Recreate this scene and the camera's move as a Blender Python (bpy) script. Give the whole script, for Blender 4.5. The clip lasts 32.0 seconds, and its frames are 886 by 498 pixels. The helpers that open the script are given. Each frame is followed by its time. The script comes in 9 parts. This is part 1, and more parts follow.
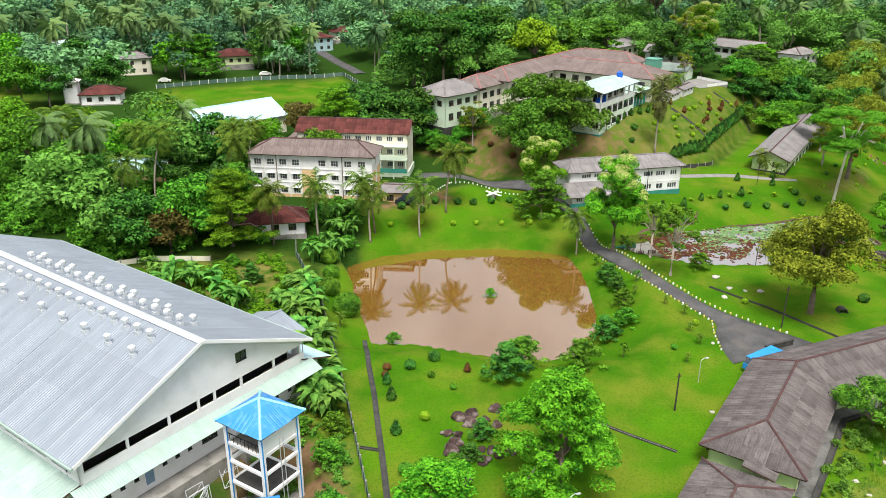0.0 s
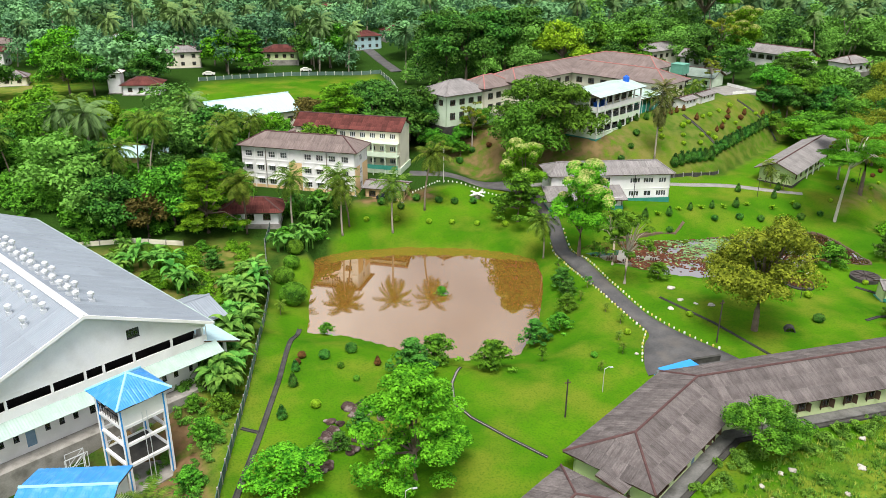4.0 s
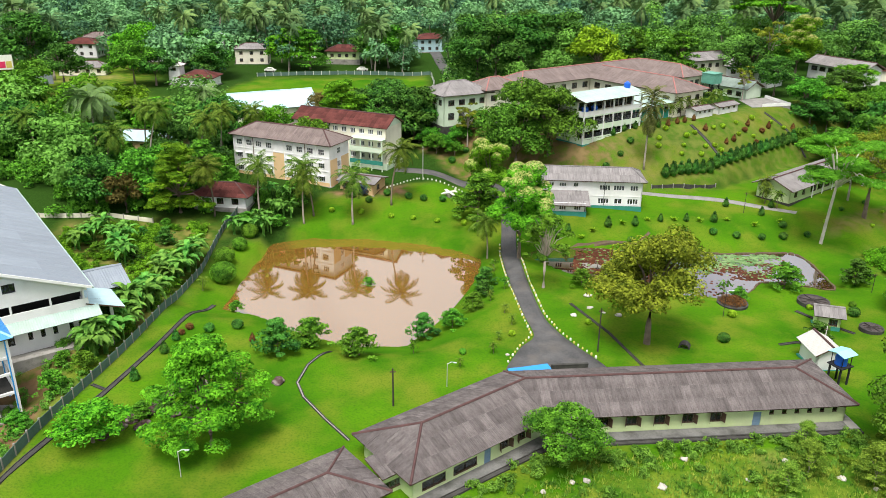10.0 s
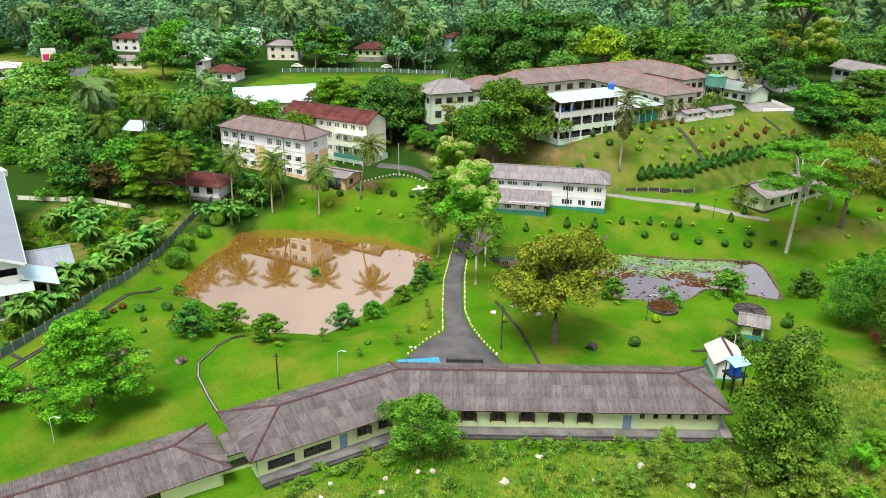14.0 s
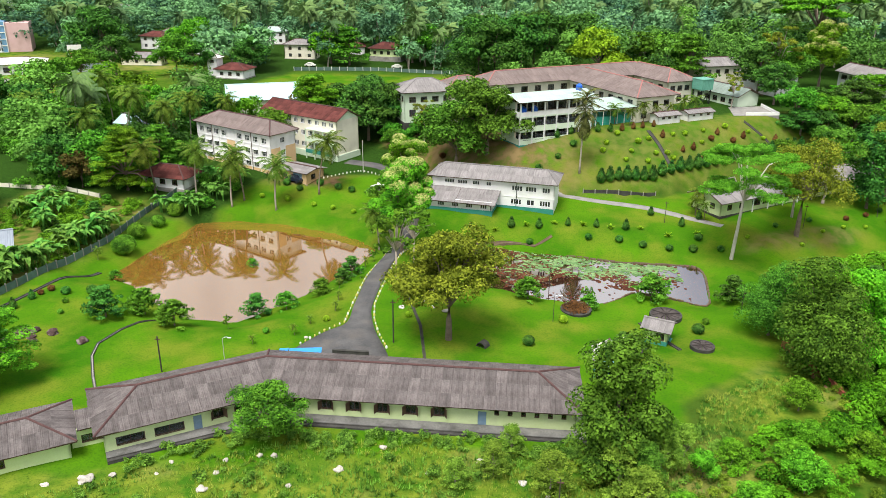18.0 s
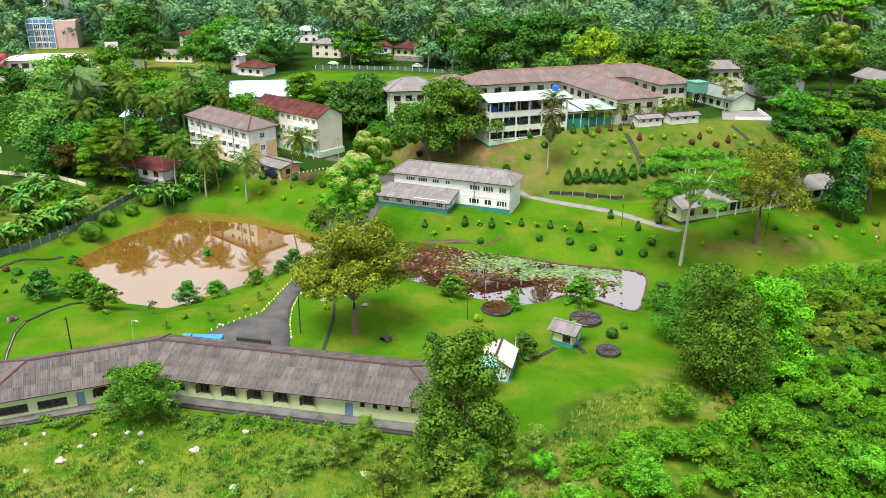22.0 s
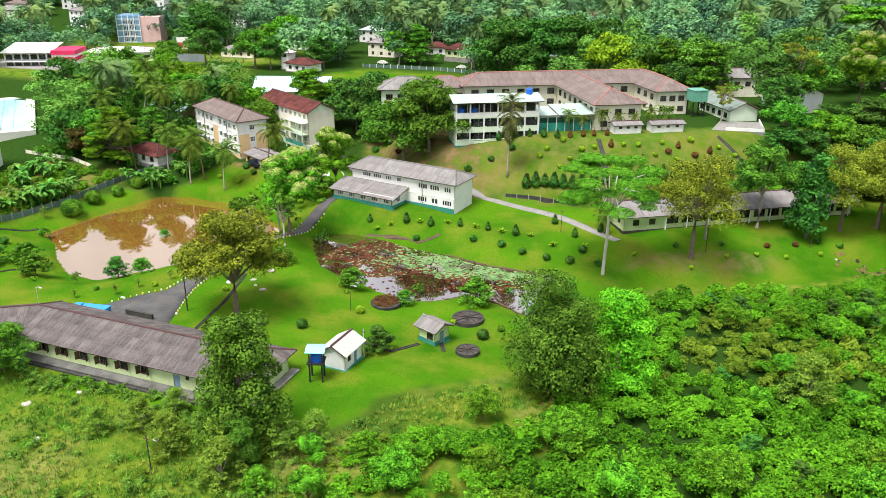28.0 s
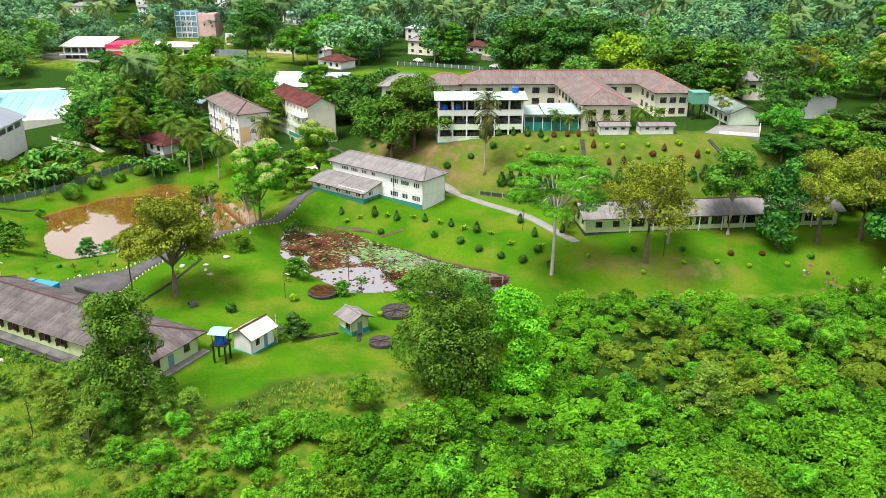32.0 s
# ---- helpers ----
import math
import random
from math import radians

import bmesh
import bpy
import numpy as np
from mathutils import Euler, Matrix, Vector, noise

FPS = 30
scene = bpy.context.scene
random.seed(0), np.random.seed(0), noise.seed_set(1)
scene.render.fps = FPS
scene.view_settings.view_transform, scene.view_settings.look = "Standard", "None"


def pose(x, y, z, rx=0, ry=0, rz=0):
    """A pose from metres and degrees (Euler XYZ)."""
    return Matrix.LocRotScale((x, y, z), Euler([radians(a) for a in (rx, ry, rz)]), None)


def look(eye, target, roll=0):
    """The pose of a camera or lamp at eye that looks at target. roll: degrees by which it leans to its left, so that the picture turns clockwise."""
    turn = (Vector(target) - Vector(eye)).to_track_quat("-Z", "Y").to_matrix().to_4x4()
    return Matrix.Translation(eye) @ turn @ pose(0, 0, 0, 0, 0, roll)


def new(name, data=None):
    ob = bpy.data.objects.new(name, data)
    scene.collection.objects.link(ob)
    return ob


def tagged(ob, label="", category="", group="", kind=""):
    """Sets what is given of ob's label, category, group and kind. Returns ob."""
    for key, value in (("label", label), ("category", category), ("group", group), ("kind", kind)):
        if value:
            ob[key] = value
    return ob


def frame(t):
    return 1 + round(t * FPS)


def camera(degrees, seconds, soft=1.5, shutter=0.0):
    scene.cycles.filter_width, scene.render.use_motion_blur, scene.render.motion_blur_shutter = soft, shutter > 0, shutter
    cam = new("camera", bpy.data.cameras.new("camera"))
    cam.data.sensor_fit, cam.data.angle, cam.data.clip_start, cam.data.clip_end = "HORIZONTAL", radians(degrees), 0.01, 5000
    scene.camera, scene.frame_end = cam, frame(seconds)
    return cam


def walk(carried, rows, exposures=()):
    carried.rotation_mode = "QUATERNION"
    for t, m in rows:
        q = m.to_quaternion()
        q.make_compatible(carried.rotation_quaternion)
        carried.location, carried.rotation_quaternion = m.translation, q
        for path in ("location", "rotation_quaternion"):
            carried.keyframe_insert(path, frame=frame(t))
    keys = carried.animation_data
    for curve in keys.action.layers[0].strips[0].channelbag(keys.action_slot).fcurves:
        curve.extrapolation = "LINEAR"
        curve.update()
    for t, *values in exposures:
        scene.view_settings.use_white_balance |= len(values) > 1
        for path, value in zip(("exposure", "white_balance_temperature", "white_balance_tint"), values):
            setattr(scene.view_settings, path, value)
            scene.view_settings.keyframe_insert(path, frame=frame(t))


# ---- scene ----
cam = camera(59.0, 32.0, soft=0.7)
EXPOSURE = 0.40
PATH = [
    (0, (-17.484, 44.699, 52.777), (-16.75, 46.405, 52.035), 0.2),
    (0.5, (-14.951, 43.343, 53.018), (-14.245, 45.059, 52.272), 0.1),
    (1, (-12.441, 42.117, 53.134), (-11.761, 43.843, 52.387), 0.2),
    (1.5, (-9.904, 40.932, 53.175), (-9.25, 42.668, 52.428), 0.2),
    (2, (-7.342, 39.756, 53.231), (-6.714, 41.502, 52.484), 0.2),
    (2.5, (-4.727, 38.622, 53.28), (-4.127, 40.378, 52.534), 0.3),
    (3, (-2.071, 37.533, 53.283), (-1.497, 39.298, 52.537), 0.3),
    (3.5, (0.623, 36.493, 53.21), (1.169, 38.266, 52.465), 0.4),
    (4, (3.309, 35.519, 53.063), (3.828, 37.302, 52.32), 0.5),
    (4.5, (5.997, 34.597, 52.854), (6.489, 36.389, 52.114), 0.5),
    (5, (8.713, 33.708, 52.634), (9.178, 35.508, 51.897), 0.6),
    (5.5, (11.483, 32.832, 52.453), (11.92, 34.64, 51.718), 0.6),
    (6, (14.301, 31.974, 52.343), (14.708, 33.789, 51.609), 0.6),
    (6.5, (17.087, 31.179, 52.145), (17.466, 33.001, 51.415), 0.6),
    (7, (19.9, 30.389, 52.088), (20.25, 32.218, 51.358), 0.6),
    (7.5, (22.703, 29.63, 52.038), (23.025, 31.465, 51.309), 0.6),
    (8, (25.497, 28.902, 52.069), (25.792, 30.741, 51.339), 0.7),
    (8.5, (28.323, 28.21, 52.056), (28.591, 30.054, 51.327), 0.7),
    (9, (31.104, 27.537, 52.08), (31.345, 29.384, 51.351), 0.7),
    (9.5, (33.9, 26.878, 52.096), (34.115, 28.728, 51.368), 0.7),
    (10, (36.694, 26.281, 52.19), (36.883, 28.134, 51.46), 0.7),
    (10.5, (39.507, 25.708, 52.233), (39.67, 27.563, 51.503), 0.7),
    (11, (42.33, 25.187, 52.288), (42.467, 27.044, 51.557), 0.6),
    (11.5, (45.175, 24.688, 52.352), (45.286, 26.546, 51.621), 0.7),
    (12, (48.014, 24.243, 52.42), (48.099, 26.102, 51.688), 0.6),
    (12.5, (50.879, 23.832, 52.487), (50.938, 25.692, 51.755), 0.6),
    (13, (53.75, 23.465, 52.546), (53.788, 25.325, 51.813), 0.7),
    (13.5, (56.649, 23.121, 52.591), (56.665, 24.982, 51.858), 0.7),
    (14, (59.546, 22.834, 52.644), (59.541, 24.694, 51.91), 0.7),
    (14.5, (62.469, 22.603, 52.651), (62.443, 24.463, 51.918), 0.7),
    (15, (65.394, 22.431, 52.641), (65.347, 24.291, 51.907), 0.7),
    (15.5, (68.315, 22.313, 52.616), (68.248, 24.173, 51.883), 0.7),
    (16, (71.24, 22.242, 52.582), (71.153, 24.101, 51.85), 0.7),
    (16.5, (74.177, 22.211, 52.543), (74.069, 24.069, 51.81), 0.7),
    (17, (77.126, 22.222, 52.527), (76.998, 24.079, 51.794), 0.7),
    (17.5, (80.073, 22.299, 52.461), (79.923, 24.154, 51.73), 0.7),
    (18, (83.022, 22.418, 52.423), (82.852, 24.272, 51.692), 0.6),
    (18.5, (85.99, 22.559, 52.435), (85.798, 24.41, 51.704), 0.6),
    (19, (88.933, 22.718, 52.435), (88.72, 24.567, 51.704), 0.5),
    (19.5, (91.846, 22.887, 52.448), (91.612, 24.734, 51.718), 0.5),
    (20, (94.765, 23.09, 52.498), (94.51, 24.934, 51.767), 0.5),
    (20.5, (97.655, 23.329, 52.523), (97.376, 25.17, 51.792), 0.4),
    (21, (100.52, 23.597, 52.546), (100.216, 25.433, 51.815), 0.4),
    (21.5, (103.416, 23.88, 52.547), (103.087, 25.713, 51.816), 0.4),
    (22, (106.339, 24.181, 52.543), (105.984, 26.009, 51.812), 0.4),
    (22.5, (109.233, 24.551, 52.542), (108.853, 26.374, 51.81), 0.5),
    (23, (112.174, 24.931, 52.543), (111.769, 26.748, 51.812), 0.5),
    (23.5, (115.115, 25.375, 52.511), (114.685, 27.186, 51.78), 0.5),
    (24, (118.08, 25.879, 52.496), (117.625, 27.684, 51.766), 0.6),
    (24.5, (121.053, 26.417, 52.471), (120.572, 28.216, 51.742), 0.6),
    (25, (124.035, 26.971, 52.452), (123.528, 28.763, 51.723), 0.6),
    (25.5, (126.998, 27.58, 52.469), (126.467, 29.365, 51.741), 0.7),
    (26, (129.966, 28.234, 52.514), (129.409, 30.012, 51.786), 0.7),
    (26.5, (132.934, 28.93, 52.573), (132.352, 30.7, 51.845), 0.6),
    (27, (135.888, 29.673, 52.638), (135.28, 31.434, 51.91), 0.6),
    (27.5, (138.813, 30.466, 52.698), (138.18, 32.218, 51.97), 0.6),
    (28, (141.703, 31.316, 52.739), (141.045, 33.058, 52.012), 0.5),
    (28.5, (144.57, 32.229, 52.744), (143.887, 33.962, 52.016), 0.5),
    (29, (147.405, 33.201, 52.733), (146.696, 34.923, 52.004), 0.4),
    (29.5, (150.211, 34.213, 52.713), (149.477, 35.925, 51.984), 0.4),
    (30, (152.998, 35.251, 52.686), (152.24, 36.952, 51.956), 0.4),
    (30.5, (155.768, 36.307, 52.653), (154.985, 37.997, 51.923), 0.4),
    (31, (158.503, 37.407, 52.613), (157.695, 39.086, 51.883), 0.4),
    (31.5, (161.227, 38.524, 52.568), (160.395, 40.19, 51.839), 0.4),
    (32, (163.95, 39.645, 52.523), (163.094, 41.299, 51.794), 0.4),
]
walk(cam, [(t, look(eye, target, roll)) for t, eye, target, roll in PATH], exposures=[(0.0, EXPOSURE - 0.08), (16.0, EXPOSURE), (32.0, EXPOSURE + 0.13)])

# ---- world and light ----
world = bpy.data.worlds.new("sky")
scene.world = world
world.use_nodes = True
wn, wl = world.node_tree.nodes, world.node_tree.links
wn.clear()
SUN_ELEV, SUN_TURN = radians(66), radians(200)
sky = wn.new("ShaderNodeTexSky")
sky.sky_type, sky.sun_disc = "NISHITA", False
sky.sun_elevation, sky.sun_rotation = SUN_ELEV, SUN_TURN
sky.air_density, sky.dust_density, sky.ozone_density = 1.0, 4.0, 1.0
co = wn.new("ShaderNodeTexCoord")
cl = wn.new("ShaderNodeTexNoise")
cl.inputs["Scale"].default_value, cl.inputs["Detail"].default_value = 3.2, 6.0
cr = wn.new("ShaderNodeValToRGB")
cr.color_ramp.elements[0].position, cr.color_ramp.elements[1].position = 0.25, 0.55
mixc = wn.new("ShaderNodeMix")
mixc.data_type = "RGBA"
mixc.inputs["B"].default_value = (8.2, 8.45, 8.9, 1)
bg = wn.new("ShaderNodeBackground")
bg.inputs["Strength"].default_value = 0.10
wo = wn.new("ShaderNodeOutputWorld")
wl.new(co.outputs["Generated"], cl.inputs["Vector"])
wl.new(cl.outputs["Fac"], cr.inputs["Fac"])
wl.new(cr.outputs["Color"], mixc.inputs["Factor"])
wl.new(sky.outputs["Color"], mixc.inputs["A"])
wl.new(mixc.outputs["Result"], bg.inputs["Color"])
wl.new(bg.outputs["Background"], wo.inputs["Surface"])
sun = new("sun", bpy.data.lights.new("sun", "SUN"))
sun.data.energy, sun.data.angle, sun.data.color = 3.9, radians(26), (1.0, 0.965, 0.91)
sun.matrix_world = look((120 * math.sin(SUN_TURN), 120 * math.cos(SUN_TURN), 120 * math.tan(SUN_ELEV)), (0, 0, 0))

# ---- materials ----


def rgb(c):
    return (c[0], c[1], c[2], 1.0)


def material(name, c1, c2, scale=1.0, rough=0.8, bump=0.2, metal=0.0, fine=12.0, spread=0.0, stain=None, island=False, coords="Object", bump_dist=0.05):
    """Two colours mixed by coarse and fine noise, with relief; spread: how far single pieces differ."""
    m = bpy.data.materials.new(name)
    m.use_nodes = True
    n, l = m.node_tree.nodes, m.node_tree.links
    p = n["Principled BSDF"]
    p.inputs["Roughness"].default_value, p.inputs["Metallic"].default_value = rough, metal
    p.inputs["Specular IOR Level"].default_value = 0.5 if rough < 0.6 else 0.12
    tc = n.new("ShaderNodeTexCoord")
    a, b = n.new("ShaderNodeTexNoise"), n.new("ShaderNodeTexNoise")
    a.inputs["Scale"].default_value, a.inputs["Detail"].default_value = scale, 5.0
    b.inputs["Scale"].default_value, b.inputs["Detail"].default_value = scale * fine, 4.0
    for t in (a, b):
        l.new(tc.outputs[coords], t.inputs["Vector"])
    add = n.new("ShaderNodeMath")
    add.operation = "MULTIPLY_ADD"
    add.inputs[1].default_value, add.inputs[2].default_value = 0.45, 0.0
    l.new(b.outputs["Fac"], add.inputs[0])
    add2 = n.new("ShaderNodeMath")
    add2.operation = "MULTIPLY_ADD"
    add2.inputs[1].default_value = 0.75
    l.new(a.outputs["Fac"], add2.inputs[0])
    l.new(add.outputs[0], add2.inputs[2])
    r = n.new("ShaderNodeMapRange")
    r.inputs["From Min"].default_value, r.inputs["From Max"].default_value = 0.38, 0.82
    l.new(add2.outputs[0], r.inputs["Value"])
    mx = n.new("ShaderNodeMix")
    mx.data_type = "RGBA"
    mx.inputs["A"].default_value, mx.inputs["B"].default_value = rgb(c1), rgb(c2)
    l.new(r.outputs["Result"], mx.inputs["Factor"])
    out = mx.outputs["Result"]
    if stain:
        s = n.new("ShaderNodeTexNoise")
        s.inputs["Scale"].default_value, s.inputs["Detail"].default_value = stain[1], 6.0
        l.new(tc.outputs[coords], s.inputs["Vector"])
        sr = n.new("ShaderNodeMapRange")
        sr.inputs["From Min"].default_value, sr.inputs["From Max"].default_value, sr.inputs["To Max"].default_value = 0.5, 0.72, stain[2]
        l.new(s.outputs["Fac"], sr.inputs["Value"])
        sm = n.new("ShaderNodeMix")
        sm.data_type = "RGBA"
        sm.inputs["B"].default_value = rgb(stain[0])
        l.new(sr.outputs["Result"], sm.inputs["Factor"])
        l.new(out, sm.inputs["A"])
        out = sm.outputs["Result"]
    if spread:
        if island:
            g = n.new("ShaderNodeNewGeometry")
            rnd = g.outputs["Random Per Island"]
        else:
            g = n.new("ShaderNodeObjectInfo")
            rnd = g.outputs["Random"]
        hv = n.new("ShaderNodeHueSaturation")
        vr = n.new("ShaderNodeMapRange")
        vr.inputs["To Min"].default_value, vr.inputs["To Max"].default_value = 1 - spread, 1 + spread
        l.new(rnd, vr.inputs["Value"])
        l.new(vr.outputs["Result"], hv.inputs["Value"])
        l.new(out, hv.inputs["Color"])
        out = hv.outputs["Color"]
    l.new(out, p.inputs["Base Color"])
    if bump:
        bp = n.new("ShaderNodeBump")
        bp.inputs["Strength"].default_value, bp.inputs["Distance"].default_value = bump, bump_dist
        l.new(b.outputs["Fac"], bp.inputs["Height"])
        l.new(bp.outputs["Normal"], p.inputs["Normal"])
    return m


def foliage(name, c1, c2, spread=0.35, hue=0.02, rough=0.6, glow=0.1, single=0.42, patch=0.8, tone=False):
    """Leaf material: each leaf differs, some light passes through."""
    m = bpy.data.materials.new(name)
    m.use_nodes = True
    n, l = m.node_tree.nodes, m.node_tree.links
    p, o = n["Principled BSDF"], n["Material Output"]
    p.inputs["Roughness"].default_value = rough
    p.inputs["Specular IOR Level"].default_value = 0.03
    g, oi = n.new("ShaderNodeNewGeometry"), n.new("ShaderNodeObjectInfo")
    tc, nz = n.new("ShaderNodeTexCoord"), n.new("ShaderNodeTexNoise")
    nz.inputs["Scale"].default_value, nz.inputs["Detail"].default_value = patch, 3.0
    l.new(tc.outputs["Object"], nz.inputs["Vector"])
    av = n.new("ShaderNodeMath")
    av.operation = "MULTIPLY_ADD"
    av.inputs[1].default_value = single
    l.new(g.outputs["Random Per Island"], av.inputs[0])
    r0 = n.new("ShaderNodeMapRange")
    r0.inputs["From Min"].default_value, r0.inputs["From Max"].default_value, r0.inputs["To Max"].default_value = 0.40, 0.60, 1.0 - single * 0.9
    if tone:
        at = n.new("ShaderNodeAttribute")
        at.attribute_name = "tone"
        r0.inputs["From Min"].default_value, r0.inputs["From Max"].default_value = 0.0, 1.0
        l.new(at.outputs["Fac"], r0.inputs["Value"])
    else:
        l.new(nz.outputs["Fac"], r0.inputs["Value"])
    l.new(r0.outputs["Result"], av.inputs[2])
    mx = n.new("ShaderNodeMix")
    mx.data_type = "RGBA"
    mx.inputs["A"].default_value, mx.inputs["B"].default_value = rgb(c1), rgb(c2)
    l.new(av.outputs[0], mx.inputs["Factor"])
    hv = n.new("ShaderNodeHueSaturation")
    vr, hr = n.new("ShaderNodeMapRange"), n.new("ShaderNodeMapRange")
    vr.inputs["To Min"].default_value, vr.inputs["To Max"].default_value = 1 - spread * 0.6, 1 + spread * 0.6
    hr.inputs["To Min"].default_value, hr.inputs["To Max"].default_value = 0.5 - hue, 0.5 + hue
    l.new(oi.outputs["Random"], vr.inputs["Value"])
    l.new(oi.outputs["Random"], hr.inputs["Value"])
    l.new(vr.outputs["Result"], hv.inputs["Value"])
    l.new(hr.outputs["Result"], hv.inputs["Hue"])
    l.new(mx.outputs["Result"], hv.inputs["Color"])
    l.new(hv.outputs["Color"], p.inputs["Base Color"])
    tr, ms = n.new("ShaderNodeBsdfTranslucent"), n.new("ShaderNodeMixShader")
    ms.inputs["Fac"].default_value = glow
    l.new(hv.outputs["Color"], tr.inputs["Color"])
    l.new(p.outputs["BSDF"], ms.inputs[1])
    l.new(tr.outputs["BSDF"], ms.inputs[2])
    l.new(ms.outputs["Shader"], o.inputs["Surface"])
    return m


def corrugated(name, c1, c2, pitch, spread, stain=None, rough=0.85, depth=0.03, metal=0.0, scale=0.6, streak=0.45):
    """Sheet material with ribs across the local x."""
    m = material(name, c1, c2, scale, rough, 0.0, metal, 9.0, spread, stain)
    n, l = m.node_tree.nodes, m.node_tree.links
    tc = [k for k in n if k.type == "TEX_COORD"][0]
    # rain streaks that run down the slope, different on each sheet
    p, oi = n["Principled BSDF"], n.new("ShaderNodeObjectInfo")
    mp, sk, sr, sm = n.new("ShaderNodeMapping"), n.new("ShaderNodeTexNoise"), n.new("ShaderNodeMapRange"), n.new("ShaderNodeMix")
    mp.inputs["Scale"].default_value = (2.2, 0.22, 1.0)
    sk.noise_dimensions = "4D"
    sk.inputs["Scale"].default_value, sk.inputs["Detail"].default_value = 1.3, 5.0
    wv = n.new("ShaderNodeMath")
    wv.operation = "MULTIPLY"
    wv.inputs[1].default_value = 40.0
    l.new(oi.outputs["Random"], wv.inputs[0])
    l.new(wv.outputs[0], sk.inputs["W"])
    l.new(tc.outputs["Object"], mp.inputs["Vector"])
    l.new(mp.outputs["Vector"], sk.inputs["Vector"])
    sr.inputs["From Min"].default_value, sr.inputs["From Max"].default_value, sr.inputs["To Max"].default_value = 0.45, 0.7, streak
    l.new(sk.outputs["Fac"], sr.inputs["Value"])
    sm.data_type = "RGBA"
    sm.inputs["B"].default_value = rgb([c * 0.35 for c in c1])
    old = p.inputs["Base Color"].links[0].from_socket
    l.new(old, sm.inputs["A"])
    l.new(sr.outputs["Result"], sm.inputs["Factor"])
    l.new(sm.outputs["Result"], p.inputs["Base Color"])
    w = n.new("ShaderNodeTexWave")
    w.wave_type, w.bands_direction = "BANDS", "X"
    w.inputs["Scale"].default_value, w.inputs["Distortion"].default_value = 0.314 / pitch, 0.0
    l.new(tc.outputs["Object"], w.inputs["Vector"])
    bp = n.new("ShaderNodeBump")
    bp.inputs["Strength"].default_value, bp.inputs["Distance"].default_value = 0.8, depth
    l.new(w.outputs["Fac"], bp.inputs["Height"])
    l.new(bp.outputs["Normal"], n["Principled BSDF"].inputs["Normal"])
    return m


M_ASBESTOS = corrugated("weathered_cement_sheet", (0.092, 0.077, 0.074), (0.20, 0.177, 0.172), 0.18, 0.22, ((0.036, 0.031, 0.03), 0.5, 0.85))
M_SHEET_GREY = corrugated("grey_cement_sheet", (0.205, 0.19, 0.185), (0.30, 0.28, 0.275), 0.18, 0.12, ((0.12, 0.11, 0.1), 0.4, 0.5))
M_SHEET_BROWN = corrugated("brownish_cement_sheet", (0.165, 0.125, 0.115), (0.24, 0.195, 0.18), 0.18, 0.12, ((0.12, 0.09, 0.08), 0.4, 0.5))
M_TILE_RED = corrugated("red_clay_tile", (0.085, 0.026, 0.023), (0.15, 0.05, 0.041), 0.3, 0.3, ((0.06, 0.03, 0.028), 0.5, 0.6))
M_STEEL_BLUE = corrugated("silver_blue_steel_sheet", (0.24, 0.275, 0.32), (0.30, 0.335, 0.38), 0.33, 0.07, ((0.17, 0.19, 0.22), 0.12, 0.5), 0.5, 0.04, 0.15, 0.08, streak=0.15)
M_STEEL_CYAN = corrugated("pale_cyan_steel_sheet", (0.42, 0.62, 0.66), (0.52, 0.70, 0.74), 0.33, 0.04, None, 0.45, 0.02, 0.1, 0.1, streak=0.15)
M_STEEL_MINT = corrugated("mint_roof_sheet", (0.33, 0.46, 0.40), (0.44, 0.55, 0.50), 0.3, 0.08, ((0.36, 0.42, 0.37), 0.4, 0.5), 0.5, 0.02, streak=0.15)
M_STEEL_VIVID = corrugated("bright_blue_steel_sheet", (0.03, 0.23, 0.60), (0.05, 0.30, 0.70), 0.25, 0.06, ((0.3, 0.5, 0.66), 0.8, 0.4), 0.4, 0.02, streak=0.15)
M_SHEET_GREEN = corrugated("dull_green_sheet", (0.17, 0.22, 0.185), (0.25, 0.30, 0.265), 0.25, 0.1, ((0.11, 0.13, 0.11), 0.4, 0.5))
M_RIDGE = material("dark_red_ridge_cap", (0.07, 0.04, 0.04), (0.125, 0.07, 0.066), 1.5, 0.9, 0.3)
M_RIDGE_PINK = material("pink_red_ridge_cap", (0.32, 0.12, 0.11), (0.42, 0.2, 0.18), 1.5, 0.9, 0.3)
M_WHITE = material("white_painted_plaster", (0.76, 0.755, 0.75), (0.85, 0.84, 0.825), 0.5, 0.75, 0.1, stain=((0.52, 0.50, 0.46), 0.35, 0.35))
M_CREAM = material("cream_painted_plaster", (0.77, 0.73, 0.59), (0.84, 0.80, 0.66), 0.5, 0.8, 0.1, stain=((0.5, 0.45, 0.36), 0.35, 0.35))
M_PEACH = material("peach_painted_plaster", (0.68, 0.46, 0.24), (0.76, 0.54, 0.31), 0.6, 0.8, 0.1)
M_LIME = material("pale_lime_painted_plaster", (0.55, 0.66, 0.32), (0.64, 0.74, 0.42), 0.5, 0.8, 0.1, stain=((0.40, 0.44, 0.26), 0.5, 0.45))
M_PALEGREEN = material("pale_green_painted_plaster", (0.62, 0.74, 0.56), (0.70, 0.80, 0.64), 0.5, 0.8, 0.1, stain=((0.45, 0.52, 0.40), 0.4, 0.35))
M_TEAL = material("teal_painted_plinth", (0.03, 0.20, 0.15), (0.06, 0.28, 0.22), 0.7, 0.7, 0.1)
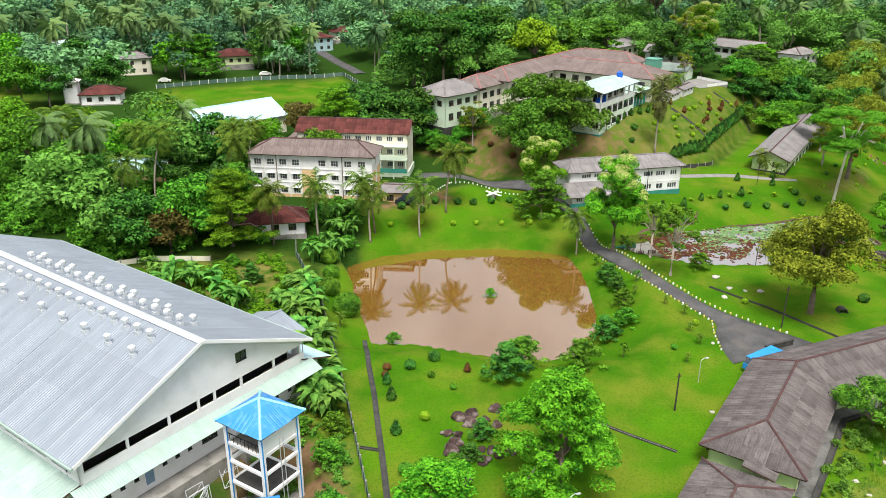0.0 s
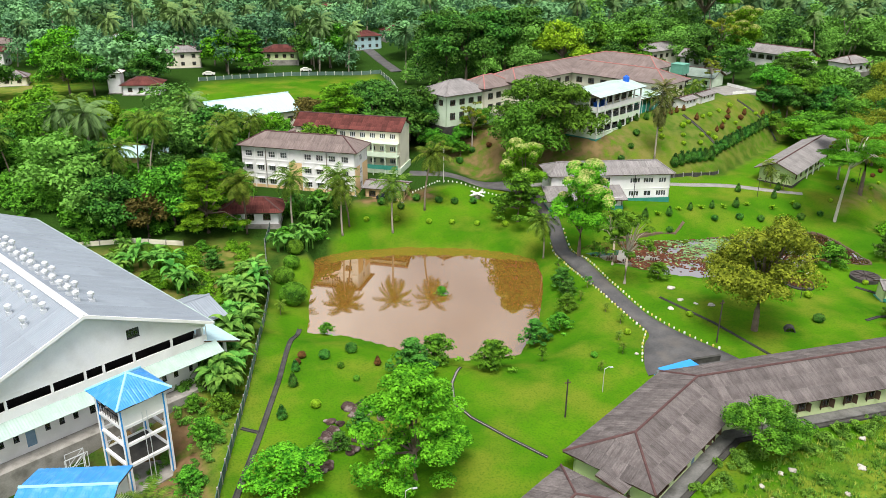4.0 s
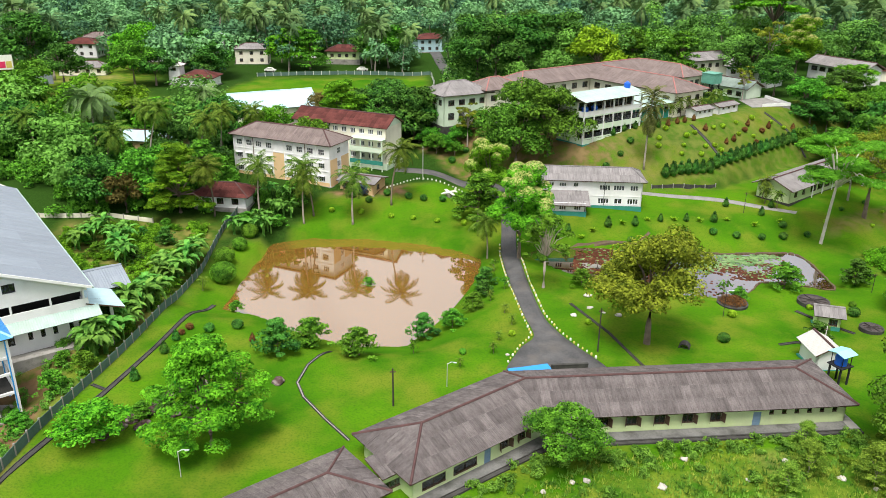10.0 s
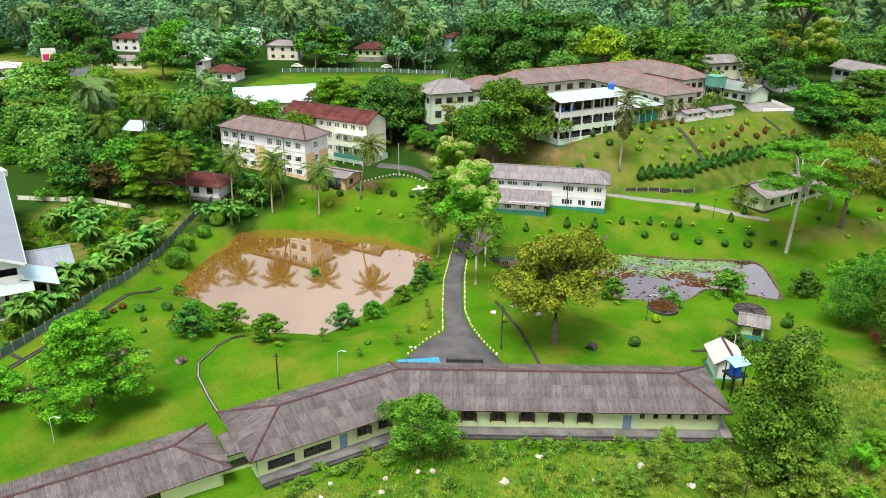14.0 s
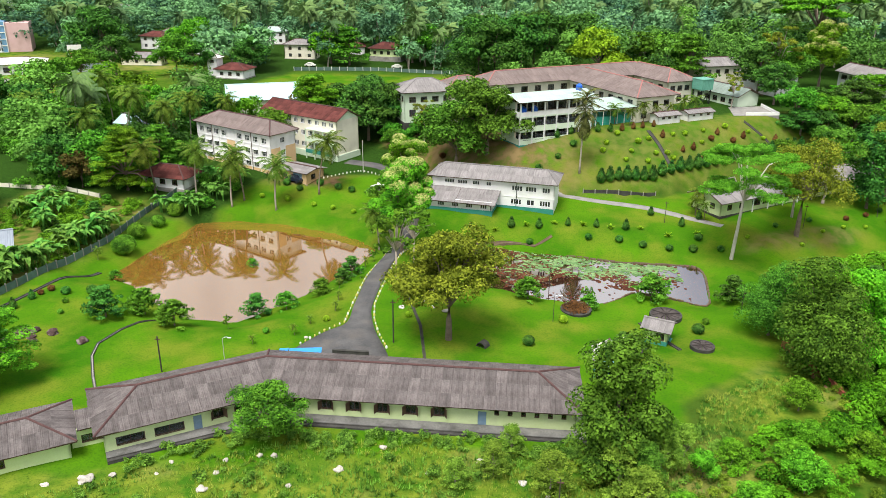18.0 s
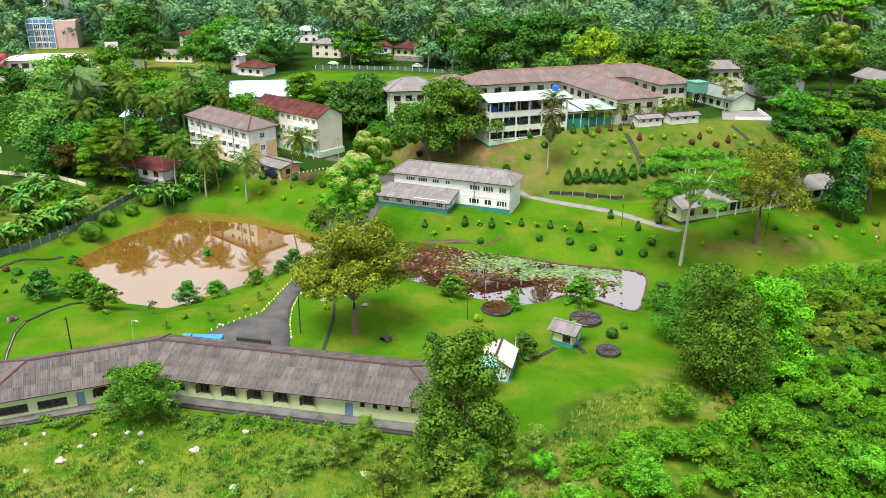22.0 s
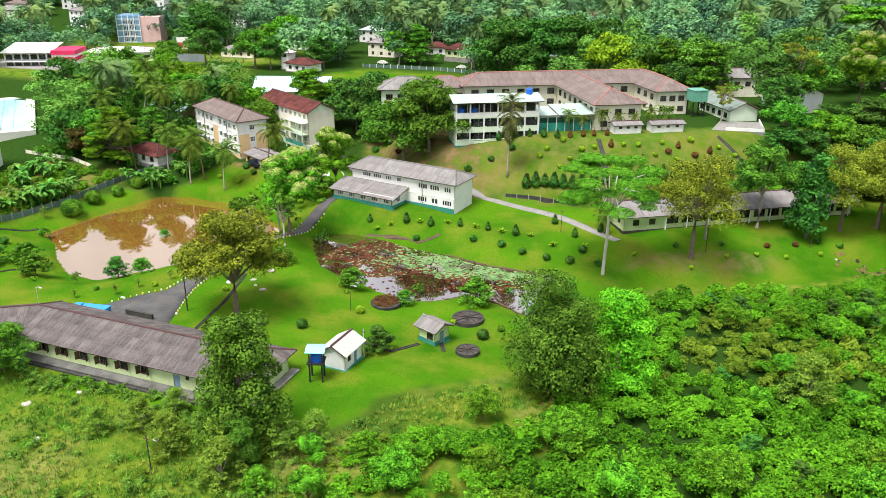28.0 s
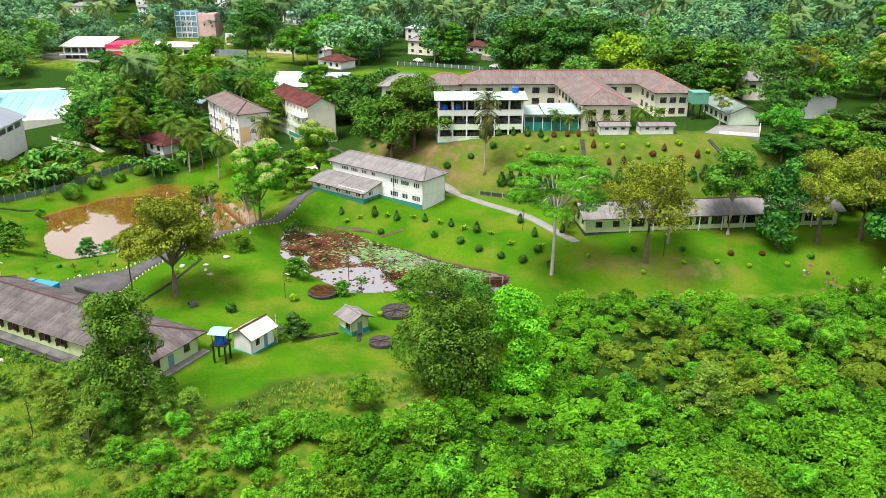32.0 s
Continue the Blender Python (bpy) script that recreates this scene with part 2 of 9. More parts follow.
M_TEALNET = material("teal_green_screen", (0.02, 0.22, 0.17), (0.05, 0.32, 0.25), 1.0, 0.7, 0.2)
M_CONC = material("weathered_concrete", (0.23, 0.22, 0.20), (0.36, 0.34, 0.31), 0.6, 0.9, 0.3, stain=((0.10, 0.095, 0.08), 0.8, 0.6))
M_DARKCONC = material("mossy_dark_concrete", (0.035, 0.034, 0.032), (0.085, 0.082, 0.074), 0.8, 0.95, 0.4)
M_WALK = material("damp_stained_concrete", (0.10, 0.10, 0.095), (0.21, 0.205, 0.195), 0.5, 0.9, 0.3, stain=((0.05, 0.05, 0.043), 0.6, 0.75))
M_TANKGREEN = corrugated("sea_green_tank_sheet", (0.10, 0.33, 0.24), (0.16, 0.41, 0.31), 0.5, 0.05, None, 0.5, 0.02, streak=0.3)
M_ASPHALT = material("worn_asphalt", (0.06, 0.06, 0.062), (0.125, 0.122, 0.12), 0.4, 0.9, 0.4, stain=((0.15, 0.13, 0.11), 0.3, 0.5), coords="Object")
M_DIRT = material("reddish_bare_earth", (0.17, 0.095, 0.05), (0.28, 0.17, 0.10), 0.5, 0.95, 0.5)
M_EDGE = material("brown_stone_edging", (0.085, 0.06, 0.036), (0.17, 0.13, 0.085), 0.8, 0.9, 0.4)
M_PATH = material("pale_gravel_path", (0.20, 0.19, 0.18), (0.30, 0.29, 0.27), 0.7, 0.95, 0.4)
M_WOOD = material("dark_weathered_wood", (0.07, 0.045, 0.03), (0.13, 0.085, 0.055), 2.0, 0.85, 0.4)
M_BLUEDOOR = material("grey_blue_painted_door", (0.16, 0.26, 0.36), (0.24, 0.34, 0.44), 2.0, 0.6, 0.1)
M_SHADESHEET = material("painted_interior_shade", (0.012, 0.012, 0.013), (0.03, 0.028, 0.026), 1.0, 0.9, 0.0)
M_ROCK = material("dark_brown_boulder", (0.035, 0.022, 0.02), (0.13, 0.085, 0.075), 0.9, 0.9, 0.9, spread=0.3, stain=((0.42, 0.36, 0.34), 0.9, 0.75), bump_dist=0.15)
M_ROCKPALE = material("pale_limestone_boulder", (0.42, 0.38, 0.33), (0.60, 0.56, 0.50), 0.9, 0.9, 0.6, spread=0.15, bump_dist=0.15)
M_STONEWHITE = material("whitewashed_stone", (0.66, 0.66, 0.60), (0.80, 0.80, 0.72), 2.0, 0.85, 0.3, spread=0.1)
M_STONEYELLOW = material("yellow_painted_stone", (0.52, 0.43, 0.10), (0.64, 0.54, 0.16), 2.0, 0.8, 0.3, spread=0.1)
M_BLUETANK = material("blue_plastic_tank", (0.01, 0.10, 0.55), (0.02, 0.14, 0.65), 1.0, 0.35, 0.05)
M_CYANCAP = material("pale_cyan_tank_canopy", (0.25, 0.62, 0.75), (0.33, 0.70, 0.82), 1.0, 0.5, 0.05)
M_BLACKPOST = material("black_steel_post", (0.015, 0.016, 0.018), (0.035, 0.035, 0.038), 2.0, 0.6, 0.1)
M_POLE = material("tarred_wooden_pole", (0.035, 0.03, 0.027), (0.075, 0.065, 0.055), 2.0, 0.9, 0.3)
M_CONCPOLE = material("pale_concrete_pole", (0.42, 0.41, 0.38), (0.54, 0.53, 0.5), 2.0, 0.85, 0.2)
M_BARK = material("grey_brown_bark", (0.13, 0.10, 0.075), (0.24, 0.19, 0.145), 1.5, 0.95, 0.6, spread=0.2)
M_BARKPALE = material("pale_peeling_bark", (0.27, 0.225, 0.18), (0.42, 0.37, 0.31), 1.2, 0.85, 0.4)
M_BARKWHITE = material("smooth_whitish_bark", (0.42, 0.38, 0.32), (0.58, 0.54, 0.47), 1.2, 0.85, 0.3)
M_FENCE = material("grey_green_fence_panel", (0.075, 0.13, 0.105), (0.12, 0.19, 0.155), 0.8, 0.85, 0.2, spread=0.12)
M_CARDARK = material("dark_navy_car_paint", (0.012, 0.017, 0.03), (0.02, 0.027, 0.045), 1.0, 0.25, 0.0)
M_TRUCKBLUE = material("bright_blue_truck_body", (0.02, 0.24, 0.62), (0.03, 0.3, 0.72), 1.0, 0.45, 0.03)
M_TYRE = material("black_rubber", (0.015, 0.015, 0.015), (0.03, 0.03, 0.03), 2.0, 0.9, 0.1)
M_PINK = material("pink_painted_wall", (0.66, 0.42, 0.42), (0.74, 0.5, 0.5), 0.5, 0.8, 0.05)
M_REDSIGN = material("crimson_shop_panel", (0.60, 0.03, 0.10), (0.68, 0.05, 0.14), 0.5, 0.6, 0.02)
M_BLUEGLASSWALL = material("blue_curtain_wall", (0.12, 0.27, 0.45), (0.2, 0.36, 0.55), 0.4, 0.25, 0.0)
M_METAL = material("white_steel_ventilator", (0.62, 0.64, 0.66), (0.74, 0.76, 0.78), 1.0, 0.4, 0.05, 0.4)


def glass_material():
    m = bpy.data.materials.new("tinted_window_glass")
    m.use_nodes = True
    p = m.node_tree.nodes["Principled BSDF"]
    p.inputs["Base Color"].default_value = (0.30, 0.34, 0.36, 1)
    p.inputs["Roughness"].default_value = 0.06
    p.inputs["Transmission Weight"].default_value = 0.9
    p.inputs["IOR"].default_value = 1.45
    return m


M_GLASS = glass_material()


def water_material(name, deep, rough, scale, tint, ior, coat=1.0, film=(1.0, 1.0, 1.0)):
    m = bpy.data.materials.new(name)
    m.use_nodes = True
    n, l = m.node_tree.nodes, m.node_tree.links
    p = n["Principled BSDF"]
    p.inputs["Roughness"].default_value = rough
    p.inputs["IOR"].default_value = ior
    p.inputs["Specular IOR Level"].default_value = 0.5
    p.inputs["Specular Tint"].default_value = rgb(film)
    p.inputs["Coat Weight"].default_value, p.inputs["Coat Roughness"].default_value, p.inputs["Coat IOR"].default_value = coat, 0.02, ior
    tc, nz, big = n.new("ShaderNodeTexCoord"), n.new("ShaderNodeTexNoise"), n.new("ShaderNodeTexNoise")
    nz.inputs["Scale"].default_value, nz.inputs["Detail"].default_value = scale, 4.0
    big.inputs["Scale"].default_value, big.inputs["Detail"].default_value = 0.08, 4.0
    mx = n.new("ShaderNodeMix")
    mx.data_type = "RGBA"
    mx.inputs["A"].default_value, mx.inputs["B"].default_value = rgb(deep), rgb(tint)
    bp = n.new("ShaderNodeBump")
    bp.inputs["Strength"].default_value, bp.inputs["Distance"].default_value = 0.05, 0.02
    l.new(tc.outputs["Object"], nz.inputs["Vector"])
    l.new(tc.outputs["Object"], big.inputs["Vector"])
    l.new(big.outputs["Fac"], mx.inputs["Factor"])
    l.new(mx.outputs["Result"], p.inputs["Base Color"])
    l.new(nz.outputs["Fac"], bp.inputs["Height"])
    l.new(bp.outputs["Normal"], p.inputs["Normal"])
    return m


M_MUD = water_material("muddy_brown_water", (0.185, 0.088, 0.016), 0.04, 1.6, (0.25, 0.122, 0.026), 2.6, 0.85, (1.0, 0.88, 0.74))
M_POND = water_material("dark_pond_water", (0.055, 0.022, 0.014), 0.03, 1.2, (0.06, 0.026, 0.016), 3.1)

F_DARK = foliage("deep_green_leaves", (0.007, 0.034, 0.009), (0.10, 0.27, 0.036))
F_LEAFY = foliage("dull_green_leaves", (0.009, 0.042, 0.006), (0.14, 0.32, 0.03))
F_MID = foliage("fresh_green_leaves", (0.010, 0.055, 0.007), (0.155, 0.39, 0.03))
F_BRIGHT = foliage("bright_green_leaves", (0.013, 0.08, 0.005), (0.185, 0.45, 0.022))
F_VIVID = foliage("vivid_green_leaves", (0.035, 0.20, 0.008), (0.21, 0.59, 0.025), single=0.6)
F_OLIVE = foliage("olive_yellow_leaves", (0.035, 0.065, 0.006), (0.32, 0.39, 0.035), 0.2, 0.005)
F_YELLOW = foliage("yellow_green_leaves", (0.12, 0.24, 0.010), (0.31, 0.50, 0.026), 0.15, 0.005)
F_CREAM = foliage("cream_flower_tips", (0.30, 0.36, 0.08), (0.58, 0.56, 0.22), 0.15, 0.005)
F_PALM = foliage("coconut_palm_leaflets", (0.016, 0.048, 0.006), (0.165, 0.25, 0.03), 0.3)
F_FISHTAIL = foliage("drooping_brownish_palm_leaves", (0.04, 0.06, 0.015), (0.19, 0.20, 0.06), 0.2, 0.005)
F_BANANA = foliage("banana_leaves", (0.03, 0.12, 0.018), (0.21, 0.45, 0.075), 0.25, glow=0.25)
F_PALE = foliage("feathery_pale_leaves", (0.04, 0.10, 0.010), (0.25, 0.40, 0.045), 0.2, 0.01)
F_LACY = foliage("lacy_green_leaflets", (0.04, 0.17, 0.010), (0.16, 0.43, 0.03), 0.2, 0.01, single=0.35)
F_RED = foliage("rust_red_shrub_leaves", (0.065, 0.035, 0.014), (0.20, 0.095, 0.032), 0.3, 0.01)
F_RUSTY = foliage("brownish_tree_leaves", (0.035, 0.035, 0.010), (0.19, 0.16, 0.04), 0.2, 0.01)
F_SCRUB = foliage("scrub_leaves", (0.02, 0.075, 0.010), (0.20, 0.41, 0.05), 0.3)
F_GRASS = foliage("rough_grass_blades", (0.13, 0.22, 0.02), (0.37, 0.43, 0.07), 0.25)
F_LILY = foliage("water_lily_pads", (0.06, 0.15, 0.045), (0.22, 0.36, 0.15), 0.2, glow=0.05)
F_LILYRED = foliage("reddish_lily_pads", (0.055, 0.02, 0.012), (0.14, 0.055, 0.028), 0.2, glow=0.05)
F_WOODS = foliage("wood_leaves", (0.009, 0.046, 0.014), (0.21, 0.47, 0.07), 0.0, 0.0, single=0.42, tone=True)
# distance haze put into the leaf colours: paler and bluer than the near leaves
F_HAZEWOODS = foliage("haze_tinted_hill_leaves", (0.025, 0.085, 0.055), (0.215, 0.445, 0.17), 0.0, 0.0, single=0.3, tone=True)
F_HAZEPALM = foliage("haze_tinted_palm_leaflets", (0.025, 0.075, 0.035), (0.20, 0.31, 0.09), 0.0, 0.0, single=0.3, tone=True)
F_YOUNG = foliage("young_tree_leaves", (0.010, 0.05, 0.004), (0.19, 0.45, 0.024), 0.5, 0.02, single=0.4)
F_DRY = foliage("dry_olive_scrub_leaves", (0.03, 0.075, 0.005), (0.24, 0.36, 0.03), 0.0, 0.0, single=0.5, tone=True)
F_THICKET = foliage("mixed_thicket_leaves", (0.007, 0.05, 0.003), (0.165, 0.455, 0.018), 0.0, 0.0, single=0.5, tone=True)

# ---- mesh helpers ----


class Shape:
    """Vertices and faces of one mesh."""

    def __init__(self):
        self.v, self.f = [], []

    def face(self, *pts):
        k = len(self.v)
        self.v += [tuple(p) for p in pts]
        self.f.append(tuple(range(k, k + len(pts))))
        return self

    def box(self, x0, y0, z0, x1, y1, z1, m=None):
        c = [Vector((x, y, z)) for z in (z0, z1) for x, y in ((x0, y0), (x1, y0), (x1, y1), (x0, y1))]
        if m is not None:
            c = [m @ p for p in c]
        k = len(self.v)
        self.v += [tuple(p) for p in c]
        self.f += [tuple(k + i for i in q) for q in ((3, 2, 1, 0), (4, 5, 6, 7), (0, 1, 5, 4), (1, 2, 6, 5), (2, 3, 7, 6), (3, 0, 4, 7))]
        return self

    def bar(self, a, b, w, h=None):
        """A square bar from a to b."""
        a, b = Vector(a), Vector(b)
        h = h or w
        d = b - a
        m = Matrix.Translation(a) @ d.to_track_quat("Z", "Y").to_matrix().to_4x4()
        return self.box(-w / 2, -h / 2, 0, w / 2, h / 2, d.length, m)

    def tube(self, path, radii, n=7, cap=True):
        k = len(self.v)
        path = [Vector(p) for p in path]
        for i, p in enumerate(path):
            d = path[min(i + 1, len(path) - 1)] - path[max(i - 1, 0)]
            q = d.to_track_quat("Z", "Y")
            for j in range(n):
                a = 2 * math.pi * j / n
                self.v.append(tuple(p + q @ Vector((math.cos(a) * radii[i], math.sin(a) * radii[i], 0))))
        for i in range(len(path) - 1):
            for j in range(n):
                self.f.append((k + i * n + j, k + i * n + (j + 1) % n, k + (i + 1) * n + (j + 1) % n, k + (i + 1) * n + j))
        if cap:
            self.f.append(tuple(k + (len(path) - 1) * n + j for j in range(n)))
            self.f.append(tuple(k + j for j in reversed(range(n))))
        return self

    def slab(self, poly, t):
        """A flat plate of thickness t under a polygon."""
        n = len(poly)
        p = [Vector(q) for q in poly]
        nn = (p[1] - p[0]).cross(p[2] - p[0]).normalized()
        if nn.z < 0:
            nn = -nn
        k = len(self.v)
        self.v += [tuple(q) for q in p] + [tuple(q - nn * t) for q in p]
        self.f.append(tuple(k + i for i in range(n)))
        self.f.append(tuple(k + n + i for i in reversed(range(n))))
        for i in range(n):
            j = (i + 1) % n
            self.f.append((k + i, k + n + i, k + n + j, k + j))
        return self

    def mesh(self, name, mat, smooth=False):
        me = bpy.data.meshes.new(name)
        me.from_pydata(self.v, [], self.f)
        me.materials.append(mat)
        if smooth:
            me.shade_smooth()
        me.update()
        return me


def part(name, me, parent, label="", m=None):
    """One mesh object under a thing or a part."""
    ob = new(name, me)
    ob.parent = parent
    if m is not None:
        ob.matrix_basis = m
    if label:
        ob["label"] = label
    return ob


def thing(name, label, category, m, group="", kind=""):
    ob = new(name)
    ob.matrix_basis = m
    return tagged(ob, label, category, group, kind)


def gz(x, y):
    return float(height(x, y))


def heading(a, b):
    return math.degrees(math.atan2(b[1] - a[1], b[0] - a[0]))

# ---- shape of the land ----
POND_A = [(12.6, 141.6), (14.2, 152.5), (17.2, 172.0), (25.6, 174.6), (36.5, 173.4), (47.3, 169.8), (54.2, 165.8), (58.2, 160.5), (56.3, 152.5), (53.6, 146.0), (49.2, 137.0), (41.6, 126.4), (33.8, 127.2), (26.0, 132.2), (19.1, 138.4)]
POND_B = [(65.2, 159.2), (67.8, 162.6), (72.5, 163.6), (79.0, 163.2), (85.5, 161.0), (92.0, 160.0), (101.1, 157.6), (109.2, 157.2), (116.6, 156.2), (116.4, 147.0), (114.8, 140.2), (110.3, 142.4), (104.0, 144.2), (100.4, 140.8), (95.6, 137.8), (88.5, 139.6), (80.3, 142.3), (74.6, 145.4), (69.4, 152.0)]
WATER_A, WATER_B = -2.9, -1.95


def ss(a, b, v):
    t = np.clip((v - a) / (b - a), 0, 1)
    return t * t * (3 - 2 * t)


def inside_dist(poly, x, y):
    """Signed distance to a closed outline, negative inside."""
    d = np.full(np.shape(x), 1e9)
    inn = np.zeros(np.shape(x), bool)
    for (ax, ay), (bx, by) in zip(poly, poly[1:] + poly[:1]):
        ex, ey = bx - ax, by - ay
        t = np.clip(((x - ax) * ex + (y - ay) * ey) / (ex * ex + ey * ey), 0, 1)
        d = np.minimum(d, np.hypot(x - ax - t * ex, y - ay - t * ey))
        inn ^= ((ay > y) != (by > y)) & (x < ex * (y - ay) / (ey if ey else 1e-9) + ax)
    return np.where(inn, -d, d)


def height(x, y):
    """Height of the ground."""
    x, y = np.asarray(x, float), np.asarray(y, float)
    z = 0.35 - 1.4 * ss(78, 105, x) * ss(108, 128, y)
    z = z + 0.5 * ss(60, 20, x) * ss(130, 100, y)
    # ground by the sports hall and the garden beyond the fence
    z = z + 1.7 * ss(6, -6, x) * ss(165, 120, y)
    # yard falling away before the sports hall
    z = z - 3.3 * ss(124, 110, y) * ss(0.5, -6, x) * ss(-44, -34, x)
    # lawn above the muddy pond, rising to the school yard
    z = z + 2.9 * ss(172, 192, y) * ss(62, 50, x)
    # lawn below the white house and the long classroom
    e = (x - 124.0) * -0.56 + (y - 174.0) * 0.83
    w = ss(124, 134, x)
    z = z + (1 - w) * (2.5 * ss(159, 170, y) + 0.6 * ss(171, 183, y)) * ss(56, 68, x) + w * (2.2 * ss(-18, -11, e) + 0.9 * ss(-11, -2, e))
    z = z - 1.2 * ss(118, 135, x) * ss(-14, -19, e) * ss(100, 115, y)
    # terraced hill of the school
    toe = np.interp(x, [20, 60, 80, 91, 105, 115, 150, 200], [212, 203, 184, 183.4, 184.0, 187, 212, 245])
    top = np.interp(x, [20, 60, 76, 84, 100, 119, 150, 200], [240, 217, 197, 191.5, 200.5, 206, 224, 256])
    zt = np.interp(x, [40, 60, 84, 100, 130], [7.0, 9.0, 10.9, 12.9, 13.2])
    k = np.clip((y - toe) / (top - toe), 0, 1)
    k = k ** 0.7
    base = z
    z = z + (zt - base) * k * ss(42, 62, x)
    # yards to the west of the hill and the playing field
    z = z + np.where(x < 62, (6.0 - z) * ss(205, 245, y) * ss(62, 42, x), 0)
    # distance
    z = z - (z - 6.0) * ss(262, 300, y) * 0.8 * ss(95, 70, x)
    r = np.hypot((x - 70) * 0.8, y - 60)
    z = z + 70 * ss(350, 800, r) + 90 * ss(760, 2200, r) + 2.0 * ss(280, 360, r)
    # banks of the two ponds
    da, db = inside_dist(POND_A, x, y), inside_dist(POND_B, x, y)
    f = 0.42 + 0.36 * ss(158, 168, y)
    ka = ss(-1.5, 0.5, da) * f + (1 - f) * ss(0.3, 9.0, da)
    z = np.where(da < 9.0, (WATER_A - 0.9) * (1 - ka) + z * ka, z)
    kb = ss(-1.5, 0.5, db) * 0.55 + 0.45 * ss(0.3, 6.0, db)
    z = np.where(db < 6.0, (WATER_B - 0.9) * (1 - kb) + z * kb, z)
    return z


# ---- building helpers ----
CACHE = {}


def clip(poly, cx0, cy0, cx1, cy1):
    """The piece of a flat convex outline inside a rectangle."""
    for ax, lim, keep in ((0, cx0, 1), (0, cx1, -1), (1, cy0, 1), (1, cy1, -1)):
        out = []
        for i, p in enumerate(poly):
            q = poly[(i + 1) % len(poly)]
            dp, dq = (p[ax] - lim) * keep, (q[ax] - lim) * keep
            if dp >= 0:
                out.append(p)
            if (dp >= 0) != (dq >= 0):
                t = dp / (dp - dq)
                out.append((p[0] + t * (q[0] - p[0]), p[1] + t * (q[1] - p[1])))
        poly = out
        if len(poly) < 3:
            return []
    return poly


def sheet_mesh(w, l, mat, waves):
    key = ("sheet", w, l, mat.name, waves)
    if key not in CACHE:
        s = Shape()
        n = waves * 2
        for i in range(n + 1):
            z = 0.03 + (0.035 if i % 2 else 0.0)
            s.v += [(w * i / n, -0.06, z), (w * i / n, l + 0.04, z - 0.01)]
        for i in range(n):
            s.f.append((2 * i, 2 * i + 2, 2 * i + 3, 2 * i + 1))
        CACHE[key] = s.mesh("sheet", mat)
    return CACHE[key]


def lay_sheets(roof, poly, w, l, mat, waves=3, name="roof_sheet"):
    """Covers a flat roof slope with overlapping sheets; the outline starts with the eave."""
    p = [Vector(q) for q in poly]
    u = (p[1] - p[0]).normalized()
    nrm = u.cross(p[2] - p[0]).normalized()
    if nrm.z < 0:
        nrm = -nrm
    v = nrm.cross(u)
    flat = [((q - p[0]).dot(u), (q - p[0]).dot(v)) for q in p]
    if sum(a[0] * b[1] - a[1] * b[0] for a, b in zip(flat, flat[1:] + flat[:1])) < 0:
        flat = flat[::-1]
    x0, x1, y1 = min(a[0] for a in flat), max(a[0] for a in flat), max(a[1] for a in flat)
    nx, ny = max(1, round((x1 - x0) / w)), max(1, round(y1 / l))
    w, l = round((x1 - x0) / nx, 3), round(y1 / ny, 3)
    rot = Matrix((u, v, nrm)).transposed().to_4x4()
    rnd = random.Random(len(CACHE) * 7 + nx * 31 + ny)
    for j in range(ny):
        for i in range(nx):
            c = clip(flat, x0 + i * w, j * l, x0 + (i + 1) * w, (j + 1) * l)
            if len(c) < 3:
                continue
            area = abs(sum(a[0] * b[1] - a[1] * b[0] for a, b in zip(c, c[1:] + c[:1]))) / 2
            if area < 0.04:
                continue
            cx, cy = x0 + i * w, j * l
            m = Matrix.Translation(p[0] + u * cx + v * cy + nrm * (0.004 * (i % 2) + rnd.uniform(0, 0.012))) @ rot
            if area > 0.985 * w * l:
                me = sheet_mesh(w, l, mat, waves)
            else:
                s = Shape()
                s.slab([(a - cx, b - cy, 0.055) for a, b in c], 0.05)
                me = s.mesh(name, mat)
            part(name, me, roof, m=m)


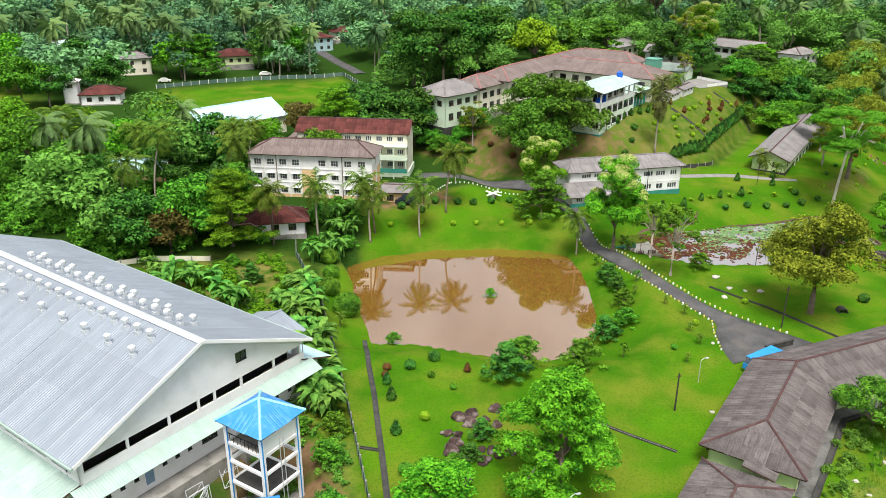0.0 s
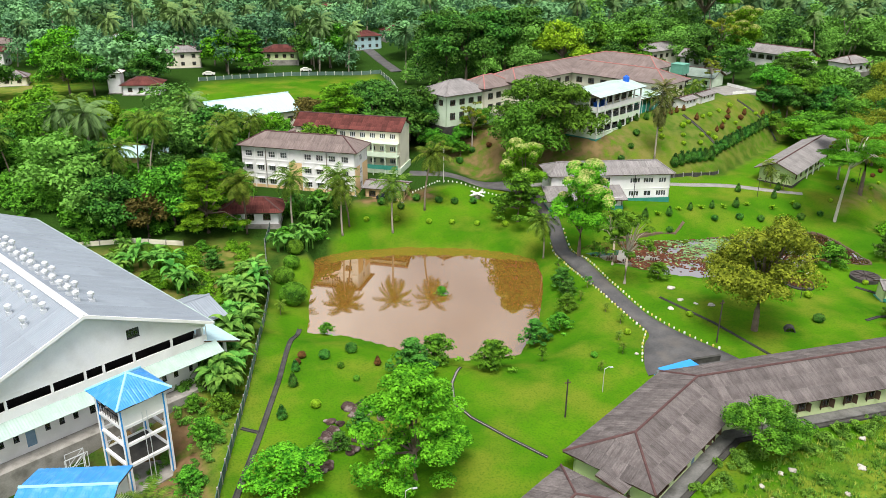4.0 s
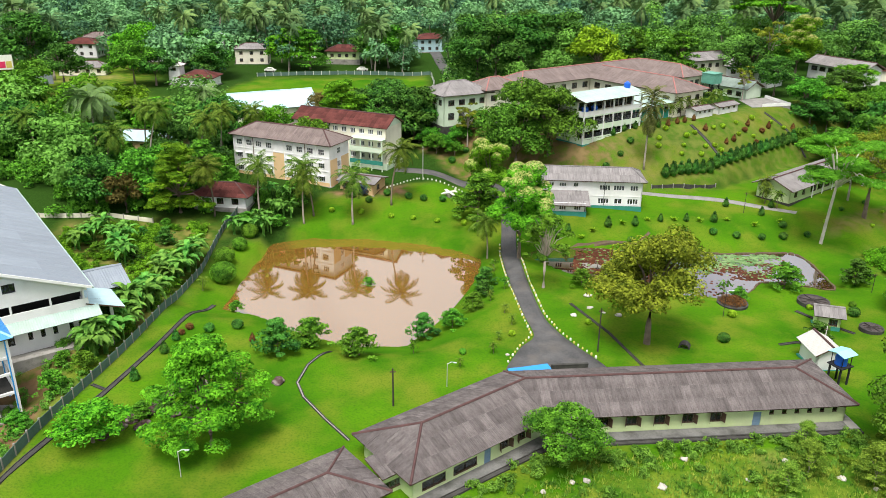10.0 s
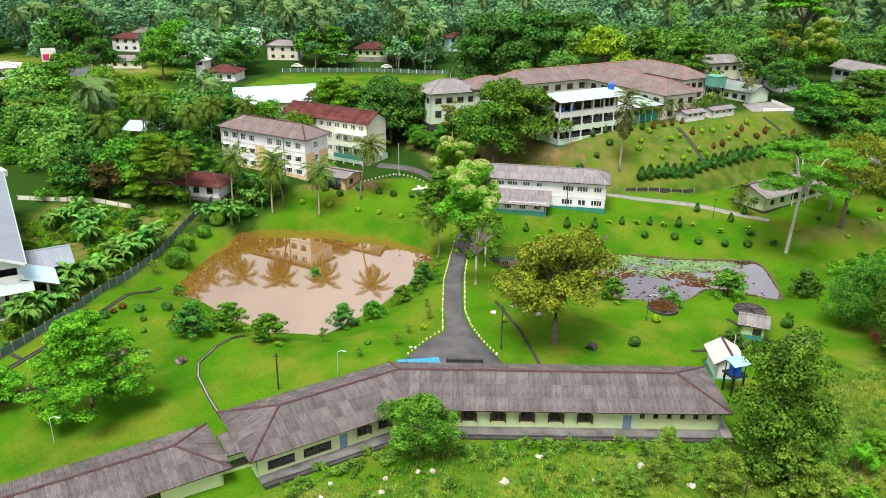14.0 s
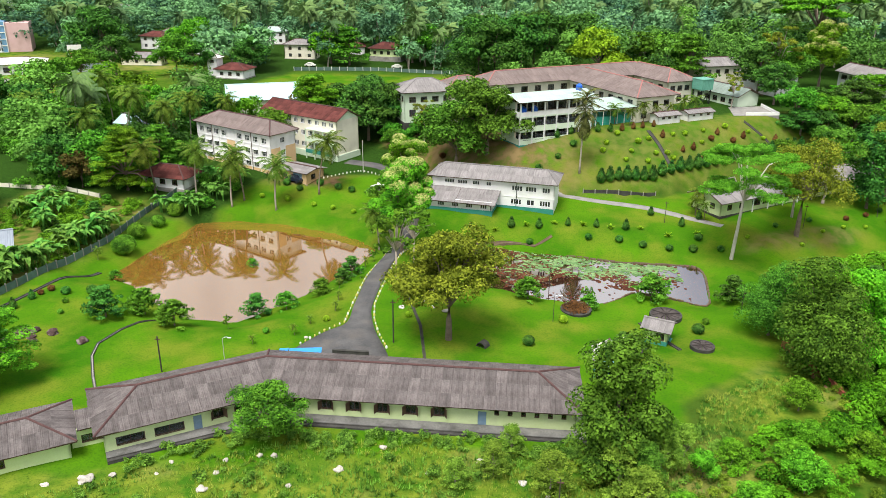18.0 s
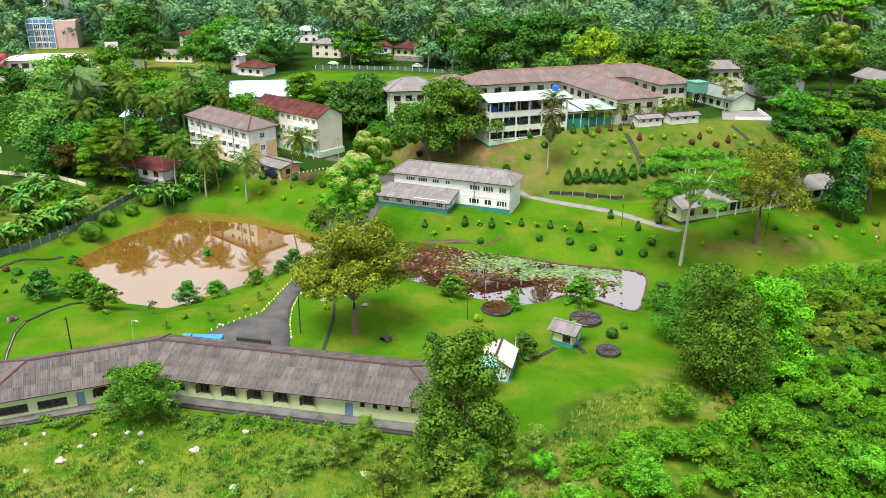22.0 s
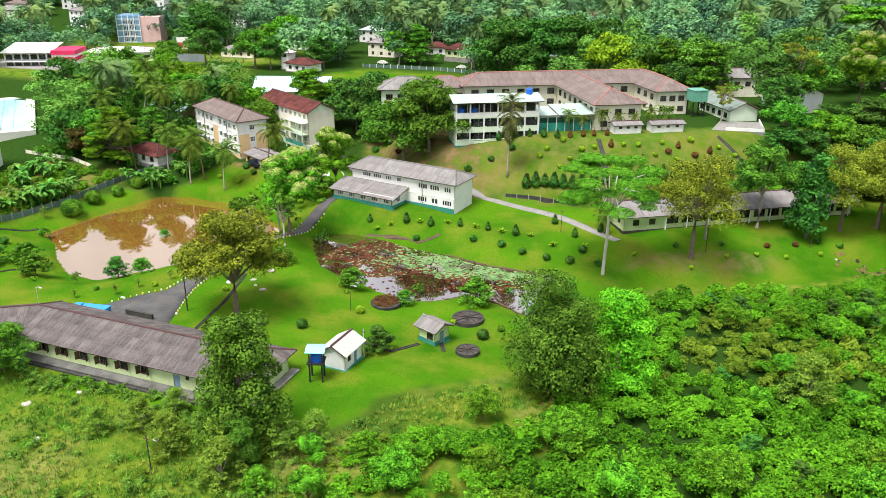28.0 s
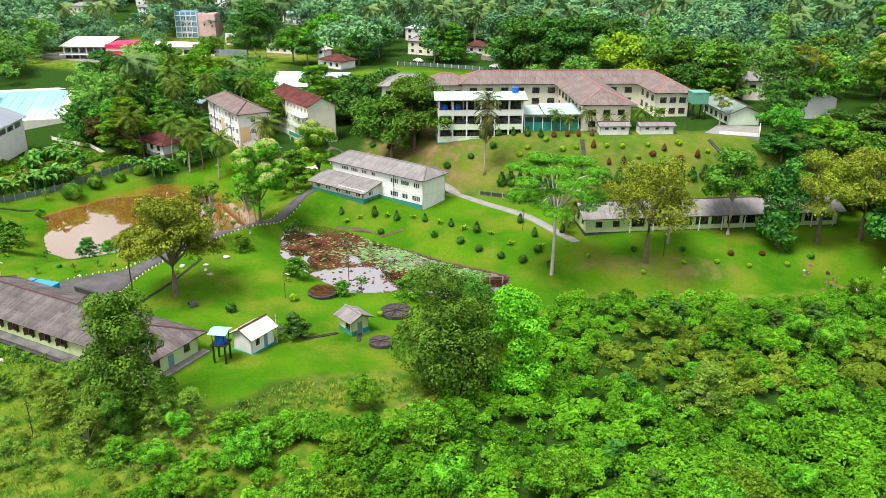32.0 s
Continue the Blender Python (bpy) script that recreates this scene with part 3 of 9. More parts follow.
def wall(parent, a, b, z0, z1, mat, openings=(), thick=0.22, label=""):
    """An upright wall with real openings (u0, v0, width, height); outside lies to the right of a to b."""
    a, b = Vector((a[0], a[1], 0)), Vector((b[0], b[1], 0))
    L = (b - a).length
    us = sorted({0.0, L} | {o[0] for o in openings} | {o[0] + o[2] for o in openings})
    vs = sorted({z0, z1} | {z0 + o[1] for o in openings} | {z0 + o[1] + o[3] for o in openings})
    s = Shape()

    def hole(u, v):
        return any(o[0] < u < o[0] + o[2] and z0 + o[1] < v < z0 + o[1] + o[3] for o in openings)

    for i in range(len(us) - 1):
        for j in range(len(vs) - 1):
            u0, u1, v0, v1 = us[i], us[i + 1], vs[j], vs[j + 1]
            if not hole((u0 + u1) / 2, (v0 + v1) / 2):
                s.face((u0, 0, v0), (u1, 0, v0), (u1, 0, v1), (u0, 0, v1))
                s.face((u1, thick, v0), (u0, thick, v0), (u0, thick, v1), (u1, thick, v1))
    for o in openings:
        u0, v0, u1, v1 = o[0], z0 + o[1], o[0] + o[2], z0 + o[1] + o[3]
        s.face((u0, 0, v0), (u0, thick, v0), (u1, thick, v0), (u1, 0, v0))
        s.face((u0, 0, v1), (u1, 0, v1), (u1, thick, v1), (u0, thick, v1))
        s.face((u0, 0, v0), (u0, 0, v1), (u0, thick, v1), (u0, thick, v0))
        s.face((u1, 0, v0), (u1, thick, v0), (u1, thick, v1), (u1, 0, v1))
    s.face((0, 0, z1), (L, 0, z1), (L, thick, z1), (0, thick, z1))
    s.face((0, 0, z0), (0, 0, z1), (0, thick, z1), (0, thick, z0))
    s.face((L, 0, z0), (L, thick, z0), (L, thick, z1), (L, 0, z1))
    m = Matrix.Translation(a) @ Matrix.Rotation(math.atan2(b.y - a.y, b.x - a.x), 4, "Z")
    part("wall", s.mesh("wall", mat), parent, label, m)
    return m


def window(parent, m, u, v, w, h, frame_mat, panes=3, rows=1, kind="window"):
    """A framed window in a wall's opening; m: the wall's pose."""
    key = ("win", round(w, 2), round(h, 2), frame_mat.name, panes, rows)
    if key not in CACHE:
        s, t, half = Shape(), 0.07, 0.06 if frame_mat is M_WHITE and rows == 1 else 0.03
        ids = {}

        def vid(*p):
            k = tuple(round(c, 4) for c in p)
            if k not in ids:
                ids[k] = len(s.v)
                s.v.append(k)
            return ids[k]

        cx = [0, t] + [w * i / panes + d for i in range(1, panes) for d in (-half, half)] + [w - t, w]
        cz = [0, t] + [h * i / rows + d for i in range(1, rows) for d in (-0.025, 0.025)] + [h - t, h]
        solid = lambda i, j: 0 <= i < len(cx) - 1 and 0 <= j < len(cz) - 1 and (i % 2 == 0 or j % 2 == 0)
        ya, yb = 0.05, 0.13
        for i in range(len(cx) - 1):
            for j in range(len(cz) - 1):
                if not solid(i, j):
                    continue
                x0, x1, z0, z1 = cx[i], cx[i + 1], cz[j], cz[j + 1]
                s.f.append((vid(x0, ya, z0), vid(x1, ya, z0), vid(x1, ya, z1), vid(x0, ya, z1)))
                s.f.append((vid(x0, yb, z1), vid(x1, yb, z1), vid(x1, yb, z0), vid(x0, yb, z0)))
                for di, dj, (ax, az), (bx, bz) in ((-1, 0, (x0, z1), (x0, z0)), (1, 0, (x1, z0), (x1, z1)), (0, -1, (x0, z0), (x1, z0)), (0, 1, (x1, z1), (x0, z1))):
                    if not solid(i + di, j + dj):
                        s.f.append((vid(ax, ya, az), vid(ax, yb, az), vid(bx, yb, bz), vid(bx, ya, bz)))
        q = [vid(x_, y_, z_) for z_ in (-0.07, 0.0) for x_, y_ in ((0, -0.06), (w, -0.06), (w, ya), (0, ya))]
        s.f += [tuple(q[k] for k in f) for f in ((3, 2, 1, 0), (4, 5, 6, 7), (0, 1, 5, 4), (1, 2, 6, 5), (2, 3, 7, 6), (3, 0, 4, 7))]
        g = Shape().box(t, 0.085, t, w - t, 0.095, h - t)
        CACHE[key] = (s.mesh("window", frame_mat), g.mesh("pane", M_GLASS))
    fr, gl = CACHE[key]
    wo_ = part(kind, fr, parent, m=m @ Matrix.Translation((u, 0, v)))
    pane = part("pane", gl, wo_)
    pane.visible_shadow = False
    return wo_


def door(parent, m, u, v, w, h, mat):
    key = ("door", w, h, mat.name)
    if key not in CACHE:
        s = Shape().box(0.02, 0.08, 0, w - 0.02, 0.13, h - 0.02)
        for z in (0.25, h * 0.55):
            s.box(0.15, 0.065, z, w - 0.15, 0.085, z + h * 0.3)
        CACHE[key] = s.mesh("door", mat)
    return part("door", CACHE[key], parent, m=m @ Matrix.Translation((u, 0, v)))


def roof(parent, polys, ridges, mat, ridge_mat, w=2.0, l=3.0, waves=4, eaves=None, cap=0.16, label=""):
    """Slopes (eave first), a deck under them, ridge caps and the sheets."""
    deck = Shape()
    for p in polys:
        deck.slab([Vector(q) - Vector((0, 0, 0.02)) for q in p], 0.14)
    r = part("roof", deck.mesh("roof", M_WOOD), parent, label)
    if ridges:
        s = Shape()
        for a, b in ridges:
            s.tube([Vector(a) + Vector((0, 0, 0.06)), Vector(b) + Vector((0, 0, 0.06))], [cap, cap], 6)
        part("ridge_cap", s.mesh("ridge_cap", ridge_mat), r)
    for p in polys:
        lay_sheets(r, p, w, l, mat, waves)
    return r


def hip_polys(L, W, z, rise, over, x0=0.0, y0=0.0, left="hip", right="hip", run=None):
    """Slopes and ridges of a roof over a rectangle."""
    a, b, c, d = x0 - over, x0 + L + over, y0 - over, y0 + W + over
    mid, run = (c + d) / 2, run or (d - c) / 2
    rl, rr = (a + run if left == "hip" else a), (b - run if right == "hip" else b)
    zr = z + rise
    polys = [[(a, c, z), (b, c, z), (rr, mid, zr), (rl, mid, zr)], [(b, d, z), (a, d, z), (rl, mid, zr), (rr, mid, zr)]]
    ridges = [((rl, mid, zr), (rr, mid, zr))]
    if left == "hip":
        polys.append([(a, d, z), (a, c, z), (rl, mid, zr)])
        ridges += [((a, c, z), (rl, mid, zr)), ((a, d, z), (rl, mid, zr))]
    if right == "hip":
        polys.append([(b, c, z), (b, d, z), (rr, mid, zr)])
        ridges += [((b, c, z), (rr, mid, zr)), ((b, d, z), (rr, mid, zr))]
    return polys, ridges


def row(u0, u1, n, v, w, h):
    """n openings evenly between u0 and u1."""
    return [(u0 + (u1 - u0) * (i + 0.5) / n - w / 2, v, w, h) for i in range(n)]


def house(name, label, category, x, y, z, rz, L, W, H, rise, over, wmat, rmat, front=(), right=(), back=(), left=(), ends=("hip", "hip"), ridge=None, fmat=None, plinth=None, sheet=(2.0, 3.0), panes=3, rows=1, group="", run=None, waves=4, gable_mat=None):
    """A walled house on its ground: walls with windows, floor slab and roof."""
    t = thing(name, label, category, pose(x, y, z, 0, 0, rz), group)
    fmat, ridge = fmat or M_WOOD, ridge or M_RIDGE
    base = Shape().box(-0.25, -0.25, -2.5, L + 0.25, W + 0.25, 0.12)
    part("plinth", base.mesh("plinth", plinth or M_CONC), t)
    corners = [(0, 0), (L, 0), (L, W), (0, W)]
    for i, ops in enumerate((front, right, back, left)):
        m = wall(t, corners[i], corners[(i + 1) % 4], 0.12, H, wmat, [o[:4] for o in ops])
        for o in ops:
            if o[1] < 0.1 and o[3] > 1.7:
                door(t, m, o[0], 0.12 + o[1], o[2], o[3], M_BLUEDOOR)
            else:
                window(t, m, o[0], 0.12 + o[1], o[2], o[3], fmat, o[4] if len(o) > 4 else panes, rows)
    for k, sx in ((0, 0), (1, L)):
        if ends[k] == "gable":
            zr = rise * (W / 2 + 0.0) / (W / 2 + over)
            s = Shape()
            s.f, s.v = [(0, 1, 2), (5, 4, 3), (0, 3, 4, 1), (1, 4, 5, 2), (2, 5, 3, 0)], [(sx, 0, H), (sx, W, H), (sx, W / 2, H + zr), (sx + (0.22 if k == 0 else -0.22), 0, H), (sx + (0.22 if k == 0 else -0.22), W, H), (sx + (0.22 if k == 0 else -0.22), W / 2, H + zr)]
            part("gable", s.mesh("gable", gable_mat or wmat), t)
    polys, ridges = hip_polys(L, W, H + 0.02 - rise * over / (W / 2 + over) * 0.0, rise, over, left=ends[0], right=ends[1], run=run)
    roof(t, polys, ridges, rmat, ridge, sheet[0], sheet[1], waves)
    return t


# ---- ground ----
def steps(a, b, step, far):
    core = list(np.arange(a, b + 0.01, step))
    lo, hi, d = [], [], step
    p, q = a, b
    while q < far:
        d *= 1.22
        p, q = p - d, q + d
        lo.append(p), hi.append(q)
    return np.array(lo[::-1] + core + hi)


LAWN = [(-2.5, 86), (0.6, 109), (3.4, 122), (6.3, 142), (8.8, 154), (11.5, 166), (19, 170), (22.5, 175), (26, 183), (28, 186), (62, 193), (70, 183), (88, 181), (100, 185), (114, 186), (150, 209), (178, 222), (176, 186), (156, 170), (136, 160), (127, 154), (126.5, 134), (122, 124), (114.5, 115.5), (106.5, 108.0), (103.2, 99.0), (96, 92), (92.5, 96.5), (38, 86), (20, 82)]
SLOPE = [(58, 200), (72, 190), (90, 182), (114, 186), (150, 210), (172, 226), (160, 232), (120, 214), (98, 206), (80, 205), (62, 220), (48, 218)]
FIELD = [(-3, 242), (-9, 268), (-8, 296), (0, 315), (30, 321), (60, 317), (56, 262), (28, 256), (10, 250)]
MEADOW = [(-27, 240), (-12, 247), (-10, 260), (-30, 282), (-52, 305), (-62, 286), (-50, 264)]
GARDEN = [(-22, 128), (2, 124), (7, 150), (9, 172), (-4, 174), (-22, 176)]


def ground():
    xs, ys = steps(-62, 212, 1.35, 2600), steps(36, 262, 1.35, 2600)
    X, Y = np.meshgrid(xs, ys)
    Z = height(X, Y)
    nx, ny = len(xs), len(ys)
    rough = np.clip(inside_dist(POND_A, X, Y), 0, 1) * np.clip(inside_dist(POND_B, X, Y), 0, 1)
    bump = 0.25 * (np.sin(X * 0.31 + 2 * np.sin(Y * 0.17)) * np.sin(Y * 0.37 + X * 0.09)) * ss(100, 84, Y) * rough
    verts = np.stack([X, Y, Z + bump], -1).reshape(-1, 3)
    i, j = np.meshgrid(np.arange(nx - 1), np.arange(ny - 1))
    k = (j * nx + i).ravel()
    faces = np.stack([k, k + 1, k + 1 + nx, k + nx], -1)
    me = bpy.data.meshes.new("ground")
    me.from_pydata(verts.tolist(), [], faces.tolist())
    wob = 1.5 * np.sin(X * 0.7) * np.cos(Y * 0.6 + X * 0.2)
    lawn = ss(1.2, -1.2, inside_dist(LAWN, X, Y) + wob * 0.5)
    slope = ss(2, -2, inside_dist(SLOPE, X, Y) + wob)
    field = np.maximum(ss(2, -2, inside_dist(FIELD, X, Y)), 0.6 * ss(2, -2, inside_dist(MEADOW, X, Y)))
    garden = ss(3, -3, inside_dist(GARDEN, X, Y) + wob)
    front = ss(101, 96, Y) * ss(-40, -24, X)
    yard = ss(-1, -3.5, X + 0.05 * (Y - 120)) * ss(-18, -12, X) * ss(128, 124, Y) * ss(88, 95, Y)
    yard = np.maximum(yard, ss(40, 46, X) * ss(62, 56, X) * ss(196, 200, Y) * ss(212, 206, Y) * 0.4)
    yard = np.maximum(yard, ss(26, 32, X) * ss(47, 43, X) * ss(183.5, 186, Y) * ss(194, 190, Y))
    scrubby = ss(100, 118, X) * ss(190, 165, Y - 0.55 * (X - 130))
    west = ss(10, 4, X) * ss(-16, -8, X) * ss(180, 170, Y)
    # where shade in the scrub's gaps is painted onto the ground
    thicket_shade = ss(2, -4, inside_dist([(127, 130), (130, 152), (158, 168), (182, 186), (262, 232), (262, 40), (130, 40), (118, 88), (126, 104)], X, Y))
    yard = np.maximum(yard, 0.38 * ss(1.3, 0.2, ((X - 138) / 15) ** 2 + ((Y - 168 - 0.45 * (X - 138)) / 3.4) ** 2))
    open_ = np.maximum.reduce([lawn, slope, field, front, garden, scrubby, west, ss(-160, -150, X) * ss(-30, -50, X) * ss(240, 250, Y) * ss(345, 335, Y)])
    col = np.zeros((nx * ny, 4), np.float32)
    col[:, 0] = np.maximum.reduce([lawn, field, slope * 0.85]).ravel()
    col[:, 1] = np.maximum.reduce([yard, slope * (0.24 + 0.42 * ss(102, 84, X)), garden * 0.35]).ravel()
    col[:, 2] = np.maximum(1 - np.clip(open_, 0, 1), thicket_shade).ravel()
    col[:, 3] = 1
    at = me.attributes.new("zone", "FLOAT_COLOR", "POINT")
    at.data.foreach_set("color", col.ravel())
    m = bpy.data.materials.new("grass_and_soil")
    m.use_nodes = True
    n, l = m.node_tree.nodes, m.node_tree.links
    p = n["Principled BSDF"]
    p.inputs["Roughness"].default_value = 0.9
    p.inputs["Specular IOR Level"].default_value = 0.01
    tc, av, sep = n.new("ShaderNodeTexCoord"), n.new("ShaderNodeAttribute"), n.new("ShaderNodeSeparateColor")
    av.attribute_name = "zone"
    l.new(av.outputs["Color"], sep.inputs["Color"])

    def noise_(scale, detail=5.0):
        t = n.new("ShaderNodeTexNoise")
        t.inputs["Scale"].default_value, t.inputs["Detail"].default_value = scale, detail
        l.new(tc.outputs["Object"], t.inputs["Vector"])
        return t.outputs["Fac"]

    def ramp(src, lo, hi, to=1.0):
        t = n.new("ShaderNodeMapRange")
        t.inputs["From Min"].default_value, t.inputs["From Max"].default_value, t.inputs["To Max"].default_value = lo, hi, to
        l.new(src, t.inputs["Value"])
        return t.outputs["Result"]

    def mix(a, b, f):
        t = n.new("ShaderNodeMix")
        t.data_type = "RGBA"
        for key, val in (("A", a), ("B", b)):
            if isinstance(val, tuple):
                t.inputs[key].default_value = rgb(val)
            else:
                l.new(val, t.inputs[key])
        l.new(f, t.inputs["Factor"])
        return t.outputs["Result"]

    big, mid, fine = noise_(0.07), noise_(0.45), noise_(4.0, 8.0)
    lawn_c = mix((0.034, 0.124, 0.004), (0.078, 0.194, 0.006), ramp(big, 0.35, 0.65))
    lawn_c = mix(lawn_c, (0.165, 0.19, 0.02), ramp(noise_(0.13, 6.0), 0.46, 0.66, 0.7))
    lawn_c = mix(lawn_c, (0.10, 0.172, 0.010), ramp(mid, 0.5, 0.75, 0.5))
    lawn_c = mix(lawn_c, (0.022, 0.085, 0.008), ramp(fine, 0.46, 0.72, 0.5))
    rough_c = mix((0.042, 0.125, 0.008), (0.16, 0.21, 0.022), ramp(mid, 0.35, 0.65))
    rough_c = mix(rough_c, (0.30, 0.24, 0.09), ramp(big, 0.52, 0.72, 0.6))
    rough_c = mix(rough_c, (0.03, 0.07, 0.008), ramp(fine, 0.5, 0.75, 0.7))
    soil_c = mix((0.115, 0.07, 0.033), (0.21, 0.135, 0.07), ramp(mid, 0.35, 0.65))
    # dark forest floor, deepened to paint the shade between scrub plants
    wood_shade_c = mix((0.012, 0.034, 0.005), (0.035, 0.085, 0.012), ramp(fine, 0.3, 0.7))
    c = mix(rough_c, lawn_c, sep.outputs["Red"])
    wear = n.new("ShaderNodeMath")
    wear.operation = "MULTIPLY"
    l.new(sep.outputs["Green"], wear.inputs[0])
    l.new(ramp(mid, 0.25, 0.55, 1.3), wear.inputs[1])
    c = mix(c, soil_c, wear.outputs[0])
    c = mix(c, wood_shade_c, sep.outputs["Blue"])
    l.new(c, p.inputs["Base Color"])
    bp = n.new("ShaderNodeBump")
    bp.inputs["Strength"].default_value, bp.inputs["Distance"].default_value = 0.6, 0.12
    l.new(fine, bp.inputs["Height"])
    l.new(bp.outputs["Normal"], p.inputs["Normal"])
    me.materials.append(m)
    me.shade_smooth()
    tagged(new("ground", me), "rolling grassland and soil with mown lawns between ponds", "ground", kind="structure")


ground()


def water(name, outline, z, mat, label):
    s = Shape()
    pts = smooth_ring(outline, 6, 0.8)
    s.slab([(x, y, z) for x, y in pts], 0.4)
    tagged(new(name, s.mesh(name, mat)), label, "pond", kind="structure")


def smooth_ring(outline, k, grow):
    """A rounded closed line through an outline, pushed out a little."""
    n, out = len(outline), []
    cx, cy = sum(p[0] for p in outline) / n, sum(p[1] for p in outline) / n
    for i in range(n):
        p0, p1, p2, p3 = (Vector(outline[(i + q) % n]) for q in (-1, 0, 1, 2))
        for j in range(k):
            t = j / k
            q = 0.5 * (2 * p1 + (p2 - p0) * t + (2 * p0 - 5 * p1 + 4 * p2 - p3) * t * t + (3 * p1 - p0 - 3 * p2 + p3) * t ** 3)
            d = Vector((q.x - cx, q.y - cy)).normalized() * grow
            out.append((q.x + d.x, q.y + d.y))
    return out


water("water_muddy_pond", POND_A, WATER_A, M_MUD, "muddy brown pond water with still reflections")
water("water_lily_pond", POND_B, WATER_B, M_POND, "dark reddish lily pond water reflecting the sky")


def ribbon(name, left, right, mat, label, lift=0.10, kind="structure", category="road", across=5, depth=0.3):
    """A road draped on the ground between two edge lines."""
    n = len(left)
    ts = np.linspace(0, n - 1, (n - 1) * 10 + 1)
    def at(line, t):
        i = min(int(t), n - 2)
        p0, p1, p2, p3 = (np.array(line[max(0, min(n - 1, i + q))], float) for q in (-1, 0, 1, 2))
        u = t - i
        return 0.5 * (2 * p1 + (p2 - p0) * u + (2 * p0 - 5 * p1 + 4 * p2 - p3) * u * u + (3 * p1 - p0 - 3 * p2 + p3) * u ** 3)
    s = Shape()
    for t in ts:
        a, b = at(left, t), at(right, t)
        zc = max(gz(*(a + (b - a) * q)) for q in (0, 0.25, 0.5, 0.75, 1))
        for k in range(across + 1):
            q = a + (b - a) * k / across
            z = 0.6 * gz(*q) + 0.4 * zc + lift + 0.03 * (1 - abs(2 * k / across - 1))
            s.v.append((q[0], q[1], z))
    w = across + 1
    for i in range(len(ts) - 1):
        for k in range(across):
            s.f.append((i * w + k, i * w + k + 1, (i + 1) * w + k + 1, (i + 1) * w + k))
    m = len(s.v)
    for k in (0, across):
        b0 = len(s.v)
        for i in range(len(ts)):
            x, y, z = s.v[i * w + k]
            s.v.append((x, y, z - depth))
        for i in range(len(ts) - 1):
            f = (i * w + k, (i + 1) * w + k, b0 + i + 1, b0 + i)
            s.f.append(f if k == 0 else f[::-1])
    return tagged(new(name, s.mesh(name, mat, True)), label, category, kind=kind)


ROAD_L = [(53.6, 112.6), (54.6, 115.4), (57.2, 120.0), (59.7, 123.4), (59.6, 130), (59.7, 142), (61.0, 158), (62.6, 169), (63.2, 178), (61.5, 187), (57.0, 193.5), (50, 197.0), (43, 199.5)]
ROAD_R = [(67.8, 112.8), (66.8, 115.6), (64.6, 120.6), (63.2, 125), (62.4, 130), (62.6, 143), (63.7, 156.5), (65.3, 168.5), (66.4, 179), (64.8, 189.5), (59.0, 196.8), (51, 200.6), (44, 203)]
ribbon("road", ROAD_L, ROAD_R, M_ASPHALT, "worn dark asphalt drive curving up between two ponds")
ribbon("footpath", [(66.5, 184.0), (80, 183.8), (91, 182.0), (98.5, 180.6), (110, 177.6), (119, 172.4), (123.5, 169.6)], [(66.0, 186.2), (80, 185.8), (91, 184.0), (98.8, 182.7), (110.8, 179.5), (120, 174.0), (124.5, 171.0)], M_PATH, "pale gravel footpath beside the lawn", 0.08, category="path")
ribbon("far_road", [(60.0, 400), (64.8, 375), (65.4, 345), (65.4, 318)], [(65, 402), (69.5, 375), (69.6, 345), (69.6, 318)], M_ASPHALT, "narrow grey asphalt lane on the far hill", 0.25)
ribbon("yard_road", [(-150, 262), (-118, 262), (-90, 268)], [(-150, 278), (-118, 280), (-92, 284)], M_PATH, "broad pale town street", 0.3)

# ---- long bent classroom block ----
def along(p, d, k, n=0.0):
    return Vector((p[0] + d[0] * k - d[1] * n, p[1] + d[1] * k + d[0] * n))


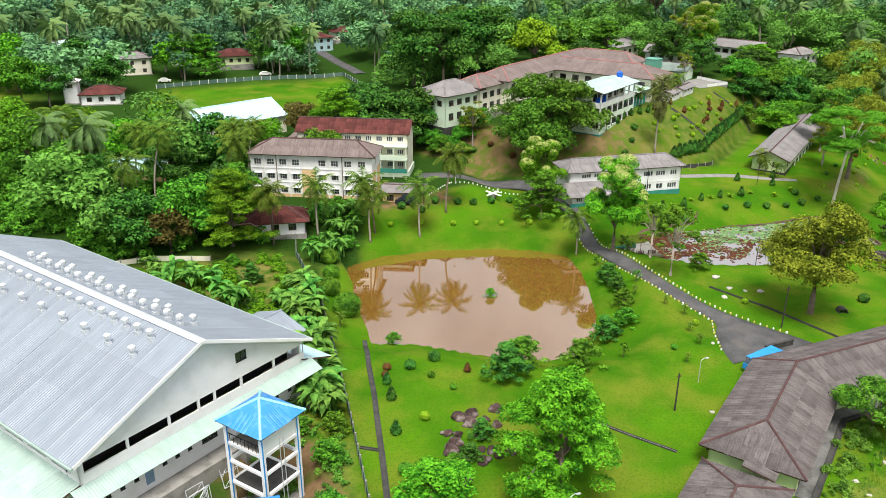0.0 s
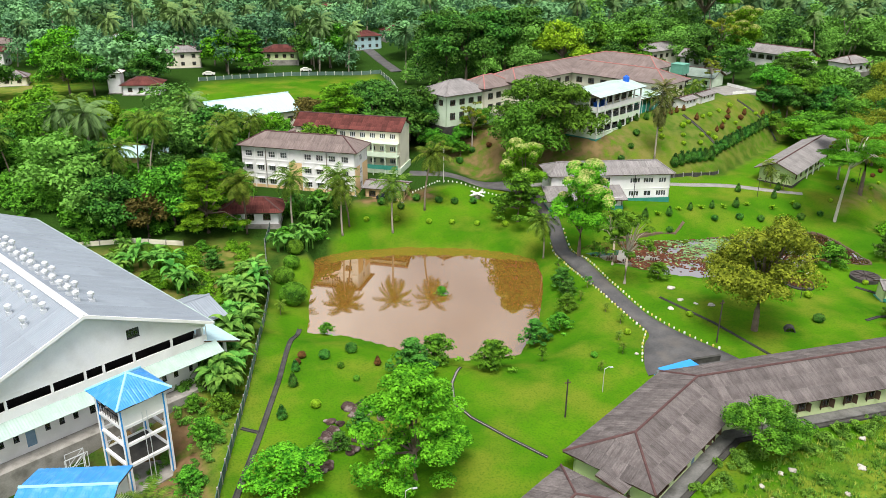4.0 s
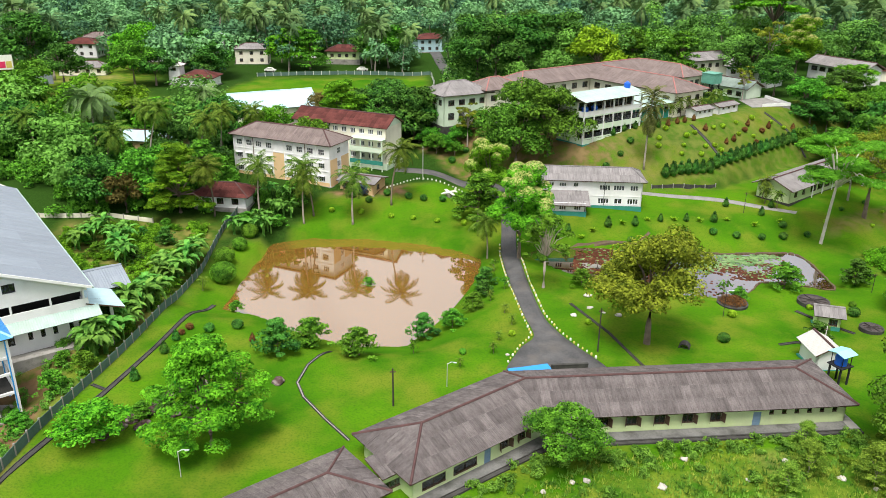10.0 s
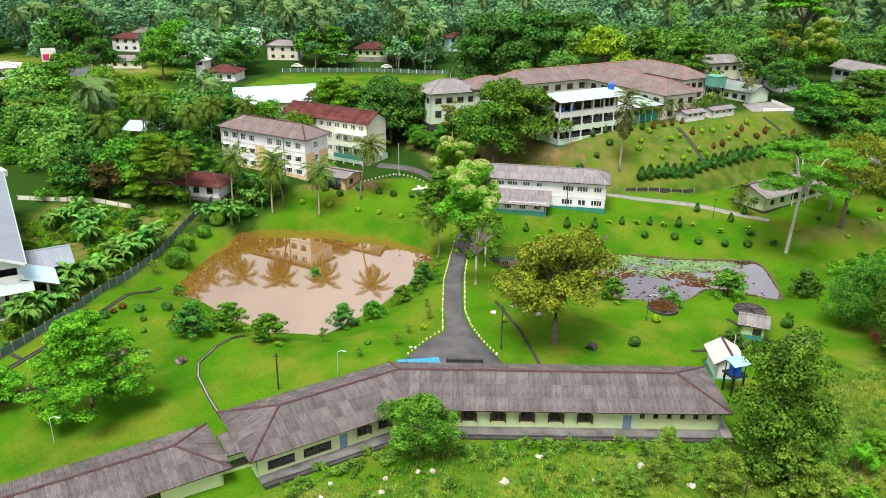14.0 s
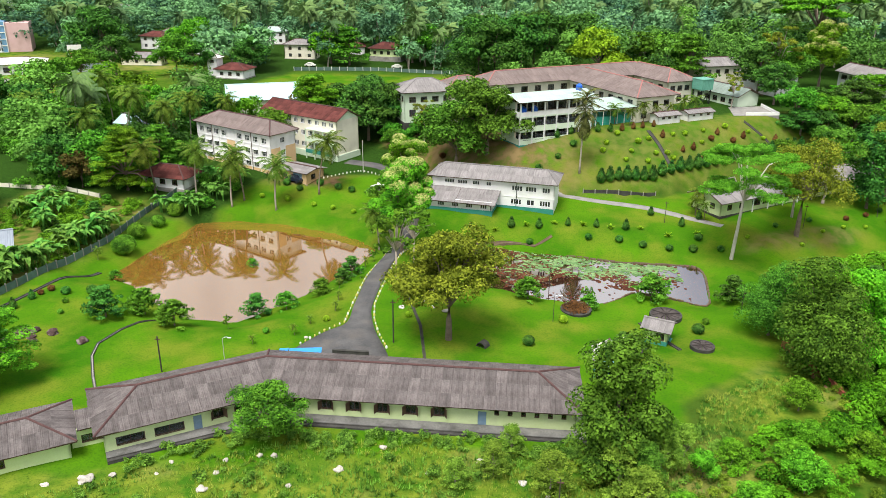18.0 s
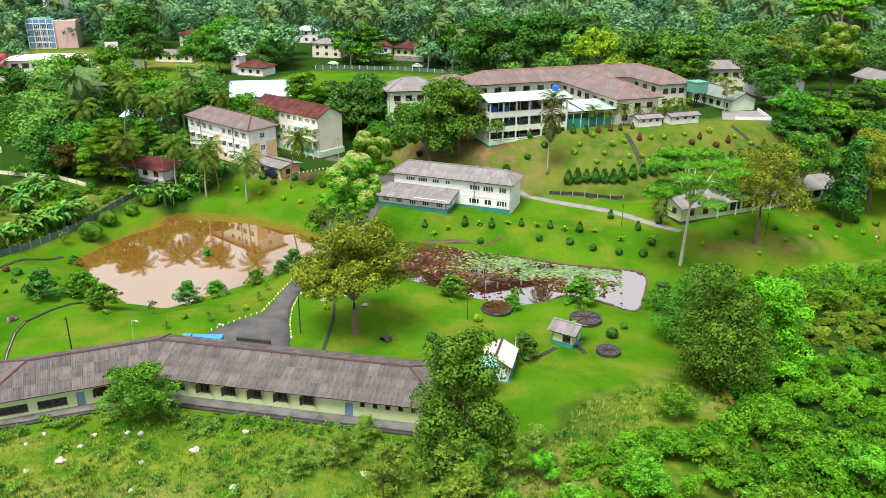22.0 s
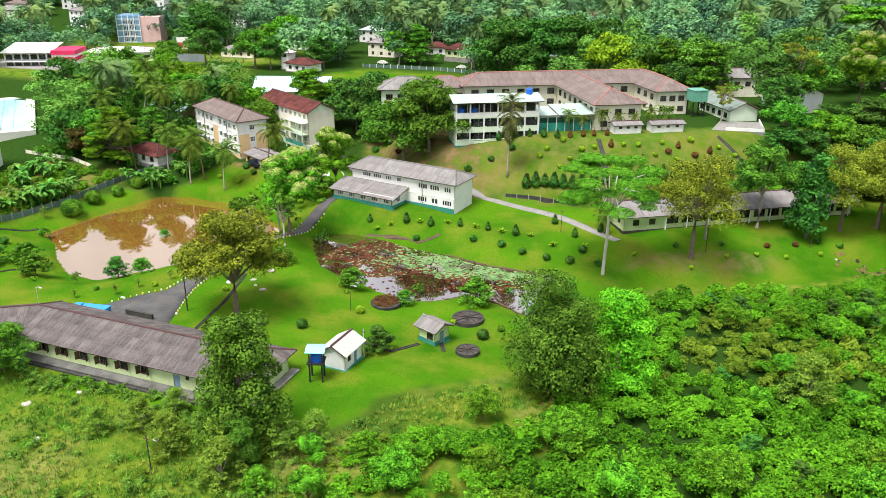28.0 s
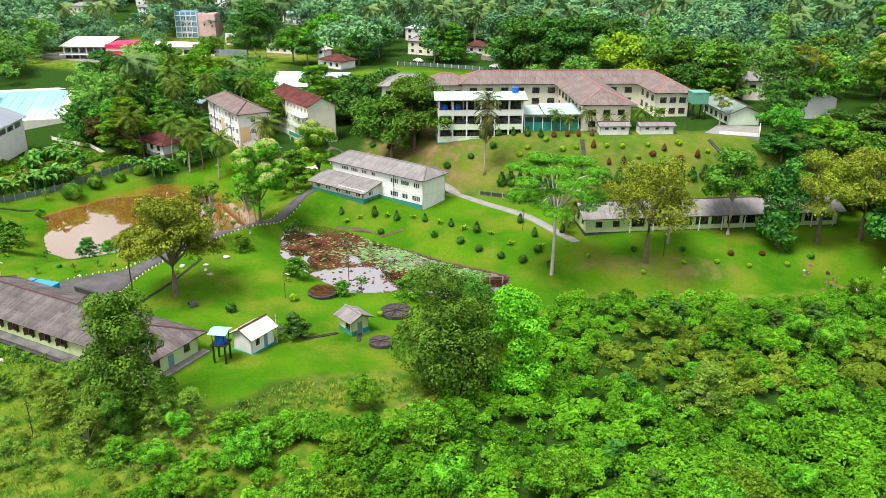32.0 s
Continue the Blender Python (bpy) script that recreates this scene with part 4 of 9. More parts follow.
def long_block():
    t = thing("classroom_block", "long bent single-storey lime green block with weathered cement sheet roof", "school building", pose(0, 0, 0.2))
    hw, ze, zr = 5.3, 3.1, 5.2
    A, B, C = Vector((41.75, 95.6)), Vector((54.3, 103.62)), Vector((86.95, 103.56))
    d1, d2 = (B - A).normalized(), (C - B).normalized()
    n1, n2 = Vector((-d1.y, d1.x)), Vector((-d2.y, d2.x))
    bis = (n1 + n2).normalized()
    mit = bis / bis.dot(n1)
    V = lambda p, z: (p.x, p.y, z)
    def slopes(h, z, r):
        e1, e2 = A - d1 * h, C + d2 * h
        return [[V(e1 - n1 * h, z), V(B - mit * h, z), V(B, r), V(A, r)], [V(B - mit * h, z), V(e2 - n2 * h, z), V(C, r), V(B, r)],
                [V(e2 + n2 * h, z), V(B + mit * h, z), V(B, r), V(C, r)], [V(B + mit * h, z), V(e1 + n1 * h, z), V(A, r), V(B, r)],
                [V(e2 - n2 * h, z), V(e2 + n2 * h, z), V(C, r)], [V(e1 + n1 * h, z), V(e1 - n1 * h, z), V(A, r)]]
    polys = slopes(hw, ze, zr)
    e1, e2 = A - d1 * hw, C + d2 * hw
    ridges = [(V(A, zr), V(B, zr)), (V(B, zr), V(C, zr)), (V(C, zr), V(e2 - n2 * hw, ze)), (V(C, zr), V(e2 + n2 * hw, ze)), (V(A, zr), V(e1 - n1 * hw, ze)), (V(A, zr), V(e1 + n1 * hw, ze)), (V(B, zr), V(B + mit * hw, ze))]
    roof(t, polys, ridges, M_ASBESTOS, M_RIDGE, 1.25, 2.0, 5, cap=0.15, label="weathered grey-brown corrugated sheet roof")
    # walls, in by the eaves
    h = hw - 0.9
    a1, a2 = A - d1 * h, C + d2 * h
    fl, fm, fr = a1 - n1 * h, B - mit * h, a2 - n2 * h
    bl, bm_, br = a1 + n1 * h, B + mit * h, a2 + n2 * h
    L1, L2 = (fm - fl).length, (fr - fm).length
    op2 = row(2.0, 21.8, 6, 1.15, 1.25, 1.15) + [(24.6, 0.0, 1.0, 2.05)] + row(26.0, L2 - 0.6, 6, 1.75, 0.55, 0.5)
    op1 = [(1.2, 0.75, 3.0, 1.0), (5.2, 0.75, 3.2, 1.0), (9.4, 0.0, 0.95, 2.05), (11.6, 1.15, 1.2, 1.1)]
    if L1 > 15.5:
        op1.append((14.2, 1.15, 1.2, 1.1))
    for p, q, ops in ((fl, fm, op1), (fm, fr, op2), (fr, br, [(3.4, 0.0, 1.0, 2.05), (1.0, 1.2, 1.1, 1.1), (6.2, 1.2, 1.1, 1.1)]), (br, bm_, row(1, L2 - 1, 9, 1.15, 1.25, 1.15)), (bm_, bl, row(1, L1 + 3, 4, 1.15, 1.25, 1.15)), (bl, fl, ())):
        m = wall(t, p, q, 0.15, 3.05, M_LIME, ops)
        for o in ops:
            if o[1] < 0.1:
                door(t, m, o[0], 0.15, o[2], o[3], M_BLUEDOOR)
            else:
                window(t, m, o[0], 0.15 + o[1], o[2], o[3], M_WOOD, 2 if o[2] > 1 else 1)
                if 1.1 < o[2] < 1.5:
                    for k, sgn in ((0, -1), (o[2], 1)):
                        part("shutter", Shape().box(0, -0.02, 0, 0.6, 0.02, o[3]).mesh("shutter", M_WOOD), t, m=m @ Matrix.Translation((o[0] + k, -0.02, 0.15 + o[1])) @ Matrix.Rotation(radians(-118 if sgn < 0 else -62), 4, "Z"))
    # plinth walk and drain
    s = Shape()
    for p, q, r, u in ((fl, fm, -n1, -n1), (fm, fr, -n2, -n2)):
        o0 = p + r * 1.5
        o1 = q + r * 1.5
        part("walkway", Shape().slab([V(p, 0.42), V(o0, 0.38), V(o1, 0.38), V(q, 0.42)], 1.2).mesh("walkway", M_WALK), t, "stained concrete walkway")
    s.slab([V(fl, 0.148), V(fm, 0.148), V(bm_, 0.148), V(bl, 0.148)], 1.0)
    s.slab([V(fm, 0.148), V(fr, 0.148), V(br, 0.148), V(bm_, 0.148)], 1.0)
    part("end_apron", Shape().slab([V(fr - n2 * 1.5, 0.40), V(fr - n2 * 1.5 + d2 * 1.2, 0.38), V(br + n2 * 0.8 + d2 * 1.2, 0.38), V(br + n2 * 0.8, 0.40)], 1.1).mesh("end_apron", M_CONC), t)
    part("plinth", s.mesh("plinth", M_CONC), t, "stained concrete plinth and walkway")
    # lower wing to the west, its own roof and a small link
    w = thing("classroom_wing", "lower lime green classroom wing with hipped sheet roof", "school building", pose(0, 0, 0.3))
    E0, hw2, L = Vector((32.2, 89.4)), 4.5, 31.0
    dd = -d1
    nn = Vector((-d1.y, d1.x))
    R0, R1 = E0 - d1 * 0, E0 - d1 * (L - hw2)
    z, r = 2.6, 4.1
    c0, c1 = E0 + d1 * hw2, R1 - d1 * hw2
    polys = [[V(c1 - nn * hw2, z), V(c0 - nn * hw2, z), V(R0, r), V(R1, r)], [V(c0 + nn * hw2, z), V(c1 + nn * hw2, z), V(R1, r), V(R0, r)], [V(c0 - nn * hw2, z), V(c0 + nn * hw2, z), V(R0, r)], [V(c1 + nn * hw2, z), V(c1 - nn * hw2, z), V(R1, r)]]
    roof(w, polys, [(V(R0, r), V(R1, r)), (V(R0, r), V(c0 - nn * hw2, z)), (V(R0, r), V(c0 + nn * hw2, z)), (V(R1, r), V(c1 - nn * hw2, z)), (V(R1, r), V(c1 + nn * hw2, z))], M_ASBESTOS, M_RIDGE, 1.25, 2.0, 5, cap=0.14)
    h = hw2 - 0.8
    p0, p1, p2, p3 = c1 - nn * h + d1 * 0.8, c0 - nn * h - d1 * 0.8, c0 + nn * h - d1 * 0.8, c1 + nn * h + d1 * 0.8
    for p, q, ops in ((p0, p1, row(2, 29, 7, 1.0, 1.3, 1.1)), (p1, p2, ()), (p2, p3, row(2, 29, 7, 1.0, 1.3, 1.1)), (p3, p0, ())):
        m = wall(w, p, q, 0.1, 2.55, M_LIME, ops)
        for o in ops:
            window(w, m, o[0], 0.1 + o[1], o[2], o[3], M_WOOD, 2)
    part("plinth", Shape().slab([V(c1 - nn * (hw2 + 0.3), 0.1), V(c0 - nn * (hw2 + 0.3), 0.1), V(c0 + nn * hw2, 0.1), V(c1 + nn * hw2, 0.1)], 1.2).mesh("plinth", M_CONC), w)
    k0 = c0 + d1 * 0.1
    lk = [V(k0 - nn * 2.6, 2.75), V(k0 - nn * 2.6 + d1 * 3.2, 2.75), V(k0 + nn * 0.6 + d1 * 3.2, 3.35), V(k0 + nn * 0.6, 3.35)]
    roof(w, [lk], [], M_ASBESTOS, M_RIDGE, 1.2, 2.0, 5)
    pw, qw = k0 - nn * 2.2 - d1 * 0.7, k0 - nn * 2.2 + d1 * 4.4
    m = wall(w, pw, qw, 0.1, 2.6, M_LIME, [(1.0, 0.8, 2.4, 0.9)])
    window(w, m, 1.0, 0.9, 2.4, 0.9, M_WOOD, 3)


long_block()


# ---- white two-storey house above the lily pond ----
def white_house():
    rz = math.degrees(math.atan2(-0.165, 0.986))
    t = house("white_house", "white two-storey school house with grey sheet roof and teal plinth", "school building", 66.6, 175.2, 1.9, rz, 25.0, 7.4, 6.45, 1.75, 0.7, M_WHITE, M_SHEET_GREY,
              front=[(2.7, 4.95, 2.0, 0.8, 4), (5.4, 4.95, 2.0, 0.8, 4), (8.5, 4.95, 1.4, 0.8, 3), (11.3, 4.95, 1.0, 0.8, 2), (16.5, 4.4, 2.1, 1.05, 4), (19.3, 4.4, 2.1, 1.05, 4), (22.6, 4.4, 1.5, 1.05, 3), (16.4, 1.6, 2.1, 1.1, 4), (19.6, 1.6, 1.5, 1.1, 2), (22.2, 1.6, 2.1, 1.1, 4)], fmat=M_WHITE, right=(), back=row(1, 24, 8, 4.1, 1.5, 1.1) + row(1, 24, 8, 1.4, 1.5, 1.1), left=row(1, 6.6, 2, 4.1, 1.4, 1.1), sheet=(1.3, 2.2), panes=4, run=2.6, ridge=M_SHEET_GREY)
    part("plinth_band", Shape().box(-0.06, -0.3, -1.5, 25.06, -0.262, 1.4).mesh("plinth_band", M_TEAL), t, "teal painted plinth")
    part("floor_band", Shape().box(-0.05, -0.06, 3.25, 25.05, -0.004, 3.4).box(25.004, -0.05, 3.25, 25.06, 7.4, 3.4).mesh("floor_band", M_WHITE), t)
    # lean-to wing in front
    L, W = 15.2, 4.9
    y0 = -W
    part("wing_plinth", Shape().box(-1.4, y0 - 0.12, -2.5, 13.6, -0.1, 0.95).mesh("wing_plinth", M_TEAL), t, "teal painted plinth")
    part("wing_plinth", Shape().box(-1.42, y0 - 0.16, 0.3, 13.62, y0 - 0.125, 1.5).box(13.604, y0 - 0.16, 0.3, 13.64, -0.1, 1.5).mesh("wing_plinth", M_TEAL), t, "teal painted plinth")
    m = wall(t, (-1.3, y0), (13.5, y0), 0.95, 3.2, M_WHITE, row(0.2, 14.6, 5, 0.8, 1.3, 1.0))
    for o in row(0.2, 14.6, 5, 0.8, 1.3, 1.0):
        window(t, m, o[0], 0.95 + o[1], o[2], o[3], M_WHITE, 3)
    m = wall(t, (13.5, y0), (13.5, 0), 0.95, 3.0, M_WHITE, [(1.6, 0.8, 1.2, 1.0)])
    window(t, m, 1.6, 1.75, 1.2, 1.0, M_WHITE, 3)
    wall(t, (-1.3, 0), (-1.3, y0), 0.95, 3.0, M_WHITE)
    for xa, xb in ((13.28, 13.5), (-1.3, -1.08)):
        g = Shape()
        g.v, g.f = [(x_, y_, z_) for x_ in (xa, xb) for y_, z_ in ((y0, 3.0), (0, 3.0), (0, 4.12), (y0, 3.03))], [(3, 2, 1, 0), (4, 5, 6, 7), (0, 1, 5, 4), (1, 2, 6, 5), (2, 3, 7, 6), (3, 0, 4, 7)]
        part("side_gable", g.mesh("side_gable", M_WHITE), t)
    roof(t, [[(-2.0, y0 - 0.9, 2.95), (6.2, y0 - 0.9, 2.95), (6.2, -0.02, 4.3), (-2.0, -0.02, 4.3)], [(6.25, y0 - 0.9, 2.9), (14.3, y0 - 0.9, 2.9), (14.3, -0.02, 4.25), (6.25, -0.02, 4.25)]], [], M_SHEET_GREY, M_RIDGE, 1.3, 2.0, 5)
    for x in (6.2, 13.3, 17.5):
        part("drain_pipe", Shape().tube([(x, -0.12 if x > 13.4 else y0 - 0.1, 6.2 if x > 13.4 else 3.0), (x, -0.12 if x > 13.4 else y0 - 0.1, 0)], [0.06, 0.06], 6).mesh("drain_pipe", M_BLACKPOST), t)


white_house()


# ---- three-storey white and cream block, red-roofed block ----
def school_blocks():
    d = Vector((0.866, -0.5))
    rz = -30.0
    o = Vector((6.4, 200.8)) + d * 0.7 + Vector((0.5, 0.866)) * 0.7
    wins = []
    for v in (0.95, 3.85, 6.75):
        for u in (0.75, 3.4, 5.95, 8.6, 14.0, 16.6, 19.3, 22.1):
            wins.append((u, v, 1.5, 1.25))
    t = house("classroom_tower", "three-storey white and peach classroom block with hipped roof", "school building", o.x, o.y, 3.0, rz, 25.0, 7.6, 9.15, 2.3, 0.75, M_WHITE, M_SHEET_BROWN, front=wins,
              right=[(3.0, 0.8, 1.3, 1.3), (3.0, 3.8, 1.3, 1.2), (3.0, 6.7, 1.3, 1.2)], back=row(1, 24, 8, 6.7, 1.4, 1.2) + row(1, 24, 8, 3.8, 1.4, 1.2), left=(), sheet=(1.8, 2.4), panes=3, rows=2, fmat=M_WHITE)
    for u in (5.45, 18.95):
        part("drain_pipe", Shape().tube([(u, -0.22, 0.2), (u, -0.22, 9.0)], [0.07, 0.07], 6).mesh("drain_pipe", M_WOOD), t)
    for v in (3.3, 6.2):
        part("floor_band", Shape().box(-0.03, -0.10, v, 25.03, -0.004, v + 0.18).mesh("floor_band", M_WHITE), t)
    for u in (0.0, 2.75, 5.1, 7.95, 10.4, 13.45, 16.0, 18.6, 21.4, 24.85):
        part("pier", Shape().box(u, -0.16, 0.12, u + 0.15, -0.004, 9.1).mesh("pier", M_WHITE), t)
    part("stair_panel", Shape().box(10.6, -0.12, 0.12, 13.4, -0.005, 6.1).mesh("stair_panel", M_PEACH), t, "peach painted stair bay")
    part("side_panel", Shape().box(25.005, 0.1, 0.12, 25.07, 2.8, 5.9).box(25.005, 4.5, 0.12, 25.07, 7.5, 5.9).mesh("side_panel", M_PEACH), t, "peach painted end wall")
    part("base_panel", Shape().box(0.16, -0.06, 0.12, 10.39, -0.005, 0.9).box(13.61, -0.06, 0.12, 24.9, -0.005, 0.9).mesh("base_panel", M_PEACH), t)
    for v in (2.35, 5.25):
        for u in (0.75, 3.4, 5.95, 8.6, 14.0, 16.6, 19.3, 22.1):
            part("sunshade", Shape().slab([(u - 0.15, -0.42, v), (u + 1.5, -0.42, v), (u + 1.5, -0.02, v + 0.12), (u - 0.15, -0.02, v + 0.12)], 0.05).mesh("sunshade", M_WHITE), t)
    d2 = Vector((0.872, -0.489))
    n2 = Vector((0.489, 0.872))
    o = Vector((41.07, 200.3)) - d2 * 24.6 + n2 * 0.5
    house("red_roof_block", "cream three-storey block under a red tiled gable roof", "school building", o.x, o.y, 4.6, -29.3, 24.5, 7.8, 8.35, 2.25, 0.5, M_CREAM, M_TILE_RED, front=row(0.8, 24, 10, 6.5, 1.3, 1.1) + row(0.8, 24, 10, 3.7, 1.3, 1.1) + row(0.8, 24, 10, 0.9, 1.3, 1.1),
          right=(), ends=("gable", "gable"), sheet=(1.2, 1.2), waves=3, panes=3, fmat=M_WHITE, plinth=M_PALEGREEN, gable_mat=M_PALEGREEN)
    b = Vector((o.x, o.y))
    t = thing("balcony_wing", "pale green open balcony with teal railing", "balcony", pose(b.x + 16 * d2.x - 0.6 * n2.x, b.y + 16 * d2.y - 0.6 * n2.y, 4.6, 0, 0, -29.3))
    for z in (2.9, 5.8):
        part("slab", Shape().box(0, -1.3, z, 8.5, 0.55, z + 0.15).mesh("slab", M_PALEGREEN), t)
    for x in (0.1, 2.8, 5.6, 8.3):
        part("post", Shape().box(x - 0.1, -1.25, -2, x + 0.1, -1.05, 5.8).mesh("post", M_PALEGREEN), t)
    for z in (0.1, 3.05):
        part("railing", Shape().box(0, -1.3, z, 8.5, -1.22, z + 0.95).mesh("railing", M_PALEGREEN if z > 1 else M_TEAL), t)
    # low link building behind and garage shed
    house("link_block", "small cream flat link building beside the red roof", "school building", 17.5, 213.5, 5.0, -29.3, 6.0, 8.0, 6.0, 0.5, 0.3, M_CREAM, M_SHEET_BROWN, front=row(0.5, 5.5, 2, 3.8, 1.2, 1.1))
    house("garage_shed", "low peach shed with grey sheet roof beside the classroom block", "shed", 30.9, 188.0, 2.2, -27.5, 8.0, 5.6, 2.7, 0.7, 0.6, M_PEACH, M_SHEET_GREY, front=[(0.8, 0.8, 1.4, 1.2), (4.0, 0.0, 2.6, 2.2)], right=[(1.5, 0.9, 1.4, 1.1)], ends=("gable", "gable"), sheet=(1.6, 2.0))


school_blocks()


# ---- school on the hill ----
def hill_school():
    rz = math.degrees(math.atan2(0.52, 0.855))
    E, N = Vector((0.855, 0.519)), Vector((-0.519, 0.855))
    # three-storey verandah block
    o = Vector((84.0, 191.3))
    t = thing("verandah_block", "three-storey open verandah block, pale green with white steel roof", "school building", pose(o.x, o.y, 10.6, 0, 0, rz))
    L, W, H = 19.0, 8.0, 9.6
    part("plinth", Shape().box(-0.15, -0.15, -2.5, L + 0.2, W, 0.35).mesh("plinth", M_TEAL), t, "teal painted plinth")
    s = Shape()
    for z in (3.15, 6.25):
        s.box(0, 0, z, L, W, z + 0.3)
    part("floor_slab", s.mesh("floor_slab", M_PALEGREEN), t)
    for z in (0.35, 3.45, 6.55):
        hgt = 1.0 if z > 1 else 1.3
        part("parapet", Shape().box(0, 0, z, L, 0.14, z + hgt).box(0, 0.14, z, 0.14, W, z + hgt).mesh("parapet", M_WHITE if z > 5 else M_PALEGREEN), t)
    for i in range(7):
        x = 0.0 + i * (L - 0.3) / 6
        part("column", Shape().box(x, -0.02, 0.2, x + 0.3, 0.3, H - 0.2).mesh("column", M_WHITE), t)
    for z in (0.35, 3.45, 6.55):
        ops = row(0.3, L - 0.3, 7, 0.7, 2.4, 1.85)
        m = wall(t, (0.2, 2.4), (L - 0.1, 2.4), z, z + 2.8, M_CREAM, ops)
        for op in ops:
            window(t, m, op[0], z + op[1], op[2], op[3], M_WOOD, 4)
        if z < 6:
            ops = row(0.5, L - 0.3, 6, 1.05, 2.5, 1.15)
            for op in ops:
                window(t, pose(0.2, 0.05, 0), op[0], z + op[1] + 0.0, op[2], op[3], M_BLACKPOST, 5, 2, "grille_window")
    for sx in (0.0, L - 0.22):
        wall(t, (sx + 0.22, W) if sx == 0 else (sx, 2.6), (sx + 0.22, 2.6) if sx == 0 else (sx, W), 0.35, H - 0.3, M_PALEGREEN)
    wall(t, (L, W), (0, W), 0.35, H, M_CREAM)
    roof(t, [[(-0.8, -0.9, H + 0.25), (L + 0.8, -0.9, H + 0.25), (L + 0.8, 4.2, H + 1.3), (-0.8, 4.2, H + 1.3)], [(L + 0.8, W + 0.8, H + 0.45), (-0.8, W + 0.8, H + 0.45), (-0.8, 4.2, H + 1.3), (L + 0.8, 4.2, H + 1.3)]], [], M_STEEL_MINT, M_RIDGE, 2.2, 2.6, 6)
    for x, z in ((1.5, 7.6), (4.4, 7.6), (L - 1.5, H + 1.6)):
        tk = thing("water_tank", "blue plastic water tank on the verandah block", "water tank", Matrix.Translation((o.x, o.y, 10.6)) @ pose(0, 0, 0, 0, 0, rz) @ Matrix.Translation((x, 1.3 if z < 9 else 3.6, z)))
        part("tank_body", Shape().tube([(0, 0, -0.8), (0, 0, 0.6), (0, 0, 0.85)], [0.75, 0.75, 0.35], 12).mesh("tank_body", M_BLUETANK), tk)
        part("lid", Shape().tube([(0, 0, 0.85), (0, 0, 0.98)], [0.3, 0.28], 10).mesh("lid", M_BLUETANK), tk)
    # teal screened hall beside it
    q = o + E * 19.6 + N * 2.2
    t = thing("screened_hall", "teal green screened hall with pale steel roof", "school building", pose(q.x, q.y, 12.2, 0, 0, rz))
    part("screen", Shape().box(0, 0, -0.5, 12.5, 6.5, 2.7).mesh("screen", M_TEALNET), t)
    s = Shape()
    for i in range(7):
        s.box(i * 2.06, -0.12, -0.5, i * 2.06 + 0.16, -0.004, 4.6)
    part("post", s.mesh("post", M_WHITE), t)
    part("beam", Shape().box(-0.1, -0.1, 4.0, 12.6, 6.4, 4.3).mesh("beam", M_CREAM), t)
    roof(t, [[(4.4, -1.2, 4.6), (13.4, -1.2, 4.6), (13.4, 7.5, 5.5), (4.4, 7.5, 5.5)], [(-0.5, -0.6, 4.5), (4.3, -0.6, 4.5), (4.3, 7.0, 5.1), (-0.5, 7.0, 5.1)]], [], M_STEEL_MINT, M_RIDGE, 2.2, 2.8, 6)
    # main building: back range, middle wing, east wing
    Z, ze, zr = 13.0, 6.0, 8.6
    P = lambda a, b: (o.x + E.x * a + N.x * b, o.y + E.y * a + N.y * b)
    loc = Matrix.Translation((o.x, o.y, Z)) @ pose(0, 0, 0, 0, 0, rz)
    def wing(name, label, a0, b0, a1, b1, ends, axis, wins):
        """A range of the school in the hill's own axes."""
        L_, W_ = a1 - a0, b1 - b0
        if axis == "x":
            x, y = P(a0, b0)
            return house(name, label, "school building", x, y, Z, rz, L_, W_, ze, zr - ze, 1.0, M_CREAM, M_SHEET_BROWN, front=wins, ends=ends, ridge=M_RIDGE_PINK, sheet=(2.0, 2.6), panes=3, fmat=M_WOOD)
        x, y = P(a1, b0)
        return house(name, label, "school building", x, y, Z, rz + 90, W_, L_, ze, zr - ze, 1.0, M_CREAM, M_SHEET_BROWN, back=wins, left=row(0.6, L_ - 0.6, 3, 3.4, 1.6, 1.3) + row(0.6, L_ - 0.6, 3, 0.8, 1.6, 1.3), ends=ends, ridge=M_RIDGE_PINK, sheet=(2.0, 2.6), panes=3, fmat=M_WOOD)
    two = lambda L_, n: row(0.8, L_ - 0.8, n, 3.5, 1.9, 1.4) + row(0.8, L_ - 0.8, n, 0.8, 1.9, 1.4)
    wing("main_range", "long cream school range with brown roof and red ridges", 8, 29.2, 62, 38.2, ("hip", "hip"), "x", two(54, 13))
    wing("middle_wing", "cream school wing with broad hipped brown roof", 32.6, 1.2, 43.6, 29.1, ("hip", "gable"), "y", two(27.9, 7))
    wing("east_wing", "cream school wing with hipped brown roof", 54.0, 15.5, 62.4, 37.0, ("hip", "hip"), "y", two(21.5, 5))
    # west range by the slope, seen past the large tree
    x, y = 55.6, 213.5
    house("west_range", "two-storey cream and green school range with grey hipped roof", "school building", x, y, 10.2, 24.0, 13.0, 9.0, 7.6, 2.6, 0.9, M_PALEGREEN, M_SHEET_GREY, front=row(0.6, 12.4, 4, 5.0, 1.7, 1.3) + row(0.6, 12.4, 4, 1.6, 1.7, 1.6), left=row(0.6, 8.4, 3, 5.0, 1.5, 1.3), ridge=M_SHEET_GREY, plinth=M_DARKCONC)
    house("west_hall", "low cream hall with grey sheet gable roof", "school building", 53.5, 224.0, 8.6, 26.0, 8.0, 12.0, 4.6, 1.8, 0.6, M_PALEGREEN, M_SHEET_GREY, front=row(0.6, 7.4, 2, 1.2, 1.5, 1.3), ends=("gable", "gable"))
